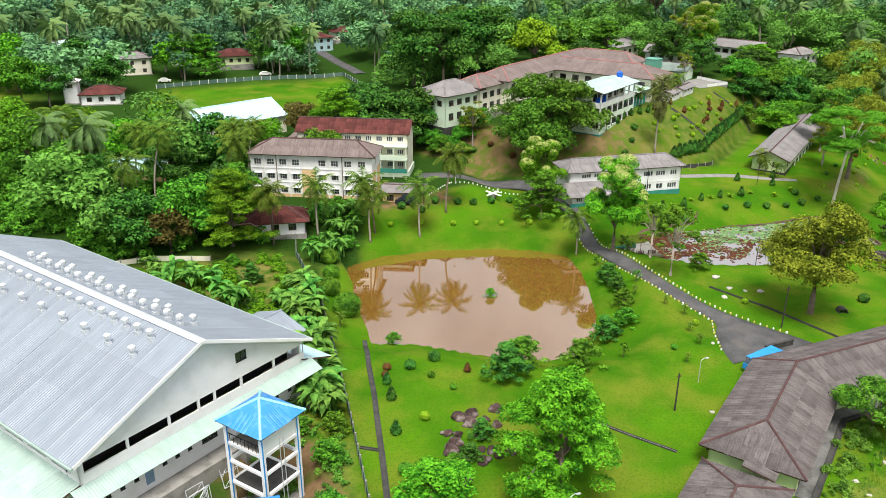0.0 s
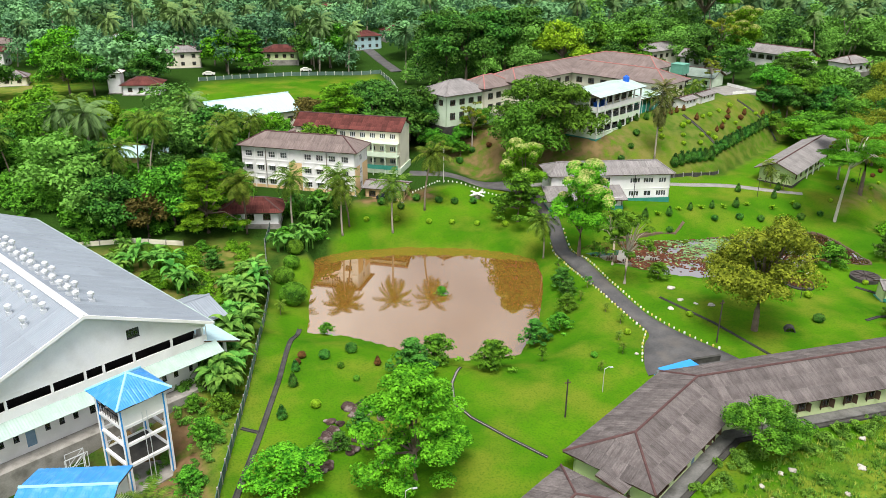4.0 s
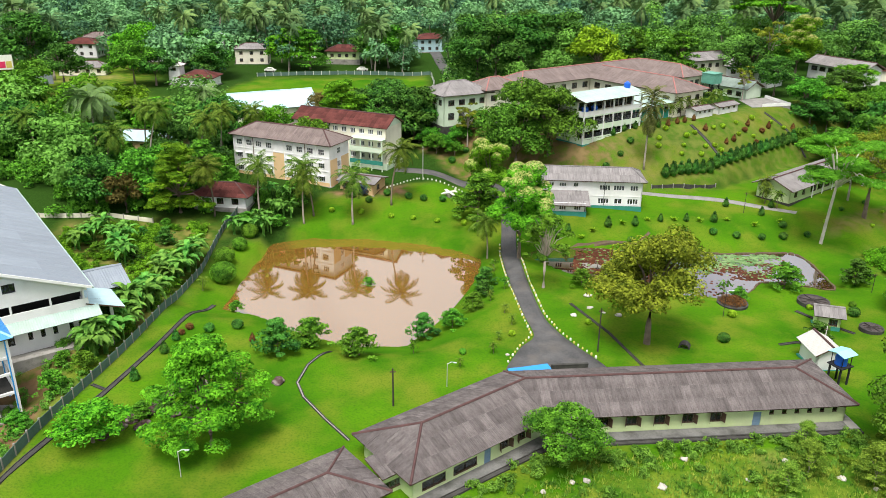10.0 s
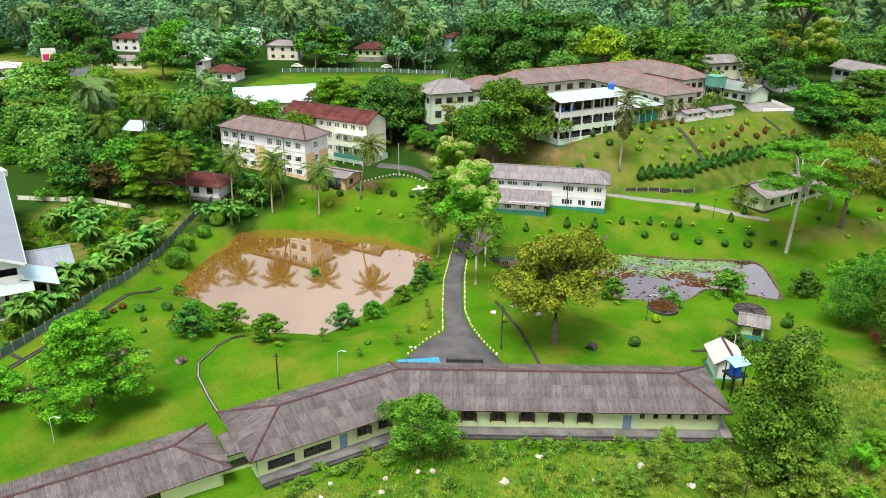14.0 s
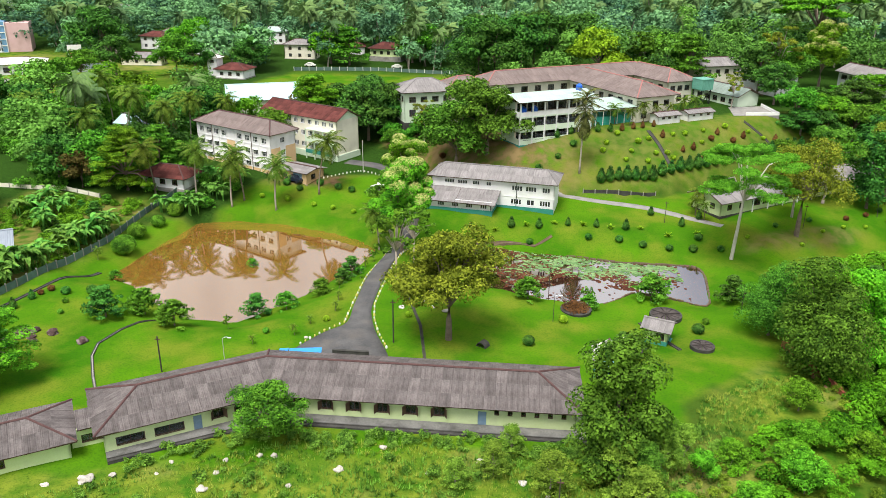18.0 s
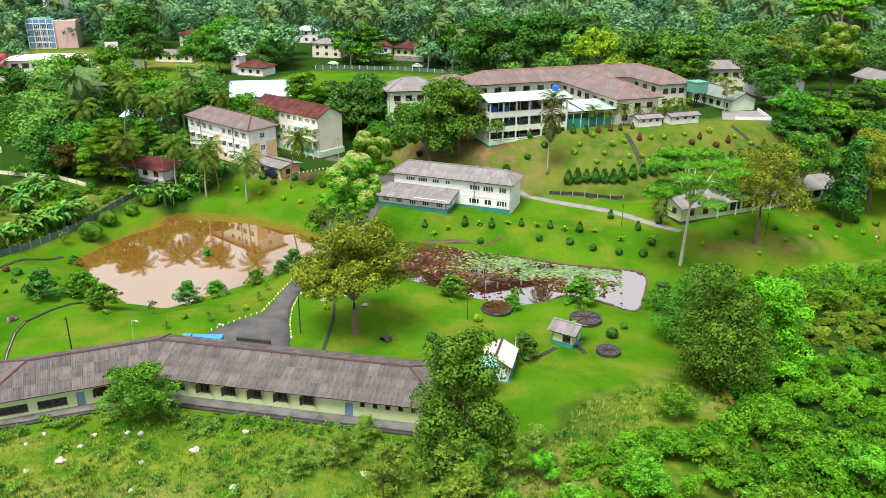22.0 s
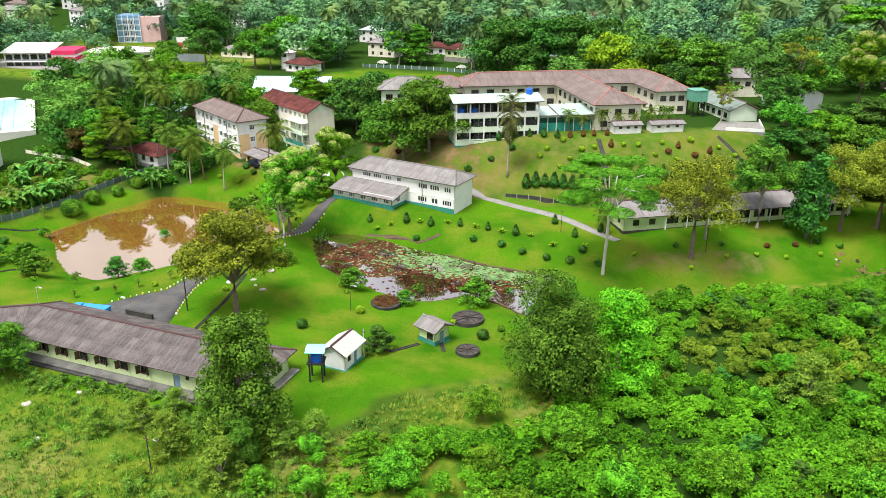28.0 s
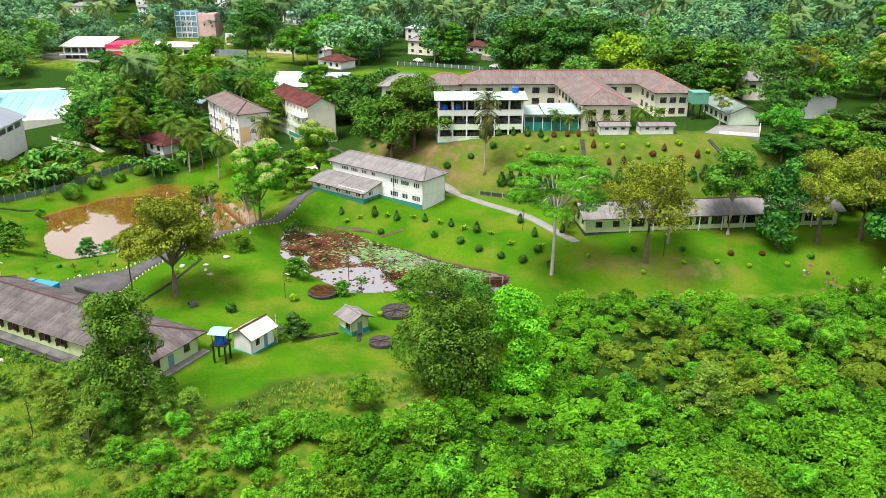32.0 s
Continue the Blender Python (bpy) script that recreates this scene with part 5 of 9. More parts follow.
    house("link_range", "cream school range with brown sheet roof", "school building", 66.5, 217.5, 12.0, 30.0, 11.0, 8.0, 6.4, 2.3, 0.9, M_CREAM, M_SHEET_BROWN, front=two(11, 3), ridge=M_RIDGE_PINK)
    x, y = 138.0, 266.0
    house("rear_block", "cream two-storey rear school block with grey roof", "school building", x, y, 12.5, 22.0, 17.0, 8.0, 6.0, 2.0, 0.8, M_CREAM, M_SHEET_GREY, front=row(0.8, 16.2, 5, 3.6, 1.5, 1.2), ends=("gable", "gable"))
    house("east_gable_block", "white two-storey block with grey gable roof among trees", "school building", 161.2, 252.0, 12.5, 123.0, 14.0, 8.0, 5.5, 2.0, 0.8, M_WHITE, M_SHEET_GREY, back=row(0.8, 13.2, 4, 3.4, 1.6, 1.2), front=row(0.8, 13.2, 4, 3.4, 1.6, 1.2), ends=("gable", "gable"))
    house("east_long_block", "white long block with dark grey gable roof among trees", "school building", 178.0, 268.0, 12.3, -70.0, 20.0, 8.0, 5.5, 2.2, 0.9, M_WHITE, M_SHEET_GREY, front=row(0.8, 19.2, 6, 3.4, 2.2, 1.3), ends=("gable", "gable"))
    house("east_low_block", "mint green low block with pale green sheet roof beside the yard", "school building", 146.0, 234.6, 12.5, rz + 90.0, 16.0, 7.2, 3.4, 1.9, 0.7, M_PALEGREEN, M_SHEET_GREEN, back=row(0.8, 15.2, 5, 1.2, 1.6, 1.2), front=row(0.8, 15.2, 5, 1.2, 1.6, 1.2), ends=("gable", "gable"), plinth=M_TEAL)
    # paved yard with a low white wall on the terrace
    y_ = thing("paved_yard", "paved grey yard behind a low white wall", "yard", pose(0, 0, 13.0), kind="structure")
    corner = [Vector((136.4, 219.6)), Vector((147.8, 221.4)), Vector((146.6, 233.0)), Vector((137.6, 230.2))]
    part("paving", Shape().slab([(p.x, p.y, 0.28) for p in corner], 2.0).mesh("paving", M_PATH), y_)
    for p, q in ((corner[0] + Vector((3.0, 0.5)), corner[1]), (corner[1], corner[2])):
        wall(y_, p, q, 0.2, 1.0, M_WHITE, (), 0.18)
    # two small sheds at the edge of the terrace
    for a, L_, lab in ((Vector((116.2, 207.2)), 6.4, "A"), (Vector((123.9, 211.6)), 7.6, "B")):
        house("toilet_shed", "small white shed with grey lean roof on the terrace edge", "shed", a.x, a.y, 12.7, rz - 1, L_, 3.2, 2.3, 0.6, 0.4, M_WHITE, M_SHEET_GREY, front=row(0.5, L_ - 0.5, 3, 1.5, 0.8, 0.4), ends=("gable", "gable"), group="sheds on the terrace", sheet=(1.6, 2.0), plinth=M_PALEGREEN)
    # green tank on a frame
    t = thing("tank_tower", "green steel water tank on a dark frame", "water tower", pose(131.0, 233.0, 12.8, 0, 0, rz))
    for x in (0, 3):
        for y in (0, 3):
            part("leg", Shape().box(x - 0.12, y - 0.12, -0.5, x + 0.12, y + 0.12, 4.2).mesh("leg", M_BLACKPOST), t)
    part("tank", Shape().box(-0.4, -0.4, 4.2, 3.4, 3.4, 6.9).box(-0.5, -0.5, 6.8, 3.5, 3.5, 7.0).mesh("tank", M_TANKGREEN), t)
    part("brace", Shape().bar((0, 0, 0.3), (3, 0, 4), 0.1).bar((3, 0, 0.3), (3, 3, 4), 0.1).bar((0, 3, 0.3), (0, 0, 4), 0.1).mesh("brace", M_BLACKPOST), t)


hill_school()


# ---- long classroom below the hedge ----
def long_hut():
    rz = math.degrees(math.atan2(0.56, 0.83))
    o = Vector((124.3, 174.3))
    t = house("long_hut", "long pale lime classroom hut with grey sheet gable roof", "school building", o.x, o.y, 1.95, rz, 50.0, 7.4, 3.0, 1.9, 1.0, M_LIME, M_SHEET_GREY, front=row(0.8, 7.5, 2, 1.0, 1.3, 1.1) + row(8.5, 49.2, 13, 0.95, 2.5, 1.75), left=row(0.8, 6.6, 2, 1.1, 1.3, 1.1), ends=("gable", "gable"), sheet=(1.6, 2.3), plinth=M_DARKCONC)
    for i in range(10):
        x = 8.2 + i * 4.5
        part("post", Shape().box(x, -0.8, -0.3, x + 0.16, -0.64, 2.95).mesh("post", M_WHITE), t)


long_hut()


# ---- sports hall, tower and shed in the west ----
def sports_hall():
    t = thing("sports_hall", "large white sports hall with silver blue steel gable roof", "sports hall", pose(-25.2, 109.8, 2.0, 0, 0, 31.0))
    W, D, ze, zr = 29.4, 53.0, 7.45, 13.6
    roof(t, [[(0, D, ze), (0, -0.6, ze), (W / 2, -0.6, zr), (W / 2, D, zr)], [(W, -0.6, ze), (W, D, ze), (W / 2, D, zr), (W / 2, -0.6, zr)]], [], M_STEEL_BLUE, M_RIDGE, 4.5, 5.6, 12, label="long silver blue ribbed steel roof")
    part("ridge_cap", Shape().slab([(W / 2 - 0.5, -0.6, zr - 0.02), (W / 2, -0.6, zr + 0.16), (W / 2, D, zr + 0.16), (W / 2 - 0.5, D, zr - 0.02)], 0.05).slab([(W / 2 + 0.5, -0.6, zr - 0.02), (W / 2, -0.6, zr + 0.16), (W / 2, D, zr + 0.16), (W / 2 + 0.5, D, zr - 0.02)], 0.05).mesh("ridge_cap", M_METAL), t)
    part("gutter", Shape().box(-0.25, -0.6, ze - 0.25, 0.0, D, ze - 0.02).box(W, -0.6, ze - 0.25, W + 0.25, D, ze - 0.02).mesh("gutter", M_STEEL_MINT), t)
    part("barge_board", Shape().bar((0, -0.66, ze - 0.05), (W / 2, -0.66, zr - 0.05), 0.12, 0.35).bar((W, -0.66, ze - 0.05), (W / 2, -0.66, zr - 0.05), 0.12, 0.35).mesh("barge_board", M_WHITE), t)
    # front wall: lower part with windows, band of openings, gable
    i = 0.9
    low = [(2.0 + k, 1.2, 0.55, 1.3) for k in (0, 1.5, 3.0)] + [(6.2, 0.0, 1.0, 2.2)] + [(8.2 + k, 1.2, 0.55, 1.3) for k in (0, 1.5, 3.0)] + [(13.0, 1.0, 2.0, 1.4), (16.6, 1.0, 2.0, 1.4)] + [(20.2 + k, 1.2, 0.55, 1.3) for k in (0, 1.5, 3.0)] + [(25.2 + k * 0.85, 1.2, 0.5, 1.3) for k in (0, 1.4)]
    m = wall(t, (i, 0.4), (W - i, 0.4), -1.5, 4.3, M_WHITE, [(o[0], o[1] + 2.0, o[2], o[3]) for o in low])
    for o in low:
        if o[3] > 2:
            door(t, m, o[0], o[1] + 0.5, o[2], o[3], M_BLUEDOOR)
        else:
            window(t, m, o[0], o[1] + 0.5, o[2], o[3], M_BLACKPOST, 3 if o[2] > 1 else 1)
    u, ops = 0.5, []
    for w_ in (4.4, 4.4, 3.3, 1.8, 3.3, 4.4, 4.4):
        ops.append((u, 1.3, w_, 1.15))
        u += w_ + 0.25
    wall(t, (i, 0.4), (W - i, 0.4), 4.3, 7.35, M_WHITE, ops)
    # added near-black sheet: the shade inside the hall, given as colour
    part("loft_wall", Shape().box(i, 2.6, 4.3, W - i, 2.7, 7.3).mesh("loft_wall", M_SHADESHEET), t, "near-black sheet standing in for the shade behind the openings")
    g = Shape()
    k = (zr - ze) / (W / 2)
    xw = 19.2
    hz = lambda x: ze - 0.1 + k * (x if x < W / 2 else W - x)
    for y in (0.4, 0.62):
        a, b = [(i, y, 7.35), (xw, y, 7.35), (xw, y, hz(xw)), (W / 2, y, hz(W / 2)), (i, y, hz(i))], [(xw + 1.5, y, 7.35), (W - i, y, 7.35), (W - i, y, hz(W - i)), (xw + 1.5, y, hz(xw + 1.5))]
        c, d = [(xw, y, 7.35), (xw + 1.5, y, 7.35), (xw + 1.5, y, 8.7), (xw, y, 8.7)], [(xw, y, 9.8), (xw + 1.5, y, 9.8), (xw + 1.5, y, hz(xw + 1.5)), (xw, y, hz(xw))]
        for f in (a, b, c, d):
            g.face(*(f if y < 0.5 else f[::-1]))
    part("gable", g.mesh("gable", M_WHITE), t, "white gable wall with a small dark window")
    window(t, m, xw - i, 8.7, 1.5, 1.1, M_BLACKPOST, 2)
    for xs, ys in (((i, i), (D - 0.5, 0.4)), ((W - i, W - i), (0.4, D - 0.5))):
        wall(t, (xs[0], ys[0]), (xs[1], ys[1]), -1.5, ze, M_WHITE, row(1, D - 2, 12, 6.6, 3.4, 1.3))
    wall(t, (W - i, D - 0.5), (i, D - 0.5), -1.5, ze, M_WHITE)
    part("awning", Shape().slab([(-0.2, -1.5, 3.6), (W + 0.6, -1.5, 3.6), (W + 0.6, 0.39, 4.5), (-0.2, 0.39, 4.5)], 0.06).mesh("awning", M_STEEL_MINT), t, "pale green sheet awning along the front")
    roof(t, [[(-5.0, D - 1, 3.6), (-5.0, 0.5, 3.6), (i, 0.5, 4.6), (i, D - 1, 4.6)]], [], M_STEEL_MINT, M_RIDGE, 3.5, 3.0, 8)
    for yy in range(0, 48, 6):
        part("column", Shape().box(-4.6, yy + 0.8, -1.5, -4.2, yy + 1.2, 3.6).mesh("column", M_WHITE), t)
    part("apron", Shape().box(-1, -1.6, -4.2, W + 1.5, 0.35, 0.0).box(17, -2.6, -4.2, 24.5, -1.6, 0.5).mesh("apron", M_CONC), t, "cracked concrete apron")
    # side porch roofs
    roof(t, [[(W + 3.9, 0.3, 3.1), (W + 3.9, 7.4, 3.1), (W - i, 7.4, 4.9), (W - i, 0.3, 4.9)]], [], M_STEEL_CYAN, M_RIDGE, 2.5, 2.5, 5)
    part("column", Shape().box(W + 2.2, 1.4, -1.6, W + 2.6, 1.8, 3.1).box(W + 2.2, 5.2, -1.6, W + 2.6, 5.6, 3.1).mesh("column", M_WHITE), t)
    polys, ridges = hip_polys(6.2, 8.0, 3.2, 1.5, 0.5, W + 0.2, 8.0, left="gable", right="gable")
    roof(t, polys, ridges, M_STEEL_BLUE, M_STEEL_BLUE, 2.5, 2.5, 6)
    part("porch_wall", Shape().box(W + 0.3, 8.2, -2, W + 5.9, 15.8, 3.1).face((W + 5.9, 8.2, 3.1), (W + 5.9, 15.8, 3.1), (W + 5.9, 12.0, 4.5)).mesh("porch_wall", M_WHITE), t)
    # ventilators by the ridge
    v = Shape().box(-0.28, -0.28, -0.3, 0.28, 0.28, 0.28).tube([(0, 0, 0.28), (0, 0, 0.55)], [0.2, 0.2], 8).tube([(0, 0, 0.55), (0, 0, 0.72), (0, 0, 1.05), (0, 0, 1.2)], [0.2, 0.4, 0.4, 0.18], 10).mesh("ventilator", M_METAL)
    for j in range(15):
        for off in (-4.2, -2.0, 1.6, 3.2):
            if (off == -4.2 and j % 2) or (off == 3.2 and j % 3 == 1):
                continue
            part("ventilator", v, t, m=Matrix.Translation((W / 2 + off, 5.0 + j * 2.1, zr - abs(off) * k + 0.15)))


sports_hall()


def blue_tower():
    t = thing("roofed_tower", "white concrete frame tower under a bright blue pyramid roof", "water tower", pose(-8.2, 110.9, 1.9, 0, 0, 34))
    h, e, z = 2.35, 3.05, 7.7
    roof(t, [[(-e, -e, z), (e, -e, z), (0, 0, z + 1.9)], [(e, -e, z), (e, e, z), (0, 0, z + 1.9)], [(e, e, z), (-e, e, z), (0, 0, z + 1.9)], [(-e, e, z), (-e, -e, z), (0, 0, z + 1.9)]], [((sx * e, sy * e, z), (0, 0, z + 1.9)) for sx in (-1, 1) for sy in (-1, 1)], M_STEEL_VIVID, M_CYANCAP, 2.0, 2.0, 4, cap=0.14, label="bright blue steel pyramid roof with pale ridges")
    for sx in (-1, 1):
        for sy in (-1, 1):
            part("column", Shape().box(sx * h - 0.2, sy * h - 0.2, -3.4, sx * h + 0.2, sy * h + 0.2, z + 0.2).mesh("column", M_WHITE), t)
            part("paint_strip", Shape().box(sx * h - 0.21, sy * h - 0.23, -2.6, sx * h - 0.06, sy * h - 0.203, z).mesh("paint_strip", M_TRUCKBLUE), t, "blue painted corner strip")
    for zz, hh in ((0.4, 0.3), (2.9, 0.28), (5.0, 0.3)):
        s = Shape()
        for q in (-h, h):
            s.box(-h + 0.21, q - 0.15, zz, h - 0.21, q + 0.15, zz + hh).box(q - 0.15, -h + 0.21, zz, q + 0.15, h - 0.21, zz + hh)
        part("beam", s.mesh("beam", M_WHITE), t)
    part("platform", Shape().box(-h + 0.16, -h + 0.16, 0.45, h - 0.16, h - 0.16, 0.62).mesh("platform", M_DARKCONC), t, "dark stained platform")
    part("upper_floor", Shape().box(-h + 0.16, -h + 0.16, 5.1, h - 0.16, h - 0.16, 5.25).mesh("upper_floor", M_CONC), t)
    part("ground_slab", Shape().box(-h - 0.6, -h - 0.8, -3.6, h + 0.6, h + 0.6, -2.55).mesh("ground_slab", M_CONC), t, "stained concrete pad")
    part("panel", Shape().box(-h + 0.21, -h - 0.05, 5.31, h - 0.21, -h + 0.1, z - 0.35).mesh("panel", M_WHITE), t, "white wall panel")
    part("panel", Shape().box(h - 0.1, -h + 0.21, 5.31, h + 0.05, h - 0.21, z - 0.35).mesh("panel", M_WHITE), t, "white wall panel")
    s = Shape()
    for k in range(9):
        s.box(-h - 0.03, -h + 0.3 + k * 0.5, 5.3, -h + 0.01, -h + 0.34 + k * 0.5, 6.2)
    s.box(-h - 0.04, -h, 6.2, -h + 0.02, h, 6.27)
    part("railing", s.mesh("railing", M_BLACKPOST), t)
    part("ladder", Shape().bar((-0.3, -h - 0.3, -2.7), (-0.3, -h - 0.25, 6.2), 0.06).bar((0.2, -h - 0.3, -2.7), (0.2, -h - 0.25, 6.2), 0.06).mesh("ladder", M_METAL), t)
    house("blue_roof_shed", "small white shed with bright blue steel roof", "shed", -17.9, 99.2, -0.7, -12, 8.0, 7.0, 5.2, 1.0, 0.5, M_WHITE, M_STEEL_VIVID, front=row(0.6, 7.4, 3, 3.7, 1.0, 1.0), ends=("gable", "gable"), ridge=M_CYANCAP)
    f = thing("steel_frames", "heap of welded white steel goal frames beside the hall", "steel frames", pose(-13.4, 113.6, gz(-13.4, 113.6) + 0.3, 0, 0, 30))
    rnd = random.Random(4)
    for k in range(7):
        x, y, a = rnd.uniform(-4, 2.5), rnd.uniform(-1.0, 1.4), rnd.uniform(-0.5, 0.5)
        p = [Vector((x, y, 0.1)), Vector((x + 1.8, y + a, 0.1)), Vector((x + 2.0, y + a + 0.5, 1.6)), Vector((x + 0.1, y + 0.5, 1.5))]
        s = Shape()
        for q in range(4):
            s.bar(p[q], p[(q + 1) % 4], 0.07)
        s.bar(p[0], p[2], 0.05)
        part("frame", s.mesh("frame", M_METAL), f)


blue_tower()


# ---- fences, drains, edging ----
def fence(line, label, hgt=1.25, step=2.4, mat=M_FENCE, name="fence"):
    t = thing(name, label, "fence", pose(0, 0, 0))
    ps = []
    for a, b in zip(line, line[1:]):
        n = max(1, round(math.dist(a, b) / step))
        ps += [(a[0] + (b[0] - a[0]) * k / n, a[1] + (b[1] - a[1]) * k / n) for k in range(n)]
    ps.append(line[-1])
    for p in ps:
        z = gz(*p)
        part("post", Shape().box(-0.09, -0.09, -0.4, 0.09, 0.09, hgt + 0.2).mesh("post", M_STONEWHITE if name == "field_fence" else M_CONC), t, m=Matrix.Translation((p[0], p[1], z)))
    for p, q in zip(ps, ps[1:]):
        z0, z1 = gz(*p), gz(*q)
        a, b = Vector((p[0], p[1], z0)), Vector((q[0], q[1], z1))
        d = (b - a).normalized()
        nn = Vector((-d.y, d.x, 0)) * 0.03
        s = Shape()
        k = len(s.v)
        for e in (a + d * 0.1, b - d * 0.1):
            for o_ in (-nn, nn):
                s.v += [tuple(e + o_ + Vector((0, 0, -0.3))), tuple(e + o_ + Vector((0, 0, hgt)))]
        s.f += [(0, 4, 5, 1), (6, 2, 3, 7), (1, 5, 7, 3), (0, 2, 6, 4), (0, 1, 3, 2), (4, 6, 7, 5)]
        part("panel", s.mesh("panel", mat), t)
    return t


fence([(-1.9, 92), (-1.1, 96.6), (1.0, 108), (3.4, 121), (6.0, 136.5), (8.4, 152), (9.2, 172), (11, 180)], "grey green concrete panel fence along the lawn")
fence([(-30, 178.5), (-22, 178), (-14, 178), (-5, 175.2)], "low pale whitewashed garden wall", 0.9, 3.0, M_CREAM, "garden_wall")
fence([(-2, 319), (12, 321.5), (30, 323), (48, 320.5), (61, 317)], "green and white post fence beyond the playing field", 1.3, 3.0, M_FENCE, "field_fence")
fence([(61, 317), (60.5, 296), (58, 276)], "green and white post fence beside the playing field", 1.3, 3.0, M_FENCE, "field_fence")


def channel(line, width, label, lift=0.06, mat=M_DARKCONC, name="drain", kerb=M_DARKCONC):
    """An open drain: a dark bed between two low kerbs."""
    t = thing(name, label, "drain", pose(0, 0, 0))
    pts = []
    for a, b in zip(line, line[1:]):
        n = max(1, round(math.dist(a, b) / 1.5))
        pts += [(a[0] + (b[0] - a[0]) * k / n, a[1] + (b[1] - a[1]) * k / n) for k in range(n)]
    pts.append(line[-1])
    def strip(nm, o0, o1, up, m):
        s = Shape()
        for i, p in enumerate(pts):
            q0, q1 = pts[max(i - 1, 0)], pts[min(i + 1, len(pts) - 1)]
            d = Vector((q1[0] - q0[0], q1[1] - q0[1])).normalized()
            for o_ in (o0, o1):
                x, y = p[0] - d.y * o_, p[1] + d.x * o_
                s.v += [(x, y, gz(x, y) + up), (x, y, gz(x, y) - 0.4)]
        for i in range(len(pts) - 1):
            k = i * 4
            s.f += [(k, k + 4, k + 6, k + 2), (k, k + 1, k + 5, k + 4), (k + 2, k + 6, k + 7, k + 3)]
        part(nm, s.mesh(nm, m), t)
    strip("bed", -width / 2, width / 2, lift, mat)
    strip("kerb", width / 2, width / 2 + 0.08, lift + 0.1, kerb)
    strip("kerb", -width / 2 - 0.08, -width / 2, lift + 0.1, kerb)


channel([(12.0, 142), (9.1, 131), (7.5, 124), (5.9, 118), (4.3, 111.8), (2.6, 105.5), (-0.6, 94)], 0.5, "long dark open drain across the lawn to the pond")
channel([(2.4, 113.6), (4.3, 112.6)], 0.3, "short dark side drain")
channel([(31.2, 122.4), (28.4, 117.2), (27.4, 112.7), (28.4, 109.2), (31.2, 104.2), (34.0, 99.8)], 0.2, "narrow concrete drain winding across the lawn", 0.05, M_CONC)
channel([(41.4, 88.0), (56.15, 97.3), (92.6, 97.25)], 0.5, "dark open drain along the long block", 0.12)
channel([(103, 131), (107.5, 122.5)], 0.4, "dark concrete drain beside the pump hut")
channel([(94.0, 119.0), (97.0, 119.8), (101.0, 119.2), (103.4, 123.4)], 0.35, "dark concrete drain between the huts")
channel([(67.5, 133.5), (70.6, 123.5), (72.6, 112.5)], 0.25, "narrow earth drain beneath the olive tree", 0.04)
channel([(113.4, 203.2), (115.4, 199.0), (117.5, 193.5)], 0.7, "dark stepped drain down the slope")
channel([(138.0, 216.0), (143.0, 213.5), (148.0, 210.0)], 0.5, "dark stepped drain down the slope")
fence([(98, 183.9), (105.5, 184.5), (113.5, 186.2)], "dark stone retaining wall under the hedge", 0.9, 2.6, M_DARKCONC, "retaining_wall")


def pond_rim(name, outline, z, label, mat):
    t = thing(name, label, "pond edging", pose(0, 0, 0))
    pts = smooth_ring(outline, 4, 0.25)
    rnd = random.Random(3)
    base = [Shape().box(-0.5, -0.16, -0.35, 0.5, 0.16, h).mesh("edge_stone", mat) for h in (0.16, 0.22, 0.12)]
    d = 0.0
    for a, b in zip(pts, pts[1:] + pts[:1]):
        n = max(1, round(math.dist(a, b) / 1.05))
        for k in range(n):
            x, y = a[0] + (b[0] - a[0]) * (k + 0.5) / n, a[1] + (b[1] - a[1]) * (k + 0.5) / n
            part("edge_stone", rnd.choice(base), t, m=pose(x, y, z + rnd.uniform(-0.03, 0.05), 0, 0, heading(a, b) + rnd.uniform(-5, 5)))


pond_rim("pond_edging", POND_A, WATER_A, "dark mossy stone edging round the muddy pond", M_DARKCONC)
pond_rim("pond_edging", POND_B, WATER_B, "brown stone edging round the lily pond", M_EDGE)


def kerb_stones(edge, side, label, start=0.12, end=1.0, yellow=True):
    """Painted stones along an edge of the drive."""
    t = thing("kerb_stones", label, "kerb stones", pose(0, 0, 0), "painted stones beside the drive")
    rnd = random.Random(9 + side)
    me = []
    for mat in (M_STONEWHITE, M_STONEYELLOW):
        s = Shape().tube([(0, 0, -0.12), (0, 0, 0.08), (0, 0, 0.2), (0, 0, 0.26)], [0.12, 0.145, 0.105, 0.04], 7)
        me.append(s.mesh("stone", mat))
    n, k = len(edge), 0
    L = [math.dist(a, b) for a, b in zip(edge, edge[1:])]
    u = 0.0
    while u < sum(L):
        v, i = u, 0
        while i < len(L) - 1 and v > L[i]:
            v -= L[i]
            i += 1
        if start * sum(L) < u < end * sum(L):
            a, b = Vector(edge[i]), Vector(edge[i + 1])
            d = (b - a).normalized()
            p = a + d * v + Vector((-d.y, d.x)) * side * 0.3
            part("stone", me[1 if yellow and k % 2 else 0], t, m=pose(p.x, p.y, gz(p.x, p.y) + 0.08, 0, 0, rnd.uniform(0, 360)) @ Matrix.Scale(rnd.uniform(0.8, 1.25), 4))
        k += 1
        u += 0.95


kerb_stones(ROAD_L, 1, "white and yellow painted stones edging the drive", 0.03, 0.52)
kerb_stones(ROAD_R, -1, "white and yellow painted stones edging the drive", 0.03, 0.52)
kerb_stones([(40, 187.5), (48, 193.6), (56, 191), (61, 185)], -1, "white painted stones along the upper road", 0, 1, False)


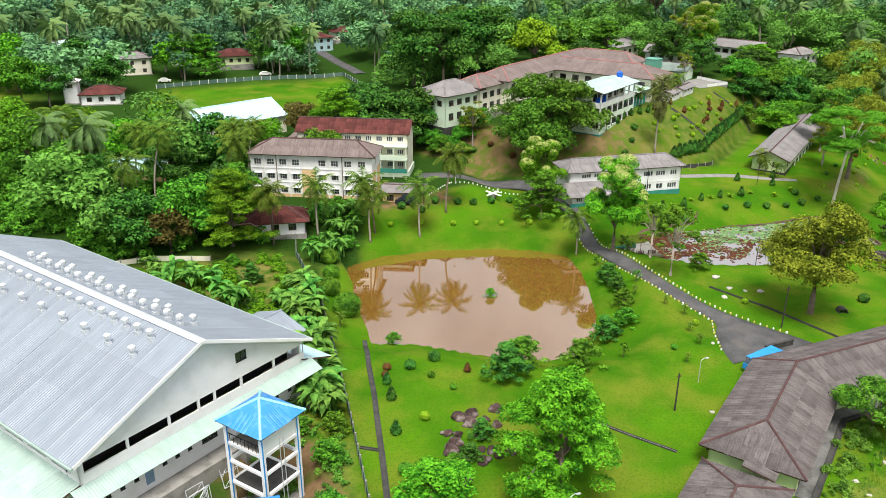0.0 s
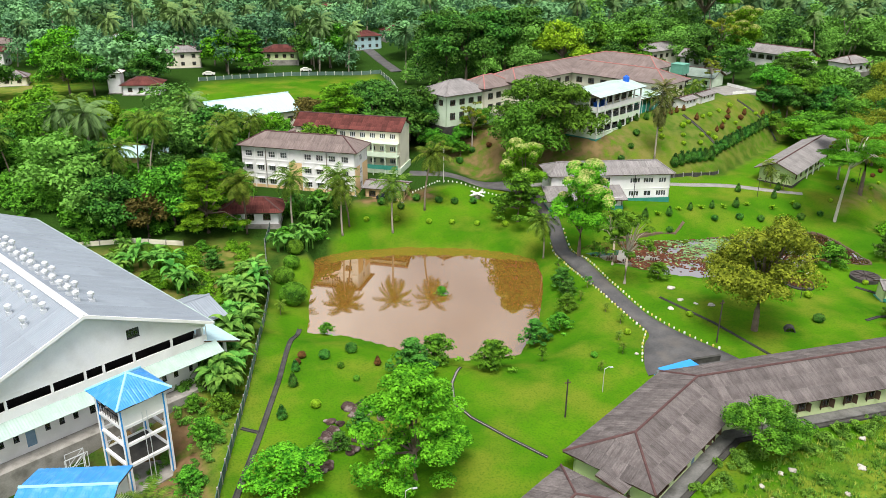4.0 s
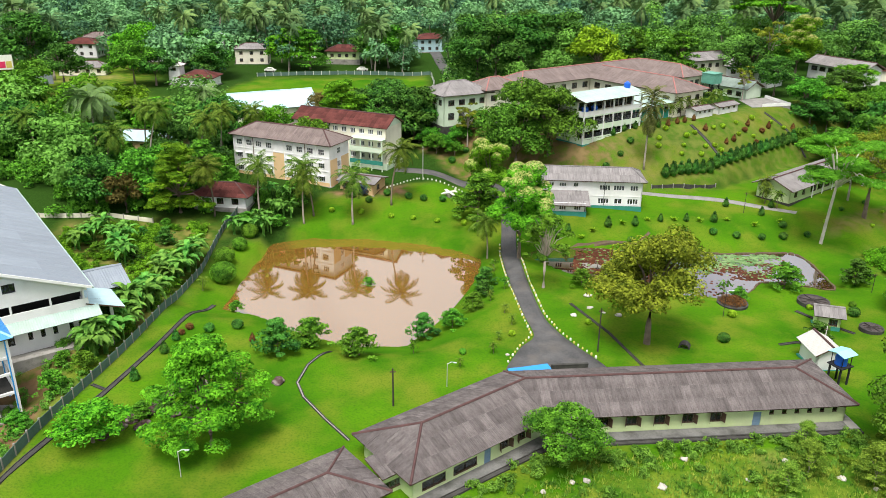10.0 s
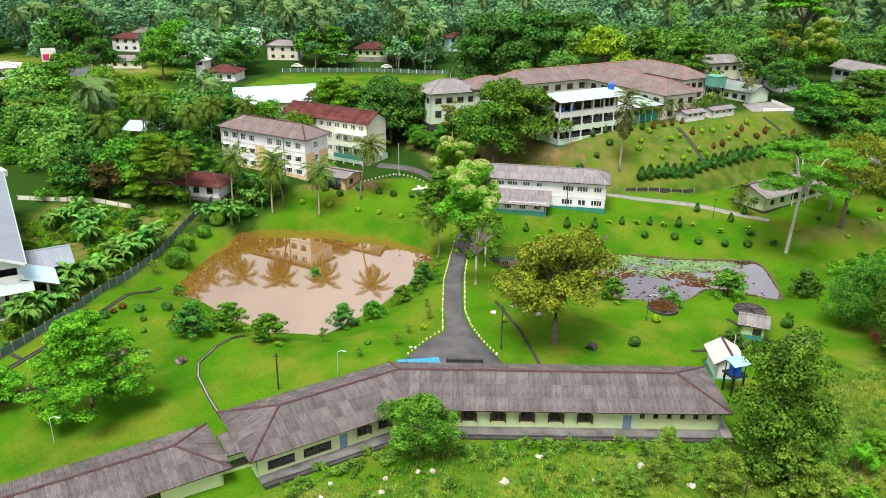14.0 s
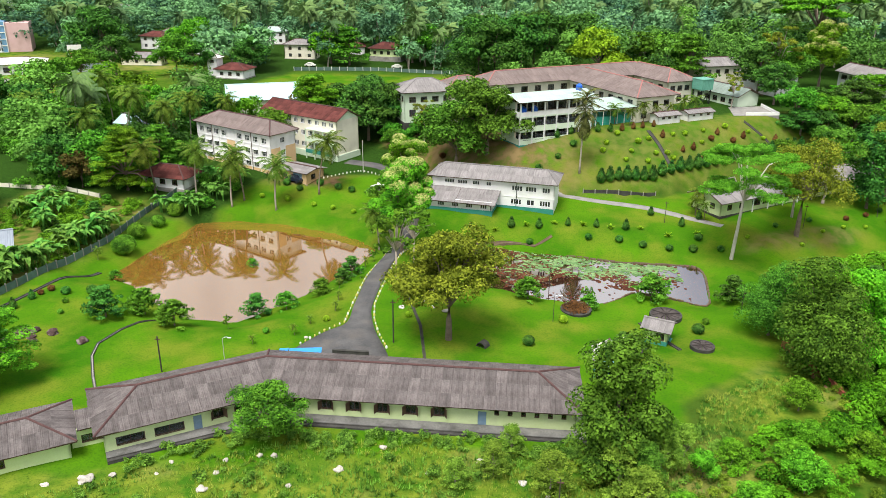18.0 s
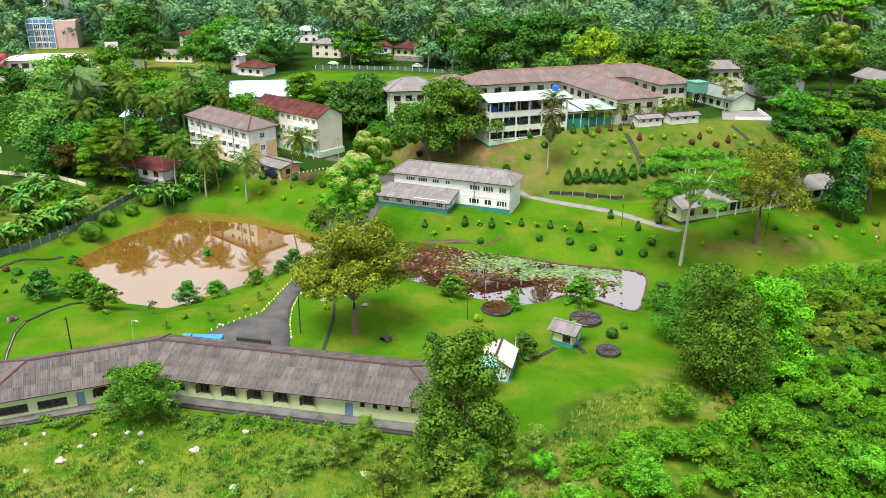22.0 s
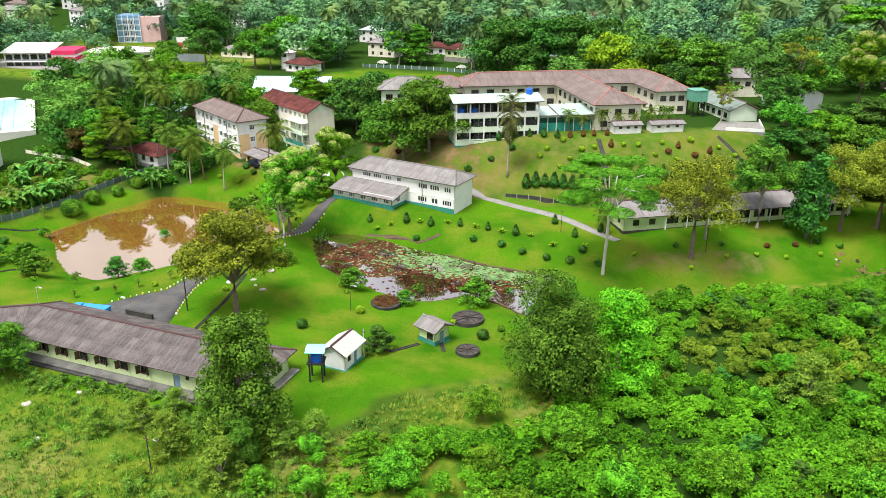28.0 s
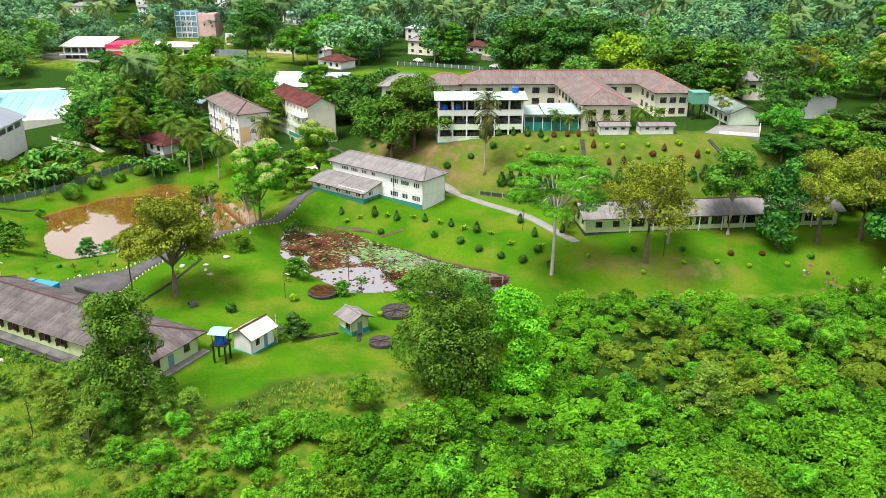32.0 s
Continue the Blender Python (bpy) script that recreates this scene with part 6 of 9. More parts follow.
channel([(68.1, 160.9), (76.6, 162.9), (83.0, 162.4), (87.6, 161.6), (90.9, 164.0)], 0.3, "low pale earth garden edging below the white house", 0.05, M_EDGE, "garden_edging", M_EDGE)


# ---- small things on the lawns ----
def pole(x, y, h, label, mat=M_POLE, r=0.11, lean=0.0, lamp=False):
    t = thing("utility_pole" if not lamp else "lamp_post", label, "pole" if not lamp else "lamp post", pose(x, y, gz(x, y), lean, 0, 0), "poles on the lawns")
    part("shaft", Shape().tube([(0, 0, -0.4), (0, 0, h)], [r, r * 0.75], 8).mesh("shaft", mat), t)
    if lamp:
        part("lamp_arm", Shape().tube([(0, 0, h - 0.05), (0.5, 0, h + 0.2), (0.9, 0, h + 0.15)], [0.04, 0.04, 0.04], 6).mesh("lamp_arm", M_METAL), t)
        part("lamp_head", Shape().box(0.7, -0.1, h + 0.06, 1.15, 0.1, h + 0.14).mesh("lamp_head", M_METAL), t)
    else:
        part("cross_arm", Shape().box(-0.35, -0.05, h - 0.5, 0.35, 0.05, h - 0.38).mesh("cross_arm", M_WOOD), t)


pole(39.15, 106.6, 5.1, "dark wooden pole standing on the lawn")
pole(67.45, 118.15, 6.6, "tall dark wooden pole beside the drive")
pole(46.0, 110.6, 3.3, "slim pale lamp post on the lawn", M_CONCPOLE, 0.05, 0, True)
pole(17.0, 94.6, 3.2, "slim pale lamp post near the lower wing", M_CONCPOLE, 0.05, 0, True)
pole(98.4, 115.8, 4.3, "pale concrete pole beside the small hut", M_CONCPOLE, 0.09)
pole(89.9, 128.4, 4.2, "slim dark lamp post on the lawn", M_POLE, 0.05, 0, True)
pole(90.0, 146.0, 4.0, "dark post standing in the lily pond", M_POLE, 0.08)
pole(119.5, 137.0, 3.6, "slim dark post beside the lily pond", M_POLE, 0.06)
pole(139.5, 171.5, 5.0, "slim dark post on the far lawn", M_POLE, 0.06)
pole(157.4, 181.5, 4.6, "slim leaning dark post on the far lawn", M_POLE, 0.06, -12)
pole(113.0, 171.0, 4.5, "slim dark post on the lawn below the hill", M_POLE, 0.06)
pole(88.8, 84.6, 4.6, "slim dark post in the rough grass", M_POLE, 0.07)
pole(38.0, 205.5, 7.0, "slim pale pole beside the red roofed block", M_CONCPOLE, 0.09)
pole(49.0, 192.5, 7.5, "slim pale pole beside the upper road", M_CONCPOLE, 0.09)


M_WELLCOVER = material("mossy_dark_cover_slab", (0.035, 0.03, 0.028), (0.10, 0.085, 0.08), 1.2, 0.9, 0.4, spread=0.2)


def round_well(x, y, r, label):
    t = thing("round_tank", label, "water tank", pose(x, y, gz(x, y)), "round concrete tanks on the lawn")
    s = Shape()
    n = 28
    for k in range(n):
        a, b = 2 * math.pi * k / n, 2 * math.pi * (k + 1) / n
        pa, pb = (math.cos(a), math.sin(a)), (math.cos(b), math.sin(b))
        o = [(p[0] * q, p[1] * q, z) for p in (pa, pb) for q, z in ((r, -0.5), (r, 0.6), (r - 0.25, 0.6), (r - 0.25, -0.5))]
        s.v += o
        k0 = len(s.v) - 8
        s.f += [(k0, k0 + 4, k0 + 5, k0 + 1), (k0 + 1, k0 + 5, k0 + 6, k0 + 2), (k0 + 2, k0 + 6, k0 + 7, k0 + 3)]
    part("rim", s.mesh("rim", M_DARKCONC), t)
    rnd = random.Random(int(x))
    m = 16
    me = Shape().slab([(0.1, 0, 0), (r - 0.3, -(r - 0.3) * math.tan(math.pi / m) * 0.94, 0), (r - 0.3, (r - 0.3) * math.tan(math.pi / m) * 0.94, 0)], 0.08).mesh("cover_slab", M_WELLCOVER)
    for k in range(m):
        part("cover_slab", me, t, m=pose(0, 0, 0.56 + rnd.uniform(-0.03, 0.03), rnd.uniform(-1, 1), 0, 360 * k / m))
    for k in range(4):
        part("cover_bar", Shape().box(-r + 0.2, -0.05, 0, r - 0.2, 0.05, 0.1).mesh("cover_bar", M_WELLCOVER), t, m=pose(0, 0, 0.6, 0, 0, 45 * k + 10))
    part("hub", Shape().tube([(0, 0, 0.55), (0, 0, 0.85)], [0.35, 0.3], 10).mesh("hub", M_WELLCOVER), t)


round_well(107.3, 133.5, 2.45, "large round concrete tank with dark slatted cover")
round_well(110.7, 123.5, 1.7, "smaller round concrete tank with dark slatted cover")
house("pump_hut", "small green and cream pump hut with grey sheet roof", "hut", 102.75, 124.8, gz(105, 125) - 0.1, -22, 3.2, 2.9, 2.5, 0.9, 0.6, M_LIME, M_SHEET_GREY, front=[(1.6, 0.9, 1.2, 1.0)], right=[(1.0, 0.0, 0.9, 2.0)], ends=("gable", "gable"), ridge=M_SHEET_GREY, sheet=(1.2, 1.5), plinth=M_TEAL)
part("plinth_band", Shape().box(-0.04, -0.05, -0.3, 3.24, -0.004, 0.85).box(3.204, -0.04, -0.3, 3.25, 0.95, 0.85).box(3.204, 1.95, -0.3, 3.25, 2.94, 0.85).mesh("plinth_band", M_TEAL), bpy.data.objects["pump_hut"])
house("guard_hut", "small white hut with pale gable roof and teal base", "hut", 98.0, 111.0, gz(96, 113), 87, 4.4, 3.3, 2.4, 1.2, 0.5, M_WHITE, M_CONCPOLE, front=[(0.8, 1.0, 0.8, 0.8), (2.4, 0.0, 0.8, 1.9)], right=[(1.2, 1.0, 0.9, 0.8)], ends=("gable", "gable"), sheet=(1.3, 1.5), plinth=M_TEAL)


def tank_stand():
    t = thing("tank_stand", "blue water tank under a cyan canopy on black posts", "water tank", pose(95.7, 107.8, gz(95.7, 107.8), 0, 0, 20))
    for x in (-0.8, 0.8):
        for y in (-0.8, 0.8):
            part("leg", Shape().box(x - 0.1, y - 0.1, -0.4, x + 0.1, y + 0.1, 2.7).mesh("leg", M_BLACKPOST), t)
            part("canopy_post", Shape().box(x - 0.04, y - 0.04, 2.7, x + 0.04, y + 0.04, 4.5).mesh("canopy_post", M_BLACKPOST), t)
    part("platform", Shape().box(-1.1, -1.1, 2.6, 1.1, 1.1, 2.75).mesh("platform", M_BLACKPOST), t)
    part("tank", Shape().tube([(0, 0, 2.76), (0, 0, 3.9), (0, 0, 4.15)], [0.75, 0.75, 0.4], 14).mesh("tank", M_BLUETANK), t)
    part("canopy", Shape().slab([(-1.25, -1.25, 4.4), (1.25, -1.25, 4.4), (1.25, 0, 4.7), (-1.25, 0, 4.7)], 0.05).slab([(-1.25, 1.25, 4.4), (1.25, 1.25, 4.4), (1.25, 0, 4.7), (-1.25, 0, 4.7)], 0.05).mesh("canopy", M_CYANCAP), t)


tank_stand()


def truck(x, y, rz):
    t = thing("truck", "bright blue covered truck parked behind the long block", "truck", pose(x, y, gz(x, y) + 0.12, 0, 0, rz))
    part("cargo_box", Shape().box(-1.0, -2.9, 0.75, 1.0, 1.2, 1.95).box(-1.05, -2.95, 1.9, 1.05, 1.25, 2.02).mesh("cargo_box", M_TRUCKBLUE), t)
    cab = part("cab", Shape().slab([(-0.95, 1.35, 1.3), (0.95, 1.35, 1.3), (0.95, 2.9, 1.3), (-0.95, 2.9, 1.3)], 0.8).slab([(-0.9, 1.35, 2.15), (0.9, 1.35, 2.15), (0.9, 2.5, 2.15), (-0.9, 2.5, 2.15)], 0.1).box(-0.9, 1.35, 1.3, 0.9, 1.45, 2.1).mesh("cab", M_TRUCKBLUE), t)
    part("windscreen", Shape().slab([(-0.85, 2.85, 1.3), (0.85, 2.85, 1.3), (0.85, 2.5, 2.08), (-0.85, 2.5, 2.08)], 0.03).mesh("windscreen", M_GLASS), cab)
    part("chassis", Shape().box(-0.6, -2.8, 0.45, 0.6, 2.6, 0.74).mesh("chassis", M_BLACKPOST), t)
    for sx in (-0.9, 0.9):
        for yy in (-1.9, 2.0):
            w = part("wheel", Shape().tube([(sx - 0.13, yy, 0.4), (sx + 0.13, yy, 0.4)], [0.4, 0.4], 14).mesh("wheel", M_TYRE), t)
            part("rim", Shape().tube([(sx - 0.14, yy, 0.4), (sx + 0.14, yy, 0.4)], [0.2, 0.2], 10).mesh("rim", M_METAL), w)


truck(56.2, 110.3, 100)


def car(x, y, z, rz, mat, label):
    t = thing("car", label, "car", pose(x, y, z, 0, 0, rz), "parked cars")
    b = Shape()
    prof = [(-2.1, 0.35), (-2.15, 0.8), (-1.9, 0.95), (-1.2, 1.0), (-0.7, 1.5), (0.9, 1.55), (1.7, 1.05), (2.1, 0.95), (2.15, 0.4)]
    n = len(prof)
    for sx, k in ((-0.85, 1), (0.85, 1)):
        b.v += [(sx * (0.86 if z_ > 1.2 else 1), y_, z_) for y_, z_ in prof]
    b.f += [tuple(range(n - 1, -1, -1)), tuple(range(n, 2 * n))] + [(i, i + 1, n + i + 1, n + i) for i in range(n - 1)] + [(n - 1, 0, n, 2 * n - 1)]
    body = part("body", b.mesh("body", mat), t)
    for sx in (-0.7875, 0.7875):
        part("side_window", Shape().box(sx - 0.0125, -0.9, 1.08, sx + 0.0125, 1.1, 1.42).mesh("side_window", M_GLASS), body)
    for sx in (-0.8, 0.8):
        for yy in (-1.35, 1.35):
            part("wheel", Shape().tube([(sx - 0.1, yy, 0.32), (sx + 0.1, yy, 0.32)], [0.32, 0.32], 12).mesh("wheel", M_TYRE), t)


car(35.0, 185.6, gz(35, 185.6) + 0.02, 60, M_CARDARK, "dark navy car parked beside the peach shed")
car(-26.5, 232, gz(-26.5, 232) + 0.02, 70, M_STONEWHITE, "white car parked among the trees")
car(1.5, 330, gz(1.5, 330) + 0.02, 80, M_STONEWHITE, "white van parked beyond the field fence")
car(36, 331, gz(36, 331) + 0.02, 85, M_STONEWHITE, "white car parked beyond the field fence")


def rock(x, y, r, mat, label, group, seed, flat=0.65):
    rnd = random.Random(seed)
    bm = bmesh.new()
    bmesh.ops.create_icosphere(bm, subdivisions=3, radius=1.0)
    o_ = Vector((rnd.uniform(0, 50), rnd.uniform(0, 50), rnd.uniform(0, 50)))
    for v in bm.verts:
        k = 1 + 0.6 * noise.noise(v.co * 1.1 + o_) + 0.25 * noise.noise(v.co * 2.6 + o_)
        v.co = Vector((v.co.x * k * r, v.co.y * k * r * rnd.uniform(0.99, 1.0), v.co.z * k * r * flat))
    me = bpy.data.meshes.new("boulder")
    bm.to_mesh(me)
    bm.free()
    me.materials.append(mat)
    me.shade_smooth()
    ob = new("boulder", me)
    ob.matrix_basis = pose(x, y, gz(x, y) + r * flat * 0.25, 0, 0, rnd.uniform(0, 360))
    tagged(ob, label, "boulder", group)


rr = random.Random(21)
for k, (x, y, r) in enumerate(((15.1, 115.1, 0.95), (16.6, 115.3, 0.75), (15.6, 113.4, 0.85), (12.3, 112.7, 0.55), (11.5, 109.4, 0.95), (12.4, 110.6, 0.8), (13.4, 112.0, 0.5), (9.3, 105.6, 0.8), (8.4, 104.2, 0.7), (10.4, 104.0, 0.6), (17.4, 106.8, 0.6), (15.5, 107.8, 0.65), (15.5, 110.6, 0.5), (14.6, 108.4, 0.5), (12.0, 107.5, 0.6), (10.9, 104.5, 0.7), (17.4, 113.4, 0.6), (18.3, 112.0, 0.6), (13.8, 106.4, 0.7), (15.8, 106.6, 0.5), (11.0, 107.0, 0.75), (19.6, 115.0, 0.75), (7.0, 102.4, 0.6), (25.0, 112.9, 0.8))):
    rock(x, y, r, M_ROCK, "dark brown weathered boulder in the rockery", "rockery boulders", 100 + k)
for k, (x, y, r) in enumerate(((40.6, 84.8, 0.75), (52.9, 84.8, 0.6), (48.1, 88.8, 0.3), (47.4, 86.6, 0.32), (53.4, 87.6, 0.35), (53.7, 89.8, 0.3), (57.0, 91.1, 0.3), (58.6, 91.2, 0.35), (80.9, 92.5, 0.45), (70.1, 93.9, 0.4), (85.4, 89.4, 0.4), (43.0, 86.0, 0.35), (61.5, 86.5, 0.3), (66.0, 89.5, 0.5), (75.5, 90.0, 0.3), (37.0, 83.5, 0.4), (50.5, 82.6, 0.35), (88.0, 87.4, 0.3), (63.0, 82.0, 0.3), (73.0, 84.5, 0.4))):
    rock(x, y, r, M_ROCKPALE, "pale limestone boulder lying in rough grass", "pale boulders in the grass", 200 + k, 0.55)
for k, (x, y, r) in enumerate(((67.0, 129.4, 0.45), (70.2, 131.8, 0.4), (71.7, 130.0, 0.3), (73.8, 128.8, 0.5), (43.0, 104.6, 0.3), (71.0, 136.0, 0.6), (55.0, 118.2, 0.3))):
    rock(x, y, r, M_ROCKPALE, "pale stone lying on the mown lawn", "stones on the lawn", 300 + k, 0.5)


def mower_cover(x, y):
    t = thing("culvert_ring", "dark concrete culvert ring lying on the lawn", "culvert ring", pose(x, y, gz(x, y), 0, 0, -30))
    s = Shape()
    n, r0, r1 = 14, 0.75, 0.62
    for k in range(n + 1):
        a = math.pi * k / n
        for r in (r0, r1):
            for y_ in (-0.6, 0.6):
                s.v.append((math.cos(a) * r, y_, math.sin(a) * r))
    for k in range(n):
        q = k * 4
        s.f += [(q, q + 1, q + 5, q + 4), (q + 2, q + 6, q + 7, q + 3), (q, q + 4, q + 6, q + 2), (q + 1, q + 3, q + 7, q + 5)]
    part("shell", s.mesh("shell", M_DARKCONC), t)
    part("bars", Shape().box(-0.6, -0.5, 0, 0.6, -0.45, 0.06).box(-0.03, -0.5, 0, 0.03, -0.45, 0.62).mesh("bars", M_BLACKPOST), t)


mower_cover(79.9, 118.6)


def monument(x, y):
    t = thing("glider_model", "small white model aeroplane on a low plinth", "model", pose(x, y, gz(x, y), 0, 0, 20))
    part("plinth", Shape().box(-0.5, -0.5, -0.4, 0.5, 0.5, 0.6).mesh("plinth", M_CONC), t)
    part("fuselage", Shape().tube([(-1.9, 0, 0.85), (-1.0, 0, 0.9), (0.8, 0, 0.95), (1.7, 0, 1.0)], [0.1, 0.28, 0.28, 0.1], 10).mesh("fuselage", M_STONEWHITE), t)
    part("wings", Shape().slab([(-0.2, -2.2, 0.98), (0.35, -2.2, 0.98), (0.55, 2.2, 0.98), (-0.1, 2.2, 0.98)], 0.08).mesh("wings", M_STONEWHITE), t)
    part("tail", Shape().slab([(1.2, -0.8, 1.02), (1.65, -0.8, 1.02), (1.65, 0.8, 1.02), (1.2, 0.8, 1.02)], 0.05).box(1.25, -0.03, 1.0, 1.7, 0.03, 1.7).mesh("tail", M_STONEWHITE), t)


monument(54.0, 184.5)


# ---- houses round about ----
def village():
    H = house
    H("field_hall", "pale yellow hall with pale cyan steel roof beside the playing field", "hall", 3.0, 234.4, 4.2, 21.7, 22.5, 14.0, 6.1, 3.4, 0.6, M_CREAM, M_STEEL_CYAN, front=row(1, 21.5, 6, 3.4, 1.6, 1.2), left=[(4, 0.0, 2.4, 2.4)], ends=("gable", "gable"), sheet=(3.5, 4.0), ridge=M_STEEL_CYAN)
    H("bungalow", "green and cream bungalow with red tiled roof beyond the field", "house", 22.0, 348.5, 8.0, -8, 13, 8, 3.2, 2.2, 0.8, M_LIME, M_TILE_RED, front=row(0.6, 12.4, 4, 0.9, 1.3, 1.3))
    H("tower_house", "white house with brown roof and a small capped tower", "house", -24.5, 297.5, 6.2, -10, 11, 8, 3.0, 2.0, 0.7, M_WHITE, M_TILE_RED, front=row(0.6, 10.4, 3, 0.9, 1.4, 1.2))
    H("lantern_tower", "small white lantern tower with hipped cap", "tower", -29.0, 301.5, 6.2, -10, 4.0, 4.0, 6.3, 1.2, 0.6, M_WHITE, M_STONEWHITE, front=row(0.3, 3.7, 1, 4.6, 1.4, 1.0))
    H("red_tile_house", "old white cottage with mossy red tiled roof beneath palms", "house", 2.2, 180.6, 1.9, -12, 10.5, 6.0, 2.6, 1.9, 0.9, M_WHITE, M_TILE_RED, front=row(0.6, 9.8, 3, 0.8, 1.4, 1.2), sheet=(1.2, 1.2), waves=3)
    H("teal_roof_house", "low brick coloured house with teal steel roof among palms", "house", -22.0, 218.0, 4.0, -14, 14, 7, 3.0, 1.8, 0.6, M_PEACH, M_STEEL_CYAN, front=row(0.6, 13, 4, 0.9, 1.3, 1.2), ends=("gable", "gable"))
    VILLAGE_0 = ((-86, 392, 8, 14, 9, 3.4, M_CREAM, M_SHEET_BROWN, "cream house with brown roof on the far slope"), (-82, 361, -5, 12, 8, 5.4, M_WHITE, M_TILE_RED, "white two-storey house with red roof"), (-36, 384, 5, 12, 8, 5.6, M_WHITE, M_STEEL_MINT, "white two-storey villa with pale roof"), (-14, 348, 0, 13, 8, 5.8, M_CREAM, M_SHEET_GREY, "white and brown two-storey house beyond the field"), (-54, 352, 6, 11, 8, 3.4, M_WHITE, M_STEEL_MINT, "white cottage with pale mint roof"), (-72, 322, 3, 16, 6, 2.8, M_CREAM, M_SHEET_GREY, "long low cream shed with grey roof"), (8, 362, 10, 9, 7, 3.2, M_WHITE, M_TILE_RED, "small white house with red roof on the hill"), (92, 352, -12, 10, 7, 3.4, M_CREAM, M_SHEET_BROWN, "small cream house with brown roof in the trees"), (128, 330, 12, 10, 7, 5.5, M_WHITE, M_SHEET_GREY, "white house with grey roof in the trees"), (186, 262, -20, 13, 8, 3.4, M_CREAM, M_TILE_RED, "low house with red roof among trees"),)
    VILLAGE_1 = ((205, 250, 15, 12, 8, 3.2, M_WHITE, M_SHEET_GREY, "white house with grey roof among trees"), (60, 372, 12, 14, 9, 5.6, M_STEEL_CYAN, M_TILE_RED, "pale blue house with red roof at the hill road"), (78, 385, 8, 10, 8, 3.4, M_CREAM, M_TILE_RED, "cream house with red roof at the hill road"), (-128, 404, 12, 12, 9, 6.0, M_WHITE, M_STEEL_MINT, "white two-storey house on the far hillside"), (-158, 418, 0, 13, 9, 6.4, M_CREAM, M_TILE_RED, "cream house with red roof on the far hillside"), (-205, 372, -8, 16, 10, 8.4, M_WHITE, M_SHEET_GREY, "pale three-storey house on the far hillside"), (-238, 352, 4, 18, 12, 9.0, M_CREAM, M_SHEET_GREY, "cream three-storey building at the town edge"), (-206, 301, 30, 17, 11, 8.6, M_WHITE, M_SHEET_GREY, "white three-storey town building with grey roof"), (-295, 356, 20, 15, 10, 6.0, M_WHITE, M_STEEL_MINT, "white two-storey town house"), (-263, 383, 10, 14, 9, 6.0, M_CREAM, M_SHEET_BROWN, "cream two-storey house above the town"),)
    VILLAGE_2 = ((-247, 409, 15, 13, 9, 6.0, M_WHITE, M_TILE_RED, "white house with red roof above the town"), (-199, 427, 5, 12, 9, 8.6, M_WHITE, M_STEEL_MINT, "white three-storey house above the town"), (-136, 439, 12, 11, 8, 5.8, M_WHITE, M_SHEET_GREY, "white two-storey house on the wooded hill"), (58, 465, -5, 12, 8, 5.8, M_CREAM, M_TILE_RED, "cream house with red roof on the wooded hill"),)
    for x, y, rz, L, W, hh, wm, rm, lab in VILLAGE_0 + VILLAGE_1 + VILLAGE_2:
        n = max(2, int(L / 3.4))
        wins = row(0.5, L - 0.5, n, 0.9, 1.3, 1.2)
        for k in range(1, int(hh / 2.7)):
            wins = wins + row(0.5, L - 0.5, n, 0.9 + 2.75 * k, 1.3, 1.2)
        H("house", lab, "house", x, y, gz(x + L / 2, y + W / 2), rz, L, W, hh, 1.9, 0.6, wm, rm, front=wins, right=row(0.5, W - 0.5, 2, 0.9, 1.2, 1.2), group="houses round the school", sheet=(3.0, 3.0))
    # town corner
    x, y, z = -132, 340, 6.0
    t = thing("office_building", "blue and pink four-storey office building with curtain wall", "office building", pose(x - 9, y - 3, z, 0, 0, 25))
    part("wall", Shape().box(11, 0, -2, 20, 12, 13.0).mesh("wall", M_PINK), t, "pink painted side")
    part("curtain_wall", Shape().box(0, -0.3, -2, 11, 12, 13.6).mesh("curtain_wall", M_BLUEGLASSWALL), t)
    for k in range(5):
        part("floor_band", Shape().box(-0.1, -0.45, 1.0 + 2.7 * k, 11.0, -0.305, 1.35 + 2.7 * k).mesh("floor_band", M_WHITE), t)
    for k in range(5):
        part("fin", Shape().box(k * 2.7, -0.5, -1, k * 2.7 + 0.3, -0.31, 13.6).mesh("fin", M_WHITE), t)
    for k in range(4):
        for j in range(4):
            window(t, pose(3.2, -0.45, 0), j * 1.5, 1.6 + 2.7 * k, 1.3, 1.7, M_WHITE, 2)
    t = thing("shop_complex", "white two-storey shop complex with crimson fascia", "shop building", pose(-131, 263, 5.0, 0, 0, 28))
    part("wall", Shape().box(0, 0.5, -2, 26, 16, 6.2).mesh("wall", M_WHITE), t)
    m = pose(0, 0.2, 0)
    for k in range(2):
        for j in range(8):
            window(t, m, 0.8 + j * 3.1, 0.8 + 3.0 * k, 2.4, 1.8, M_BLACKPOST, 4)
    part("canopy", Shape().box(-1.0, -1.6, 2.9, 27, 0.45, 3.1).mesh("canopy", M_WHITE), t)
    roof(t, [[(-1, -1.4, 6.3), (18, -1.4, 6.3), (18, 17, 8.4), (-1, 17, 8.4)]], [], M_STONEWHITE, M_RIDGE, 4, 4, 6)
    part("fascia", Shape().box(18.2, -1.2, 3.2, 27.4, 14, 4.6).box(18.2, -1.2, 5.6, 27.4, 14, 7.2).mesh("fascia", M_REDSIGN), t, "crimson fascia bands")
    part("glazing", Shape().box(18.4, -0.9, -1, 27.2, 13, 5.6).mesh("glazing", M_WHITE), t)
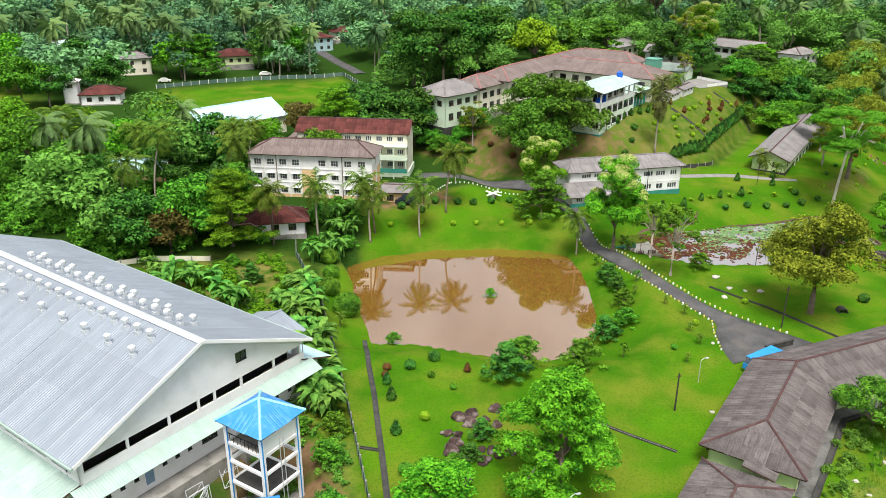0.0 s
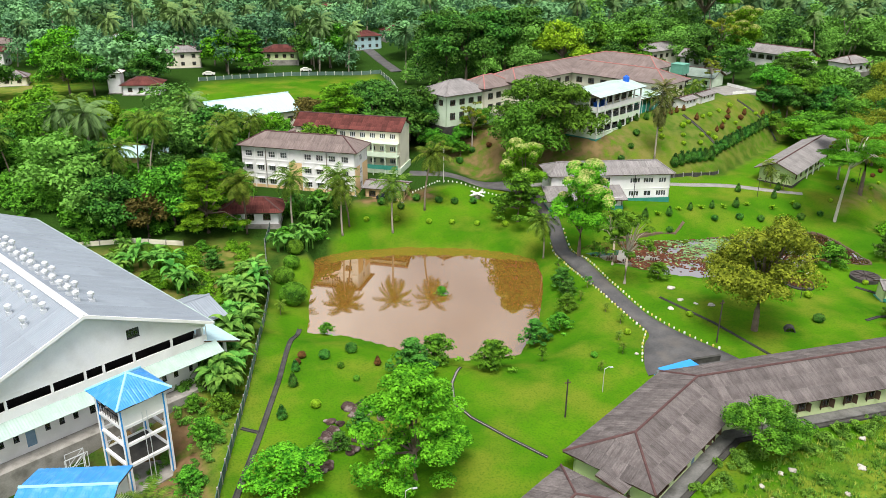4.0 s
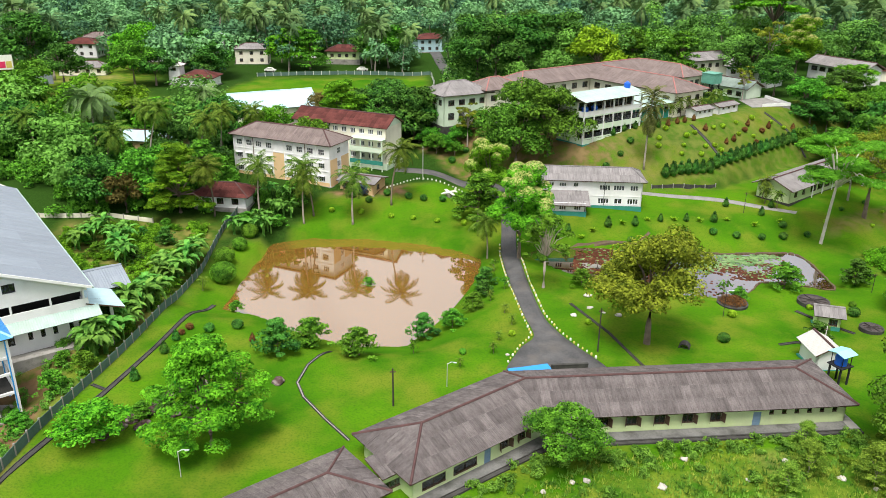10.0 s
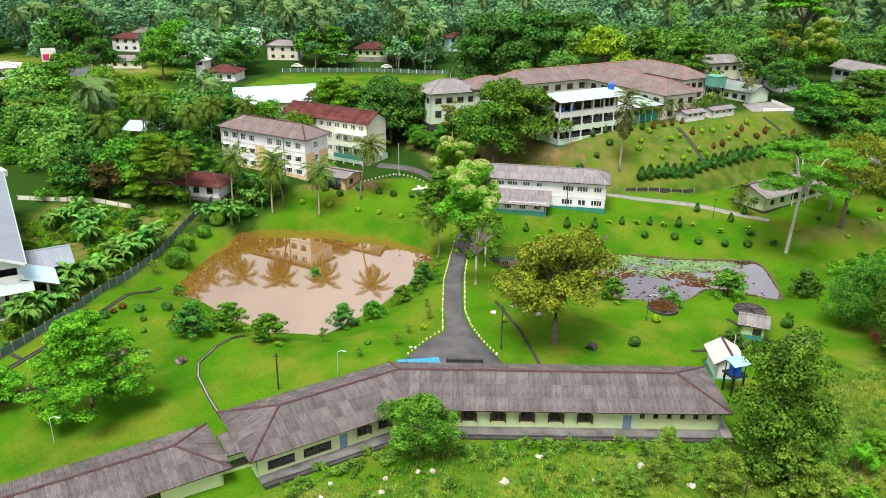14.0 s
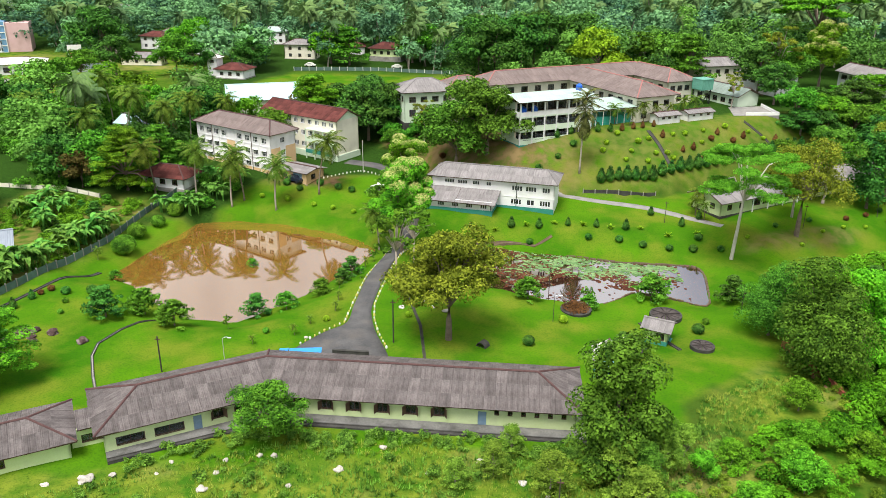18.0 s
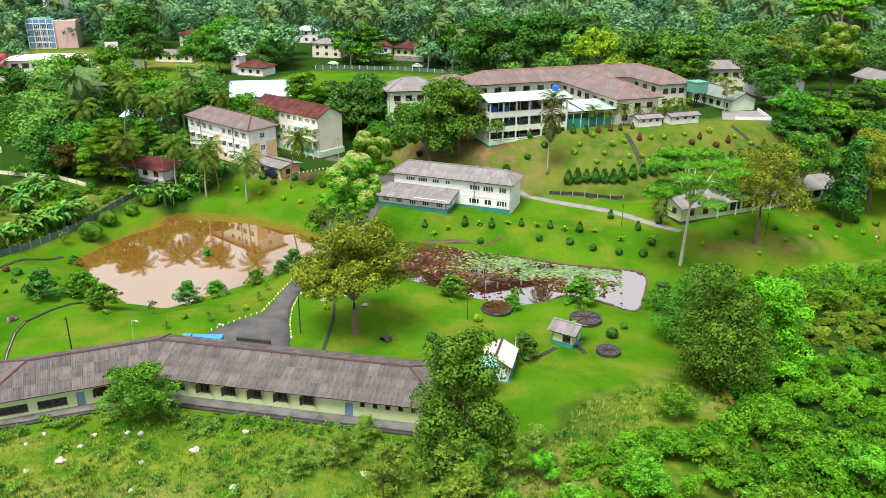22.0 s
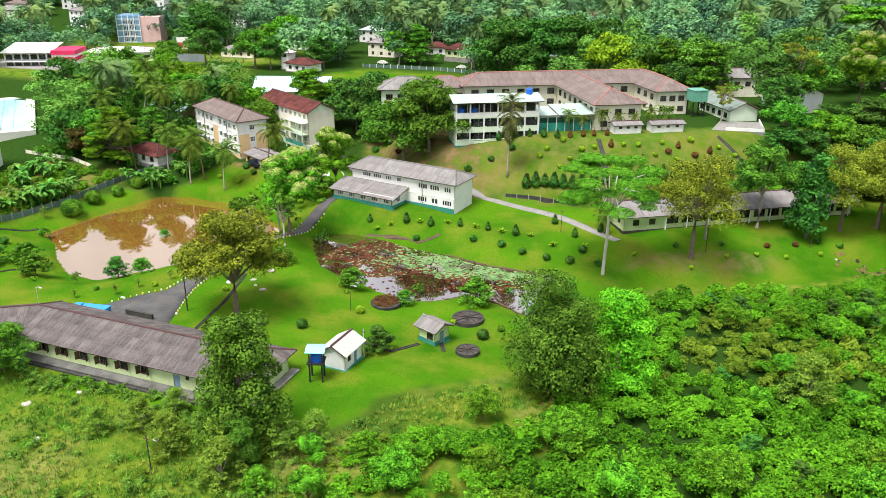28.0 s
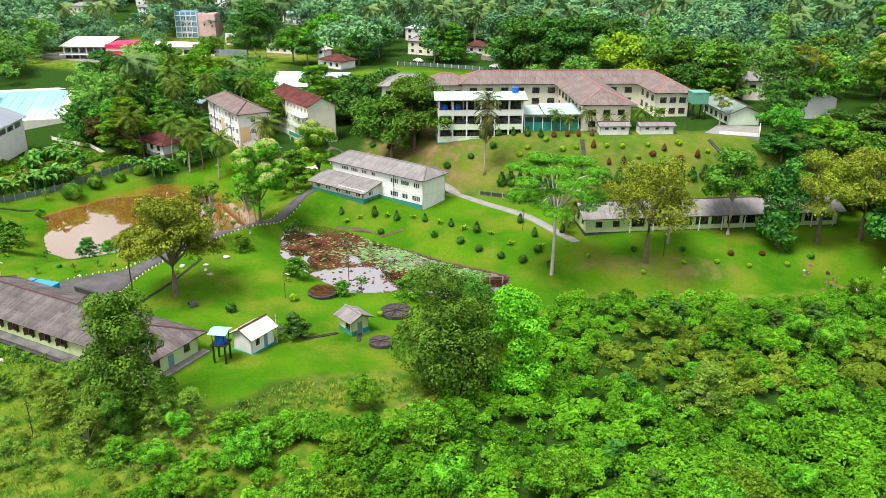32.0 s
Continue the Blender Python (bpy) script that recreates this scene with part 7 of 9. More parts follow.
    house("market_hall", "long low market hall with pale steel roof", "shop building", -112, 286, 5.8, 28, 26, 12, 4.0, 1.6, 0.8, M_WHITE, M_STONEWHITE, front=row(1, 33, 9, 1.0, 2.4, 1.8), sheet=(4, 4))
    t = thing("billboard", "white roadside billboard with coloured panels", "billboard", pose(-90, 316, 6.0, 0, 0, 25))
    for xx in (0.6, 4.4):
        part("post", Shape().box(xx, 0.1, -1, xx + 0.2, 0.3, 3).mesh("post", M_BLACKPOST), t)
    part("board", Shape().box(0, 0, 3, 5, 0.2, 8).mesh("board", M_STONEWHITE), t)
    part("panel", Shape().box(0.5, -0.05, 3.6, 2.6, -0.005, 5.8).mesh("panel", M_REDSIGN), t)
    part("panel", Shape().box(2.8, -0.05, 3.6, 4.6, -0.005, 5.8).mesh("panel", M_STONEYELLOW), t)
    fence([(-92, 305), (-80, 303), (-68, 305)], "pale corrugated sheet hoarding by the street", 3.2, 3.0, M_STEEL_BLUE, "hoarding")


village()


def swimming_pool():
    t = thing("swimming_pool", "large swimming pool with pale cyan water and white raised rim", "swimming pool", pose(-41.0, 189.2, 4.35, 0, 0, 137.0))
    L, W = 50.0, 25.0
    part("deck", Shape().box(-3, -2.5, -4, L + 3, 0, 0).box(-3, W, -4, L + 3, W + 2.5, 0).box(-3, 0, -4, 0, W, 0).box(L, 0, -4, L + 3, W, 0).mesh("deck", M_STONEWHITE), t)
    part("basin", Shape().box(0, 0, -4, L, W, -0.45).mesh("basin", M_POOLTILE), t)
    part("water", Shape().box(0, 0, -0.445, L, W, -0.18).mesh("water", M_POOLWATER), t)
    for k in range(1, 8):
        part("lane_rope", Shape().tube([(0, W * k / 8, -0.16), (L, W * k / 8, -0.16)], [0.05, 0.05], 5).mesh("lane_rope", M_BLUETANK), t)
    s = thing("pool_shelter", "open shelter with bright blue sheet roof beside the pool", "shelter", pose(-74, 192, 4.35, 0, 0, 138.7))
    for x in (0.3, 6.0, 11.7):
        for y in (0.3, 6.7):
            part("post", Shape().tube([(x, y, -2), (x, y, 3.2)], [0.08, 0.08], 6).mesh("post", M_METAL), s)
    roof(s, [[(0, 0, 3.2), (12, 0, 3.2), (12, 3.5, 4.4), (0, 3.5, 4.4)], [(12, 7, 3.2), (0, 7, 3.2), (0, 3.5, 4.4), (12, 3.5, 4.4)]], [], M_STEEL_VIVID, M_STEEL_VIVID, 2, 3, 4)


M_POOLTILE = material("pale_blue_pool_tile", (0.30, 0.62, 0.68), (0.42, 0.74, 0.80), 0.3, 0.4, 0.0)
M_POOLWATER = material("pale_cyan_pool_water", (0.34, 0.70, 0.76), (0.46, 0.80, 0.85), 0.1, 0.06, 0.02, fine=20)
swimming_pool()


# ---- plants ----
def quads(name, V, mat, tone=None):
    """One mesh from an array of four-cornered leaves."""
    n = len(V)
    me = bpy.data.meshes.new(name)
    k = V.shape[1]
    me.vertices.add(n * k)
    me.vertices.foreach_set("co", np.ascontiguousarray(V, np.float32).ravel())
    me.loops.add(n * k)
    me.loops.foreach_set("vertex_index", np.arange(n * k, dtype=np.int32))
    me.polygons.add(n)
    me.polygons.foreach_set("loop_start", np.arange(0, n * k, k, dtype=np.int32))
    me.polygons.foreach_set("loop_total", np.full(n, k, dtype=np.int32))
    me.materials.append(mat)
    if tone is not None:
        me.attributes.new("tone", "FLOAT", "FACE").data.foreach_set("value", np.asarray(tone, np.float32))
    me.update(calc_edges=True)
    return me


def leaves(rng, puffs, n, size, shell=0.4, up=0.35, wide=0.65, loose=0.6, corners=4):
    """Leaf outlines on the shells of rounded clumps."""
    P = np.array(puffs, float)
    w = P[:, 3] * P[:, 4] + P[:, 3] * P[:, 5]
    i = rng.choice(len(P), n, p=w / w.sum())
    d = rng.normal(size=(n, 3))
    d /= np.linalg.norm(d, axis=1)[:, None]
    low = (d[:, 2] < -0.35) & (rng.random(n) < 0.75)
    d[low, 2] *= -1
    r = 1.08 - shell * rng.random(n) ** 1.6
    pos = P[i, :3] + d * P[i, 3:6] * r[:, None]
    nor = d / P[i, 3:6]
    nor /= np.linalg.norm(nor, axis=1)[:, None]
    nor += rng.normal(size=(n, 3)) * loose * 0.7
    nor[:, 2] += up
    nor /= np.linalg.norm(nor, axis=1)[:, None]
    a = np.cross(nor, rng.normal(size=(n, 3)))
    a /= np.linalg.norm(a, axis=1)[:, None] + 1e-9
    b = np.cross(nor, a)
    s = size * rng.uniform(0.65, 1.3, n)[:, None]
    if corners == 3:
        return np.stack([pos - a * s * 0.5, pos + a * s * 0.4 + b * s * wide * 0.55, pos + a * s * 0.35 - b * s * wide * 0.5], 1)
    return np.stack([pos - a * s * 0.5, pos + b * s * wide * 0.5 + nor * s * 0.06, pos + a * s * 0.5 - nor * s * 0.08, pos - b * s * wide * 0.5], 1)


def crown(rng, kind, h, r, low=0.4):
    """Clumps of a crown by habit."""
    out = []
    if kind == "lobed":
        for k in range(12):
            a, q = 2.4 * k + rng.uniform(-0.4, 0.4), (0.35 if k < 3 else rng.uniform(0.55, 0.8))
            z = h * (rng.uniform(0.74, 0.86) if k < 3 else rng.uniform(low, 0.72))
            R0 = r * rng.uniform(0.34, 0.5)
            cx, cy = math.cos(a) * q * r, math.sin(a) * q * r
            for j in range(8):
                d = rng.normal(size=3)
                d /= np.linalg.norm(d)
                s = R0 * rng.uniform(0.42, 0.74)
                out.append((cx + d[0] * R0 * 0.75, cy + d[1] * R0 * 0.75, z + abs(d[2]) * R0 * 0.75 - R0 * 0.2, s, s, s * 0.62))
    elif kind == "round":
        for k in range(34):
            a, q = rng.uniform(0, 6.283), rng.random() ** 0.5
            z = rng.uniform(0.42, 0.95)
            lim = math.sqrt(max(0.05, 1 - ((z - 0.62) / 0.42) ** 2))
            s = r * rng.uniform(0.2, 0.36)
            out.append((math.cos(a) * q * r * 0.78 * lim, math.sin(a) * q * r * 0.78 * lim, z * h - 0.1 * r, s, s, s * 0.75))
    elif kind == "layered":
        for k in range(90):
            z = rng.uniform(0.2, 0.98)
            lim = r * (1.02 - 0.85 * max(0, z - 0.4) ** 1.1 / 0.6)
            a, q = rng.uniform(0, 6.283), rng.uniform(0.2, 1.0)
            s = r * rng.uniform(0.13, 0.26)
            out.append((math.cos(a) * q * lim, math.sin(a) * q * lim, z * h - q * 0.12 * r, s, s, s * 0.3))
    elif kind == "flat":
        for k in range(30):
            a, q = rng.uniform(0, 6.283), rng.random() ** 0.5
            s = r * rng.uniform(0.16, 0.3)
            out.append((math.cos(a) * q * r, math.sin(a) * q * r, h * (0.96 - 0.16 * q * q - rng.uniform(0, 0.16)), s, s, s * 0.22))
    elif kind == "tiered":
        for k in range(48):
            a, q = rng.uniform(0, 6.283), rng.random() ** 0.5
            s, tier = r * rng.uniform(0.17, 0.3), k % 2
            out.append((math.cos(a) * q * r * (1 - 0.1 * tier), math.sin(a) * q * r * (1 - 0.1 * tier), h * (0.97 - 0.2 * tier - 0.1 * q * q - rng.uniform(0, 0.06)), s, s, s * 0.2))
    elif kind == "column":
        for k in range(42):
            z = rng.uniform(0.12, 0.97)
            a, q = rng.uniform(0, 6.283), rng.uniform(0.2, 0.9)
            lim = r * (0.75 + 0.5 * math.sin(z * 5.0) * 0.5)
            s = r * rng.uniform(0.3, 0.5)
            out.append((math.cos(a) * q * lim, math.sin(a) * q * lim, z * h, s, s, s * 0.7))
    elif kind == "sparse":
        for k in range(30):
            z = rng.uniform(0.45, 0.98)
            a, q = rng.uniform(0, 6.283), rng.uniform(0.2, 1.0)
            s = r * rng.uniform(0.12, 0.24)
            lim = r * math.sqrt(max(0.1, 1 - ((z - 0.66) / 0.4) ** 2))
            out.append((math.cos(a) * q * lim, math.sin(a) * q * lim, z * h, s, s, s * 0.6))
    return out


def trunk_shape(rng, puffs, h, r0, fork=0.35, limbs=9, lean=0.0, sides=8):
    s = Shape()
    top = Vector((lean * h * 0.3, 0, h * fork))
    mid = Vector((lean * h * 0.12, rng.uniform(-0.1, 0.1), h * fork * 0.5))
    s.tube([(0, 0, -0.5), (0, 0, 0.1), mid, top], [r0 * 1.5, r0 * 1.15, r0 * 0.9, r0 * 0.75], sides)
    sel = [puffs[k] for k in rng.choice(len(puffs), min(limbs, len(puffs)), replace=False)]
    for p in sel:
        e = Vector(p[:3])
        m = top.lerp(e, 0.5) + Vector((rng.uniform(-0.3, 0.3), rng.uniform(-0.3, 0.3), 0.06 * h))
        s.tube([top - Vector((0, 0, 0.15 * h * fork)), m, e], [r0 * 0.55, r0 * 0.33, r0 * 0.1], 5, False)
    return s


PROTO = {}


def tree_proto(key, kind, h, r, mat, bark, n, size, seed, r0=0.28, fork=0.4, tips=None, limbs=10, shell=0.4, lean=0.0, shift=0.0, up=0.35, low=0.4):
    rng = np.random.default_rng(seed)
    puffs = crown(rng, kind, h, r, low)
    puffs = [(p[0] + shift + lean * h * 0.3, *p[1:]) for p in puffs]
    parts = [("trunk", trunk_shape(rng, puffs, h, r0, fork, limbs, lean).mesh("trunk", bark, True)), ("crown", quads("crown", leaves(rng, puffs, n, size, shell, up), mat))]
    if tips:
        hi = sorted(puffs, key=lambda p: -p[2] - 0.4 * math.hypot(p[0], p[1]))[: len(puffs) * 2 // 3]
        hi = [(p[0] * 1.03, p[1] * 1.03, p[2] + p[5] * 0.5, p[3] * 0.75, p[4] * 0.75, p[5] * 0.6) for p in hi]
        parts.append(("blossom", quads("blossom", leaves(rng, hi, n * 2 // 3, size * 0.5, 0.2, 0.6), tips)))
    PROTO[key] = parts


def plant(key, name, label, category, x, y, scale=1.0, rz=0.0, group="", z=None, tall=1.0):
    ob = thing(name, label, category, pose(x, y, gz(x, y) if z is None else z, 0, 0, rz) @ Matrix.Diagonal((scale, scale, scale * tall, 1)), group)
    for nm, me in PROTO[key]:
        part(nm, me, ob)
    return ob


tree_proto("round_a", "lobed", 11, 5.6, F_DARK, M_BARK, 6000, 0.58, 1)
tree_proto("round_b", "lobed", 12, 6.0, F_MID, M_BARK, 6000, 0.6, 2)
tree_proto("round_c", "lobed", 10, 5.4, F_BRIGHT, M_BARK, 5500, 0.58, 3)
tree_proto("tall_dark", "lobed", 22, 7.5, F_DARK, M_BARK, 7000, 0.8, 4, 0.45, 0.45)
tree_proto("broad_dark", "lobed", 16, 8.2, F_LEAFY, M_BARK, 12000, 0.6, 26, 0.4, 0.3, None, 14, low=0.36)
tree_proto("layer_a", "layered", 13, 6.6, F_BRIGHT, M_BARK, 26000, 0.3, 5, 0.3, 0.3, None, 14)
tree_proto("layer_b", "layered", 12, 6.4, F_MID, M_BARK, 7000, 0.55, 6, 0.3, 0.3, None, 12)
tree_proto("olive", "lobed", 16.2, 6.5, F_OLIVE, M_BARK, 28000, 0.37, 7, 0.42, 0.36, None, 18, 0.5, low=0.42)
tree_proto("olive_b", "lobed", 18, 7.2, F_OLIVE, M_BARK, 15000, 0.36, 8, 0.4, 0.45, None, 14, 0.6)
tree_proto("albizia", "tiered", 19, 9.5, F_LACY, M_BARKWHITE, 36000, 0.34, 9, 0.36, 0.62, None, 14, 0.6, 0.22, 1.0, 0.8)
tree_proto("umbrella", "flat", 24, 12, F_BRIGHT, M_BARK, 14000, 0.7, 10, 0.5, 0.6, None, 12, 0.5, 0.0, 0.0, 0.8)
tree_proto("cream", "round", 16, 5.8, F_BRIGHT, M_BARK, 20000, 0.38, 11, 0.3, 0.3, F_CREAM, 12, low=0.24)
tree_proto("column", "column", 14.2, 4.1, F_VIVID, M_BARK, 14000, 0.36, 12, 0.22, 0.5)
tree_proto("column_dark", "column", 12.5, 3.2, F_DARK, M_BARK, 6000, 0.45, 25, 0.22, 0.5)
tree_proto("sparse", "sparse", 11, 3.6, F_MID, M_BARKPALE, 1800, 0.42, 13, 0.2, 0.5, None, 16)
tree_proto("sparse_b", "sparse", 17, 5.0, F_OLIVE, M_BARKPALE, 6000, 0.36, 14, 0.3, 0.5, None, 18)
tree_proto("yellow", "lobed", 13, 6.2, F_YELLOW, M_BARK, 6000, 0.6, 15)
tree_proto("small_dark", "layered", 4.6, 2.7, F_DARK, M_BARK, 3200, 0.34, 16, 0.14, 0.3)
tree_proto("small_mid", "layered", 4, 2.8, F_MID, M_BARK, 2600, 0.34, 17, 0.12, 0.4, None, 12)
tree_proto("near_bush", "lobed", 6.5, 3.8, F_MID, M_BARK, 12000, 0.27, 18, 0.16, 0.25)
tree_proto("scrub_a", "lobed", 6.0, 3.6, F_YOUNG, M_BARK, 6000, 0.3, 71, 0.14, 0.25)
tree_proto("scrub_b", "round", 6.6, 3.2, F_YOUNG, M_BARK, 5500, 0.3, 72, 0.14, 0.25)
tree_proto("scrub_c", "layered", 5.0, 3.4, F_YOUNG, M_BARK, 5000, 0.28, 73, 0.12, 0.3)
tree_proto("tall_mid", "lobed", 15.5, 4.8, F_LEAFY, M_BARKPALE, 10000, 0.4, 74, 0.28, 0.45, None, 14, low=0.45)
tree_proto("near_dark", "column", 13.5, 4.3, F_LEAFY, M_BARK, 22000, 0.31, 19, 0.26, 0.3, None, 14, low=0.1)
tree_proto("near_big", "column", 15.5, 6.6, F_LEAFY, M_BARK, 28000, 0.34, 20, 0.34, 0.3, None, 16, low=0.08)
tree_proto("feathery", "layered", 5.2, 2.6, F_PALE, M_BARKPALE, 6000, 0.2, 27, 0.1, 0.25, None, 10)
tree_proto("rusty", "round", 9, 4.6, F_RUSTY, M_BARK, 4000, 0.5, 22)
tree_proto("sapling", "sparse", 2.6, 1.0, F_MID, M_BARK, 260, 0.3, 23, 0.05, 0.4, None, 6)


def bare_proto():
    rng = np.random.default_rng(30)
    s = Shape()
    s.tube([(0, 0, -0.5), (0, 0, 3.2)], [0.4, 0.28], 8)
    for k in range(26):
        a, e = rng.uniform(0, 6.283), rng.uniform(0.5, 1.25)
        L = rng.uniform(3.5, 6.5)
        d = Vector((math.cos(a) * math.cos(e), math.sin(a) * math.cos(e), math.sin(e)))
        p, q = Vector((0, 0, rng.uniform(2.2, 3.4))), None
        q = p + d * L
        s.tube([p, p.lerp(q, 0.5) + Vector((0, 0, 0.3)), q], [0.13, 0.08, 0.02], 5, False)
        for j in range(4):
            f = p.lerp(q, rng.uniform(0.45, 0.95))
            g = f + (d + Vector(rng.normal(size=3)) * 0.6).normalized() * rng.uniform(0.8, 1.8)
            s.tube([f, g], [0.05, 0.015], 4, False)
    PROTO["bare"] = [("trunk", s.mesh("trunk", M_BARKPALE, True))]


bare_proto()


def palm_proto(key, h, seed, fronds=20, length=3.6, bend=1.2, mat=F_PALM, thick=0.19, drop=0.0):
    rng = np.random.default_rng(seed)
    s = Shape()
    pts, n = [], 9
    for i in range(n + 1):
        t = i / n
        pts.append((bend * t * t, 0.15 * math.sin(t * 3), h * t - 0.4 * (1 - t)))
    s.tube(pts, [thick * (1.5 if i == 0 else 1.05 - 0.35 * i / n) for i in range(n + 1)], 8)
    top = np.array(pts[-1])
    V, st = [], Shape()
    for k in range(fronds):
        a = 2.399 * k
        lift = 1.3 - 2.1 * (k / fronds) + rng.uniform(-0.12, 0.12)
        L = length * rng.uniform(0.85, 1.1)
        ax = np.array([math.cos(a), math.sin(a), 0])
        side = np.array([-math.sin(a), math.cos(a), 0])
        p, m = top - np.array([0, 0, drop * k / fronds]), 16
        prev = [p.copy()]
        ang = lift
        for i in range(m):
            p = p + (ax * math.cos(ang) + np.array([0, 0, math.sin(ang)])) * L / m
            ang -= (1.2 + 0.7 * rng.random()) / m
            prev.append(p.copy())
            ll = L * 0.24 * math.sin(math.pi * min(1, 0.12 + 0.86 * i / m)) + 0.08
            dirv = prev[-1] - prev[-2]
            dirv /= np.linalg.norm(dirv)
            for sg in (-1, 1):
                tip = p + side * sg * ll * 0.8 + dirv * ll * 0.45 + np.array([0, 0, -ll * (0.35 + 0.25 * rng.random())])
                w = dirv * L / m * 0.40
                V.append([p - w, p + w, tip + w * 0.25, tip - w * 0.25])
        st.tube([tuple(prev[0]), tuple(prev[6]), tuple(prev[11]), tuple(prev[16])], [0.05, 0.035, 0.02, 0.008], 4, False)
    nuts = Shape()
    for k in range(7):
        a = rng.uniform(0, 6.283)
        q = top + np.array([math.cos(a) * 0.3, math.sin(a) * 0.3, -0.35 - 0.2 * rng.random()])
        nuts.tube([q - [0, 0, 0.13], q, q + [0, 0, 0.13]], [0.05, 0.14, 0.05], 6)
    PROTO[key] = [("trunk", s.mesh("trunk", M_BARKPALE if seed % 2 else M_BARK, True)), ("frond_crown", quads("frond_crown", np.array(V), mat)), ("rib_crown", st.mesh("rib_crown", F_PALM)), ("coconut_bunch", nuts.mesh("coconut_bunch", F_OLIVE, True))][: 4 if key.startswith("palm") else 3]


palm_proto("palm_a", 9.3, 41, 26, 4.5, 1.0)
palm_proto("palm_b", 11.2, 42, 27, 4.7, 2.2)
palm_proto("palm_c", 13.6, 43, 27, 4.8, 3.0)
palm_proto("areca", 3.6, 44, 14, 2.2, 0.2, F_PALM, 0.09)
palm_proto("tall_fan", 16.5, 45, 60, 3.6, 0.4, F_FISHTAIL, 0.2, 6.0)


def banana_proto(key, seed):
    rng = np.random.default_rng(seed)
    V, st = [], Shape()
    for c in range(4):
        bx, by, hh = rng.uniform(-1.0, 1.0), rng.uniform(-1.0, 1.0), rng.uniform(1.6, 2.8)
        st.tube([(bx, by, -0.3), (bx, by, hh)], [0.16, 0.09], 6)
        for k in range(8):
            a, ang, L = rng.uniform(0, 6.283), rng.uniform(0.5, 1.3), rng.uniform(1.6, 2.5)
            ax, side = np.array([math.cos(a), math.sin(a), 0]), np.array([-math.sin(a), math.cos(a), 0])
            p, m = np.array([bx, by, hh]), 6
            for i in range(m):
                q = p + (ax * math.cos(ang) + np.array([0, 0, math.sin(ang)])) * L / m
                ang -= 0.36
                w0, w1 = (0.36 * math.sin(math.pi * (0.1 + 0.9 * i / m)), 0.36 * math.sin(math.pi * (0.1 + 0.9 * min(1, (i + 1) / m)) * 0.98))
                dz = np.array([0, 0, 0.10])
                for sg in (-1, 1):
                    V.append([p, q, q + side * sg * w1 + dz, p + side * sg * w0 + dz])
                p = q
    PROTO[key] = [("stem_clump", st.mesh("stem_clump", F_BANANA)), ("leaves", quads("leaves", np.array(V), F_BANANA))]


banana_proto("banana_a", 51)
banana_proto("banana_b", 52)


def clipped_proto(key, kind, mat, r, seed, n=420, size=0.2):
    rng = np.random.default_rng(seed)
    if kind == "ball":
        puffs = [(0, 0, r * 0.75, r, r, r * 0.85)]
        core = Shape().tube([(0, 0, -0.1), (0, 0, r * 0.4), (0, 0, r * 0.8), (0, 0, r * 1.3)], [r * 0.5, r * 0.85, r * 0.9, r * 0.4], 10)
    else:
        puffs = [(0, 0, r * 0.7, r, r, r * 0.8), (0, 0, r * 1.5, r * 0.75, r * 0.75, r * 0.8), (0, 0, r * 2.2, r * 0.42, r * 0.42, r * 0.7)]
        core = Shape().tube([(0, 0, -0.1), (0, 0, r * 0.6), (0, 0, r * 1.5), (0, 0, r * 2.5)], [r * 0.6, r * 0.9, r * 0.65, r * 0.2], 10)
    PROTO[key] = [("core", core.mesh("core", mat, True)), ("foliage", quads("foliage", leaves(rng, puffs, n, size, 0.2, 0.2, 0.7, 0.4), mat))]


clipped_proto("ball_dark", "ball", F_DARK, 0.75, 61)
clipped_proto("ball_yellow", "ball", F_YELLOW, 0.6, 62)
clipped_proto("ball_mid", "ball", F_MID, 0.8, 63)
clipped_proto("ball_red", "ball", F_RED, 0.7, 64)
clipped_proto("cone_dark", "cone", F_DARK, 0.72, 65, 600)
clipped_proto("cone_red", "cone", F_RED, 0.6, 66)
clipped_proto("big_ball", "ball", F_MID, 1.7, 67, 1800, 0.24)


def agave_proto():
    rng = np.random.default_rng(70)
    V = []
    for k in range(22):
        a, e, L = rng.uniform(0, 6.283), rng.uniform(0.35, 1.3), rng.uniform(0.7, 1.05)
        d = np.array([math.cos(a) * math.cos(e), math.sin(a) * math.cos(e), math.sin(e)])
        s = np.array([-math.sin(a), math.cos(a), 0]) * 0.09
        V.append([np.zeros(3) - s, np.zeros(3) + s, d * L * 0.6 + s, d * L * 0.6 - s])
        V.append([d * L * 0.6 - s, d * L * 0.6 + s, d * L + s * 0.1 - [0, 0, 0.12], d * L - s * 0.1 - [0, 0, 0.12]])
    PROTO["agave"] = [("leaves", quads("leaves", np.array(V), F_YELLOW))]


agave_proto()

R = random.Random(77)
rot = lambda: R.uniform(0, 360)
T = "tree"
# trees that stand alone
plant("layer_a", "shade_tree", "bright green layered shade tree on the lawn", T, 19.2, 99.8, 1.05, 40)
plant("olive", "shade_tree", "tall olive green tree with spreading limbs beside the drive", T, 75.0, 120.0, 1.04, 10)
plant("near_bush", "bushy_tree", "bushy fresh green tree before the long block", T, 57.0, 94.4, 1.0, 70)
plant("near_dark", "leafy_tree", "dark leafy tree at the end of the long block", T, 95.0, 93.2, 1.16, 20)
plant("near_dark", "leafy_tree", "smaller leafy tree in the rough grass", T, 97.5, 88.5, 0.45, 200)
plant("near_big", "leafy_tree", "large dark leafy tree at the edge of the scrub", T, 124.4, 118.6, 1.02, 120)
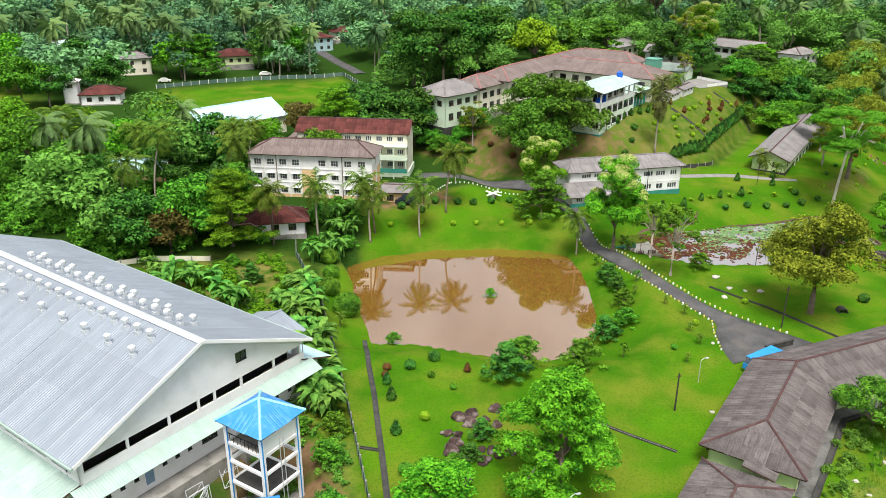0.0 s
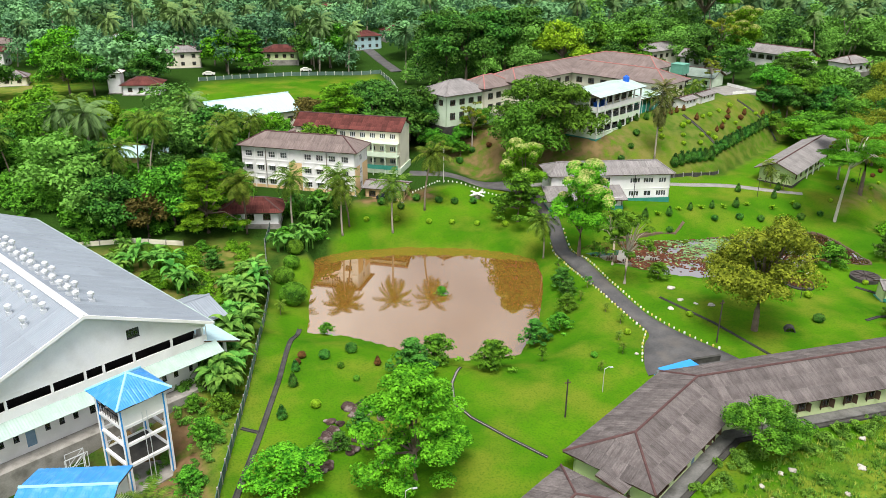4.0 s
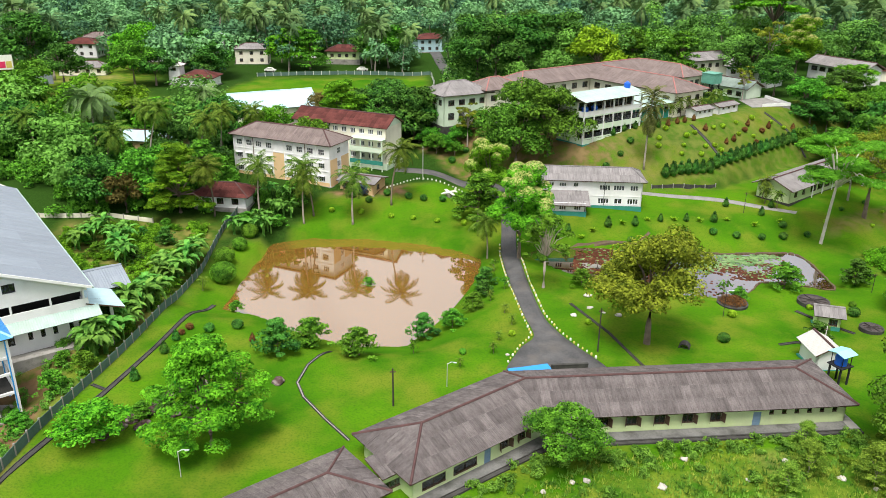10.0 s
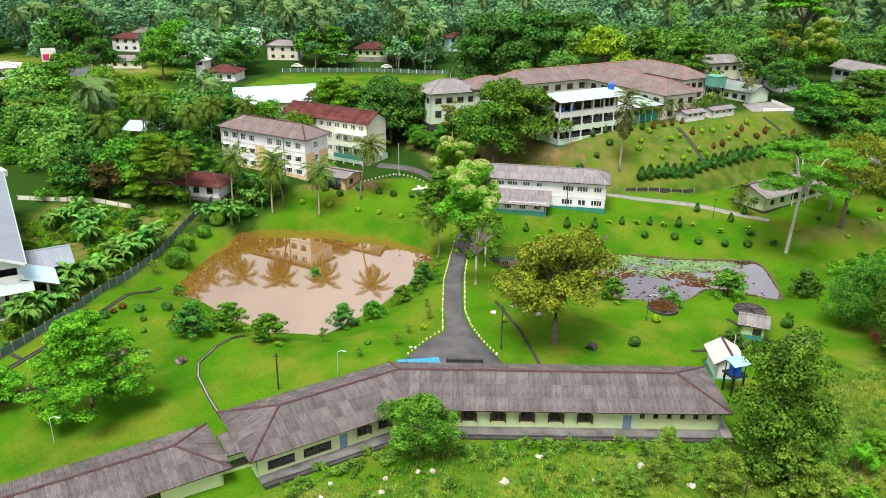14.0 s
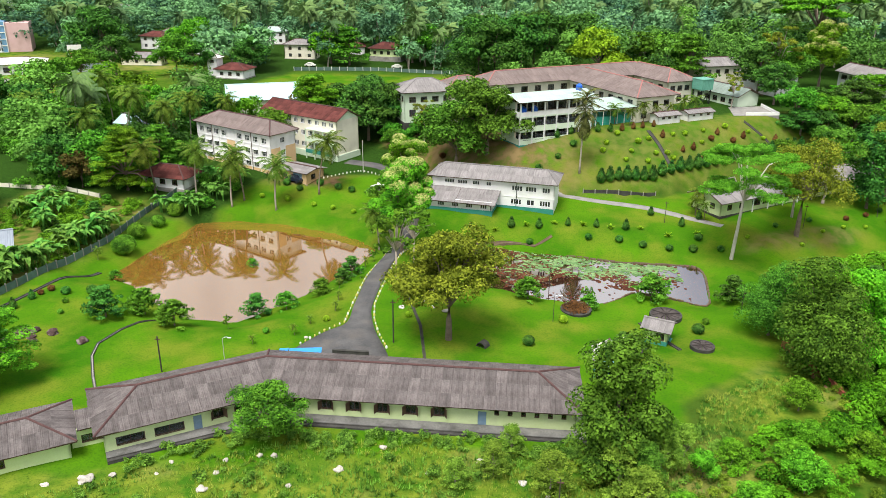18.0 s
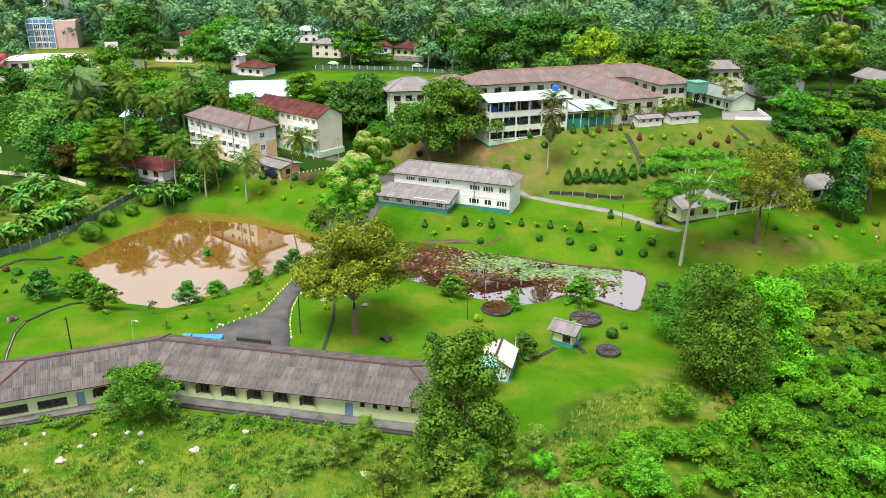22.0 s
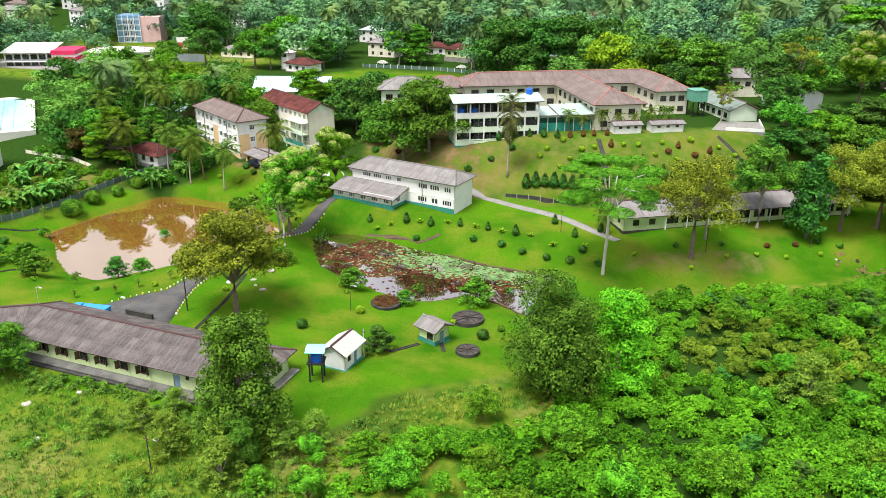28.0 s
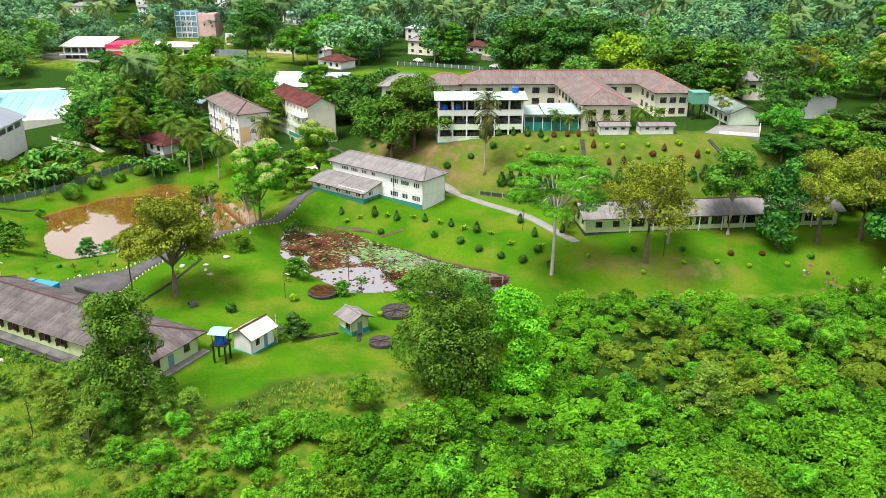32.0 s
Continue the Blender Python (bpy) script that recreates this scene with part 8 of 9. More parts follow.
plant("near_big", "leafy_tree", "dark leafy tree crowding the scrub edge", T, 121.5, 129.5, 0.72, 240)
plant("column", "slender_tree", "slender bright green tree wrapped in foliage", T, 131.6, 122.6, 1.05, 0)
plant("albizia", "umbrella_tree", "flat-topped airy tree with pale bare trunk", T, 123.3, 159.2, 0.82, -70, tall=1.42)
plant("olive_b", "tall_tree", "tall olive tree with pinkish trunk on the far lawn", T, 137.2, 168.0, 1.05, 30)
plant("sparse_b", "tall_tree", "tall thin tree with pale trunk on the far lawn", T, 139.0, 177.0, 0.75, 80)
plant("tall_mid", "tall_tree", "tall leafy tree with pale trunk before the long hut", T, 148.0, 186.0, 1.12, 140)
plant("column_dark", "tall_tree", "narrow dark tree before the long hut", T, 156.8, 185.8, 1.35, 60)
plant("olive_b", "tall_tree", "spreading olive tree with forked trunk", T, 163.0, 191.8, 0.95, 200)
plant("olive_b", "tall_tree", "spreading olive tree at the lawn's end", T, 170.0, 196.5, 1.0, 310)
plant("round_a", "tall_tree", "dark leafy tree beside the long hut", T, 178.0, 190.0, 1.4, 310)
plant("tall_fan", "fan_palm", "tall slim tree with drooping olive crown on the slope", T, 97.2, 187.6, 1.0, 0, z=gz(97.2, 187.6))
plant("sparse_b", "tall_tree", "sparse pale limbed tree beside the low block", T, 138.0, 229.0, 0.55, 40)
plant("round_a", "shade_tree", "dark rounded tree beside the low block", T, 150.5, 236.0, 0.95, 80)
plant("broad_dark", "shade_tree", "large dark shade tree beside the verandah block", T, 77.0, 193.0, 0.98, 15)
plant("broad_dark", "shade_tree", "large dark shade tree on the slope", T, 70.0, 194.5, 1.0, 160)
plant("broad_dark", "shade_tree", "large dark shade tree before the school range", T, 71.5, 201.0, 0.92, 250)
plant("cream", "flowering_tree", "tall tree with cream flower tips beside the drive", T, 63.4, 154.3, 1.1, 0)
plant("cream", "flowering_tree", "cream flowering tree beside the upper road", T, 61.6, 177.0, 0.9, 130)
plant("layer_b", "shade_tree", "dark green spreading tree beside the upper road", T, 58.5, 172.0, 0.85, 130)
plant("sparse", "thin_tree", "thin pale sparse tree beside the drive", T, 64.6, 139.6, 1.1, 30)
plant("sparse", "thin_tree", "thin pale sparse tree beside the drive", T, 66.5, 147.5, 0.95, 230)
plant("round_c", "low_tree", "low rounded bright green tree on the lawn", T, 6.2, 101.6, 0.66, 30, tall=0.72)
plant("palm_b", "coconut_palm", "young coconut palm near the tower", "palm", -5.8, 100.8, 0.78, 250, tall=0.55)
for x, y, s, key, lab in ((24.2, 121.0, 1.1, "small_dark", "dense dark bush-like tree on the pond bank"), (28.4, 124.6, 1.15, "small_mid", "spreading small tree on the pond bank"), (35.0, 120.2, 1.1, "small_mid", "umbrella-shaped shrub on the pond bank"), (44.4, 128.6, 0.85, "small_dark", "small dark tree on the pond bank"), (48.8, 129.8, 0.8, "small_mid", "small spreading tree on the pond bank"), (52.8, 136.0, 0.75, "small_mid", "small spreading tree on the pond bank"), (56.0, 145.0, 0.8, "small_dark", "small dark tree on the pond bank"), (55.2, 141.0, 0.6, "small_dark", "small dark tree on the pond bank"),
                          (86.2, 136.2, 1.0, "small_mid", "dark spreading shrub beside the lily pond"), (106.2, 140.5, 1.2, "small_mid", "pale spreading small tree beside the lily pond"), (95.8, 135.6, 0.7, "small_mid", "small shrub beside the lily pond"), (119.0, 141.0, 1.0, "small_dark", "dark small tree beside the lily pond"), (99.2, 118.6, 0.85, "small_dark", "dense dark shrub beside the small hut"), (71.0, 140.0, 0.8, "small_mid", "small shrub near the lily pond"), (12.6, 107.2, 0.5, "small_dark", "round dark shrub in the rockery"), (15.6, 110.4, 0.55, "small_dark", "round dark shrub in the rockery"), (10.2, 106.2, 0.55, "small_mid", "bright shrub in the rockery"), (36.5, 150.2, 0.42, "small_mid", "small shrub standing in the muddy pond"), (15.8, 140.0, 0.5, "small_mid", "small shrub in the pond's edge")):
    plant(key, "small_tree", lab, T, x, y, s, rot(), "small trees round the ponds", z=max(gz(x, y), WATER_A - 0.1))
for x, y, s in ((12.8, 158.0, 1.0), (14.6, 163.5, 0.8), (13.6, 151.0, 1.25), (15.8, 168.8, 0.9)):
    plant("big_ball", "clipped_bush", "large rounded green bush on the pond bank", "bush", x - 1.5, y, s, rot(), "rounded bushes on the bank")
for x, y, s, key in ((24.0, 175.4, 1.0, "palm_a"), (33.7, 174.9, 1.0, "palm_a"), (41.6, 180.6, 1.0, "palm_b"), (15.0, 178.9, 1.0, "palm_a"), (58.4, 158.6, 0.8, "palm_a"), (25.8, 178.2, 0.9, "palm_b"), (6.4, 177.5, 0.95, "palm_b"), (-11.5, 202.0, 1.05, "palm_c"), (-14.5, 210.5, 1.0, "palm_c"), (0.5, 193.5, 1.0, "palm_c"), (-27.0, 226.0, 1.0, "palm_c"), (-22.0, 205.0, 0.95, "palm_b"), (3.4, 205.5, 1.0, "palm_c"), (8.5, 211.5, 0.85, "palm_c"), (-40.0, 214.0, 0.9, "palm_b"), (-18.0, 192.0, 1.0, "palm_b")):
    plant(key, "coconut_palm", "coconut palm with drooping fronds", "palm", x, y, s, rot(), "coconut palms")
for x, y in ((106.0, 206.5), (109.5, 205.5), (113.0, 209.2), (116.0, 211.5), (119.5, 213.0), (123.0, 215.0), (126.5, 217.0), (118.0, 217.5), (120.5, 178.5), (122.6, 181.0), (119.8, 175.8), (121.0, 172.8)):
    plant("areca", "areca_palm", "slender feathery garden palm", "palm", x, y, R.uniform(0.9, 1.25), rot(), "garden palms")
for x, y, s in ((9.6, 146, 1.0), (55.6, 137.0, 0.7), (57.2, 127.0, 0.7), (56.8, 131.0, 0.65), (54.5, 122.5, 0.6), (57.6, 149.0, 0.8), (53.2, 118.8, 0.7), (48.2, 115.4, 0.6)):
    plant("areca", "young_palm", "young low palm on the lawn", "palm", x, y, s * 0.55, rot(), "young palms by the pond")
for x, y in ((58.4, 140.5), (58.6, 152.0), (69.0, 158.8), (68.8, 156.6), (110.0, 147.2), (96.0, 141.0), (42.5, 121.4)):
    plant("sapling", "sapling", "thin young sapling on the grass", T, x, y, R.uniform(0.8, 1.2), rot(), "saplings")
# trees about the school and the jungle to the west
SCHOOL_TREES_0 = ((31, 219.5, 1.35, "layer_a"), (35, 228, 1.1, "round_a"), (41, 226, 1.15, "round_a"), (49, 223.5, 1.1, "round_a"), (45, 231, 1.2, "round_a"), (25.5, 233.5, 1.1, "rusty"), (42, 238, 1.1, "round_a"), (61, 209.5, 0.62, "sparse_b"), (45.3, 219.4, 1.3, "round_a"), (50.3, 219.8, 1.25, "round_a"), (54.5, 221.5, 1.0, "round_a"), (24, 208, 0.9, "round_b"), (71, 266, 1.05, "tall_dark"), (76, 262, 1.0, "tall_dark"), (84, 268, 1.05, "tall_dark"), (92, 272, 1.0, "tall_dark"), (72, 276, 1.1, "tall_dark"), (88, 282, 1.05, "tall_dark"), (100, 276, 0.95, "tall_dark"),)
SCHOOL_TREES_1 = ((107, 262, 1.3, "yellow"), (112, 272, 1.1, "round_b"), (120, 268, 1.3, "layer_b"), (128, 272, 1.2, "round_b"), (133, 262, 1.3, "layer_b"), (150, 250, 1.25, "round_a"), (154.8, 251, 1.1, "sparse_b"), (158, 252, 1.1, "round_b"), (181, 300, 1.15, "umbrella"), (170.5, 262, 1.25, "cream"), (152, 222, 0.8, "round_b"), (158, 220, 0.8, "round_a"), (168, 226, 0.9, "round_b"), (172, 220, 1.1, "round_a"), (178, 230, 1.2, "round_b"), (186, 222, 1.2, "round_a"), (178, 208, 1.1, "round_a"), (190, 208, 1.2, "round_b"),)
SCHOOL_TREES_2 = ((198, 220, 1.2, "olive_b"), (184, 200, 1.0, "olive_b"), (194, 194, 1.1, "round_a"), (206, 206, 1.2, "round_b"), (190, 238, 1.2, "round_b"), (-0.5, 179.0, 1.15, "layer_a"), (-6.5, 182.5, 1.0, "round_b"), (-11, 179.5, 0.95, "rusty"), (-17, 181, 1.0, "round_a"), (2.5, 189.5, 0.9, "layer_b"), (-22, 196, 1.1, "round_a"), (-27, 205, 1.1, "round_b"), (-8, 206, 0.95, "round_a"), (2.1, 215.7, 1.25, "round_a"), (13.0, 217.5, 1.05, "round_c"), (-14, 226, 1.1, "round_c"), (-24, 238, 1.1, "round_c"), (-34, 226, 1.1, "round_b"), (-46, 220, 1.1, "round_a"), (-8.6, 220.9, 1.0, "round_a"),)
SCHOOL_TREES_3 = ((-38, 244, 1.2, "round_c"), (-52, 240, 1.2, "round_b"), (-62, 226, 1.2, "round_a"), (-40, 300, 1.25, "round_b"), (-16, 312, 1.2, "round_a"), (-46, 330, 1.7, "round_c"), (-24, 334, 1.4, "round_a"), (8, 338, 1.5, "round_c"), (16, 336, 1.3, "layer_b"), (46, 338, 1.4, "round_b"), (40, 346, 1.4, "round_a"), (-70, 312, 1.1, "bare"), (-62, 298, 1.3, "round_a"), (-84, 330, 1.9, "round_a"), (-33, 300, 1.1, "round_a"), (-64, 278, 1.0, "round_b"),)
SCHOOL_TREES_4 = ((151, 204, 1.0, "round_c"), (157, 210, 0.95, "round_b"), (164, 212, 1.05, "round_c"), (171, 217, 1.0, "round_c"), (153, 220, 0.85, "round_a"), (162, 228, 1.0, "round_c"), (171, 236, 1.05, "round_a"), (178, 244, 1.1, "round_c"), (162, 239, 0.6, "round_a"), (169, 242, 0.6, "round_c"), (147, 212, 0.5, "round_b"))
for x, y, s, key in SCHOOL_TREES_0 + SCHOOL_TREES_1 + SCHOOL_TREES_2 + SCHOOL_TREES_3:
    plant(key, "bare_tree" if key == "bare" else "broadleaf_tree", {"bare": "leafless grey branched tree", "yellow": "rounded yellow green tree behind the school", "umbrella": "broad umbrella-shaped bright tree", "cream": "tall tree with cream flower tips", "rusty": "tree with rusty red young leaves", "round_c": "bright green rounded tree", "tall_dark": "tall dark tree behind the school", "olive_b": "spreading olive green tree", "sparse_b": "tall sparse tree with pale trunk"}.get(key, "dense green broadleaf tree"), T, x, y, s, rot(), "trees round the school")

for x, y, s, key in SCHOOL_TREES_4:
    plant(key, "broadleaf_tree", "dense low broadleaf tree on the bank above the hut", T, x, y, s, rot(), "trees round the school", tall=0.68)
for x, y, s in ((88.2, 88.2, 1.0), (95.1, 88.8, 1.2), (99.8, 92.7, 1.1), (84.1, 94.6, 0.7), (82.3, 90.6, 0.8), (102.7, 95.0, 0.9), (97.0, 85.5, 1.1), (78.5, 88.0, 0.7), (154.8, 128.6, 1.5)):
    plant("feathery", "feathery_shrub", "pale green feathery shrub in the rough grass", "bush", x, y, s, rot(), "feathery shrubs")
pl = thing("round_planter", "round concrete planter heaped with rust red plants", "planter", pose(93.6, 133.2, gz(93.6, 133.2)))
part("rim", Shape().tube([(0, 0, -0.3), (0, 0, 0.45), (0, 0, 0.5)], [2.3, 2.4, 2.25], 26).mesh("rim", M_DARKCONC), pl)
part("planting", quads("planting", leaves(np.random.default_rng(33), [(1.3 * math.cos(a), 1.3 * math.sin(a), 0.55, 0.95, 0.95, 0.5) for a in np.arange(0, 6.2, 0.9)] + [(0, 0, 0.75, 1.1, 1.1, 0.6)], 2600, 0.2), F_RED), pl)
for x, y, s in ((53.6, 210.6, 0.75), (56.4, 210.6, 0.65), (59.2, 211.8, 0.7), (52.4, 214.2, 0.8), (62.2, 213.2, 0.7), (65.0, 214.4, 0.75), (57.8, 208.6, 0.5)):
    plant("near_bush", "hillside_bush", "leafy green bush at the foot of the school range", "bush", x, y, s, rot(), "bushes below the school range")
# clipped bushes
for x, y in ((29.4, 179.3), (35.3, 178.4), (41.4, 176.5), (45.8, 175.3), (50.5, 173.6), (55.6, 171.5)):
    plant("ball_yellow", "topiary_bush", "clipped yellow green ball bush", "bush", x, y, R.uniform(0.9, 1.1), rot(), "clipped bushes on the pond lawn")
for x, y in ((33.5, 184.2), (40.9, 184.6), (45.3, 183.1), (48.4, 182.2), (52.4, 182.0), (56.9, 182.6), (59.9, 181.2), (37.0, 182.0)):
    plant("ball_dark", "topiary_bush", "clipped dark green ball bush", "bush", x, y, R.uniform(0.9, 1.15), rot(), "clipped bushes on the pond lawn")
for x, y in ((75.2, 165.6), (83.1, 165.8), (88.4, 165.6), (94.0, 167.0), (99.5, 167.5), (105.1, 167.3), (110.9, 174.9), (120.1, 173.6), (116.0, 169.5)):
    plant("cone_dark", "topiary_bush", "clipped dark green cone bush", "bush", x, y, R.uniform(0.75, 1.05), rot(), "clipped bushes below the white house")
for x, y in ((86.7, 162.2), (97.8, 163.7), (103.5, 163.5), (107.8, 162.4), (112.6, 161.7), (116.9, 161.6), (118.4, 165.0), (122.0, 162.0)):
    plant("ball_dark", "topiary_bush", "clipped dark green ball bush", "bush", x, y, R.uniform(0.85, 1.1), rot(), "clipped bushes below the white house")
for x, y in ((80.0, 165.4), (85.9, 166.0), (91.3, 167.0), (96.9, 167.6), (102.2, 167.5), (107.9, 167.5), (112.9, 165.7), (118.5, 166.5), (77.5, 164.0)):
    plant("agave", "agave_plant", "yellow green spiky agave plant", "plant", x, y, R.uniform(0.95, 1.25), rot(), "agaves below the white house")
SLOPE_BUSHES_0 = ((106.1, 200.2, 0), (103.4, 196.5, 0), (102.5, 194.0, 0), (108.9, 195.2, 0), (110.7, 198.5, 0), (112.4, 193.1, 0), (114.4, 195.8, 0), (118.3, 195.9, 0), (107.5, 192.4, 0), (113.2, 200.0, 0), (126.7, 207.7, 0), (130.2, 208.5, 1), (125.9, 203.8, 0), (130.5, 205.3, 0), (136.9, 210.8, 1), (142.2, 213.1, 0), (130.6, 203.7, 2), (128.4, 206.0, 2), (117.0, 196.8, 0), (120.9, 199.2, 1),)
SLOPE_BUSHES_1 = ((123.5, 201.0, 1), (122.0, 204.5, 0), (116.5, 201.8, 1), (134.0, 208.2, 2), (138.5, 213.0, 0), (145.5, 214.5, 1), (119.0, 203.0, 0), (126.0, 199.5, 2), (132.5, 211.5, 0), (88.5, 187.0, 3), (92.6, 190.4, 3), (96.0, 194.5, 3), (80, 186, 3), (74, 198, 3), (68, 203, 2), (64, 206, 2), (60.5, 208, 3), (57, 206.5, 3), (66.5, 199.5, 2),)
for x, y, key in SLOPE_BUSHES_0 + SLOPE_BUSHES_1:
    plant(("ball_yellow", "cone_red", "ball_red", "ball_dark")[key], "topiary_bush", ("clipped yellow green ball bush", "rust red clipped cone bush", "rust red clipped ball bush", "clipped dark green ball bush")[key], "bush", x, y, R.uniform(0.85, 1.2), rot(), "clipped bushes on the slope")
for x, y in ((92.4, 196.4), (98.6, 199.6), (101.7, 200.4), (104.6, 201.0), (107.3, 202.0), (110.0, 203.2), (112.2, 204.2), (114.9, 205.4), (95.5, 198.6)):
    plant("cone_red" if R.random() < 0.4 else "cone_dark", "topiary_bush", "clipped cone bush at the terrace edge", "bush", x, y, R.uniform(0.85, 1.05), rot(), "clipped bushes on the terrace edge")
for k in range(25):
    t = k / 24
    x, y = np.interp(t, [0, 0.25, 1], [101.8, 113.0, 152.5]), np.interp(t, [0, 0.25, 1], [186.4, 189.2, 216.8])
    plant("cone_dark", "hedge_bush", "dense dark green hedge bush", "bush", float(x), float(y), R.uniform(1.35, 1.6), rot(), "hedge below the slope")
LAWN_BUSHES_0 = ((9.1, 122.2, "cone_dark", 0.9), (9.8, 125.9, "cone_dark", 0.8), (7.1, 115.1, "cone_dark", 0.9), (11.2, 116.5, "ball_yellow", 1.0), (13.9, 128.3, "ball_dark", 1.0), (17.7, 129.3, "ball_dark", 1.1), (5.5, 107.7, "ball_mid", 1.0), (11.0, 129.2, "ball_red", 0.8), (10.2, 127.6, "ball_red", 0.7), (20.4, 124.6, "cone_red", 0.8), (15.6, 125.2, "ball_mid", 0.6), (17.0, 121.4, "ball_mid", 0.55), (56.6, 123.8, "ball_yellow", 0.8), (86.2, 120.1, "ball_dark", 1.1), (91.4, 128.6, "ball_yellow", 1.1), (111.2, 128.8, "ball_dark", 1.2), (68.4, 126.5, "ball_yellow", 0.8), (105.6, 131.6, "ball_yellow", 0.8), (49.0, 119.0, "ball_mid", 0.6),)
LAWN_BUSHES_1 = ((113.0, 132.0, "ball_mid", 0.7), (127.6, 165.8, "ball_yellow", 0.7), (137.6, 168.4 - 3, "ball_yellow", 0.7), (143.2, 171.2, "ball_yellow", 0.7), (148.2, 174.3, "ball_yellow", 0.75), (153.3, 176.5, "ball_yellow", 0.7), (159.2, 180.4, "ball_yellow", 0.75), (162.6, 184.4, "ball_mid", 0.8), (149.9, 178.0, "ball_red", 0.8), (154.8, 180.8, "ball_red", 0.8), (158.7, 184.0, "ball_dark", 0.8), (134.2, 171.3, "ball_dark", 0.7), (142.0, 175.6, "ball_dark", 0.7),)
for x, y, key, s in LAWN_BUSHES_0 + LAWN_BUSHES_1:
    plant(key, "topiary_bush", {"cone_dark": "clipped dark green cone bush on the lawn", "ball_yellow": "small yellow green bush on the lawn", "ball_dark": "small dark green ball bush on the lawn", "ball_mid": "small green ball bush on the lawn", "ball_red": "small rust red bush on the lawn", "cone_red": "small rust red cone bush on the lawn"}[key], "bush", x, y, s, rot(), "bushes on the lawns")
# bananas and garden plants west of the fence
for k in range(46):
    y = R.uniform(120, 159)
    fx = np.interp(y, [98, 109, 122, 142, 153, 172], [-2.2, 0.2, 3.2, 6.4, 8.8, 9.4])
    x = float(fx) - R.uniform(1.0, 4.2) if k < 36 else R.uniform(-16, 4)
    if k >= 36:
        y = R.uniform(150, 174)
    plant(R.choice(("banana_a", "banana_b")), "banana_plant", "clump of broad-leaved banana plants", "plant", x, y, R.uniform(0.9, 1.35), rot(), "banana plants by the fence")
for x, y, q in ((12.0, 169.5, 0), (14.5, 171.5, 1), (17.0, 171.5, 0), (19.2, 174.0, 2), (16.0, 175.0, 0), (20.6, 177.6, 0), (18.0, 179.0, 1), (22.8, 181.0, 2), (20.0, 182.8, 0), (23.6, 184.6, 1), (13.0, 174.4, 2), (16.5, 184.8, 0), (21.2, 186.6, 2), (13.5, 183.4, 1)):
    if q < 2:
        plant(("banana_a", "banana_b")[q], "banana_plant", "clump of broad-leaved banana plants", "plant", x, y, R.uniform(0.85, 1.15), rot(), "banana plants by the cottage")
    else:
        plant("small_mid", "garden_shrub", "leafy green garden shrub beside the cottage", "bush", x, y, R.uniform(0.6, 0.8), rot(), "shrubs in the garden")
for k in range(16):
    plant("small_mid" if k % 2 else "small_dark", "garden_shrub", "leafy green garden shrub", "bush", R.uniform(-16, 1), R.uniform(136, 174), R.uniform(0.45, 0.75), rot(), "shrubs in the garden")
for x, y, s in ((-3, 105, 0.7), (-1.5, 112, 0.8), (0.6, 117, 0.7), (-2.6, 118.5, 0.5)):
    plant("small_mid", "garden_shrub", "leafy green shrub beside the fence", "bush", x, y, s, rot(), "shrubs in the garden")


# ---- woods, scrub, rough grass, lily pads ----
def scatter(rng, n, x0, x1, y0, y1, keep):
    x, y = rng.uniform(x0, x1, n), rng.uniform(y0, y1, n)
    k = keep(x, y)
    return x[k], y[k]


def multiply(protos, x, y, z, scale, turn, pick):
    """Many copies of small leaf arrays in one."""
    out = []
    for i, P in enumerate(protos):
        k = np.nonzero(pick == i)[0]
        if not len(k):
            continue
        c, s = np.cos(turn[k]), np.sin(turn[k])
        sc = scale[k]
        Q = P[None] * sc[:, None, None, None]
        X = Q[..., 0] * c[:, None, None] - Q[..., 1] * s[:, None, None] + x[k][:, None, None]
        Y = Q[..., 0] * s[:, None, None] + Q[..., 1] * c[:, None, None] + y[k][:, None, None]
        Z = Q[..., 2] + z[k][:, None, None]
        out.append(np.stack([X, Y, Z], -1).reshape(-1, P.shape[1], 3))
    return np.concatenate(out)


HOUSES = [(o.matrix_basis.translation.x, o.matrix_basis.translation.y) for o in bpy.data.objects if o.parent is None and o.get("category") in ("house", "hall", "school building", "shop building", "office building", "tower", "sports hall", "billboard")]


def off_pool(x, y):
    """Clear of the swimming pool and its deck."""
    a, b = (x + 33.6) * -0.751 + (y - 182.1) * 0.66, (x + 33.6) * -0.66 - (y - 182.1) * 0.751
    return ~((a > -9) & (a < 66) & (b > -7) & (b < 36))


def free(x, y):
    """Where woods may stand."""
    k = (inside_dist(LAWN, x, y) > 3) & (inside_dist(SLOPE, x, y) > 4) & (inside_dist(FIELD, x, y) > 4) & (inside_dist(MEADOW, x, y) > 1) & (inside_dist(GARDEN, x, y) > 2)
    k &= ~((y < 205) & (x > 5) & (x < 125)) & ~((x > 40) & (x < 135) & (y < 258)) & ~((x > 8) & (x < 48) & (y < 224))
    k &= ~((x > 56) & (x < 75) & (y > 300) & (y < 400))
    k &= ~((x < 2) & (x > -66) & (y < 180)) & off_pool(x, y) & ~((x > -4) & (x < 26) & (y > 234) & (y < 262))
    k &= ~((x > -120) & (x < -66) & (y > 282) & (y < 300)) & ~((x > -66) & (x < -30) & (y > 262) & (y < 285))
    k &= ~((x < -30) & (x > -75) & (y < 205)) & ~((x > -30) & (x < -8) & (y > 216) & (y < 228))
    for hx, hy in HOUSES:
        k &= ~((x > hx - 4) & (x < hx + 15) & (y > hy - 12) & (y < hy + 10))
    return k


rng = np.random.default_rng(5)

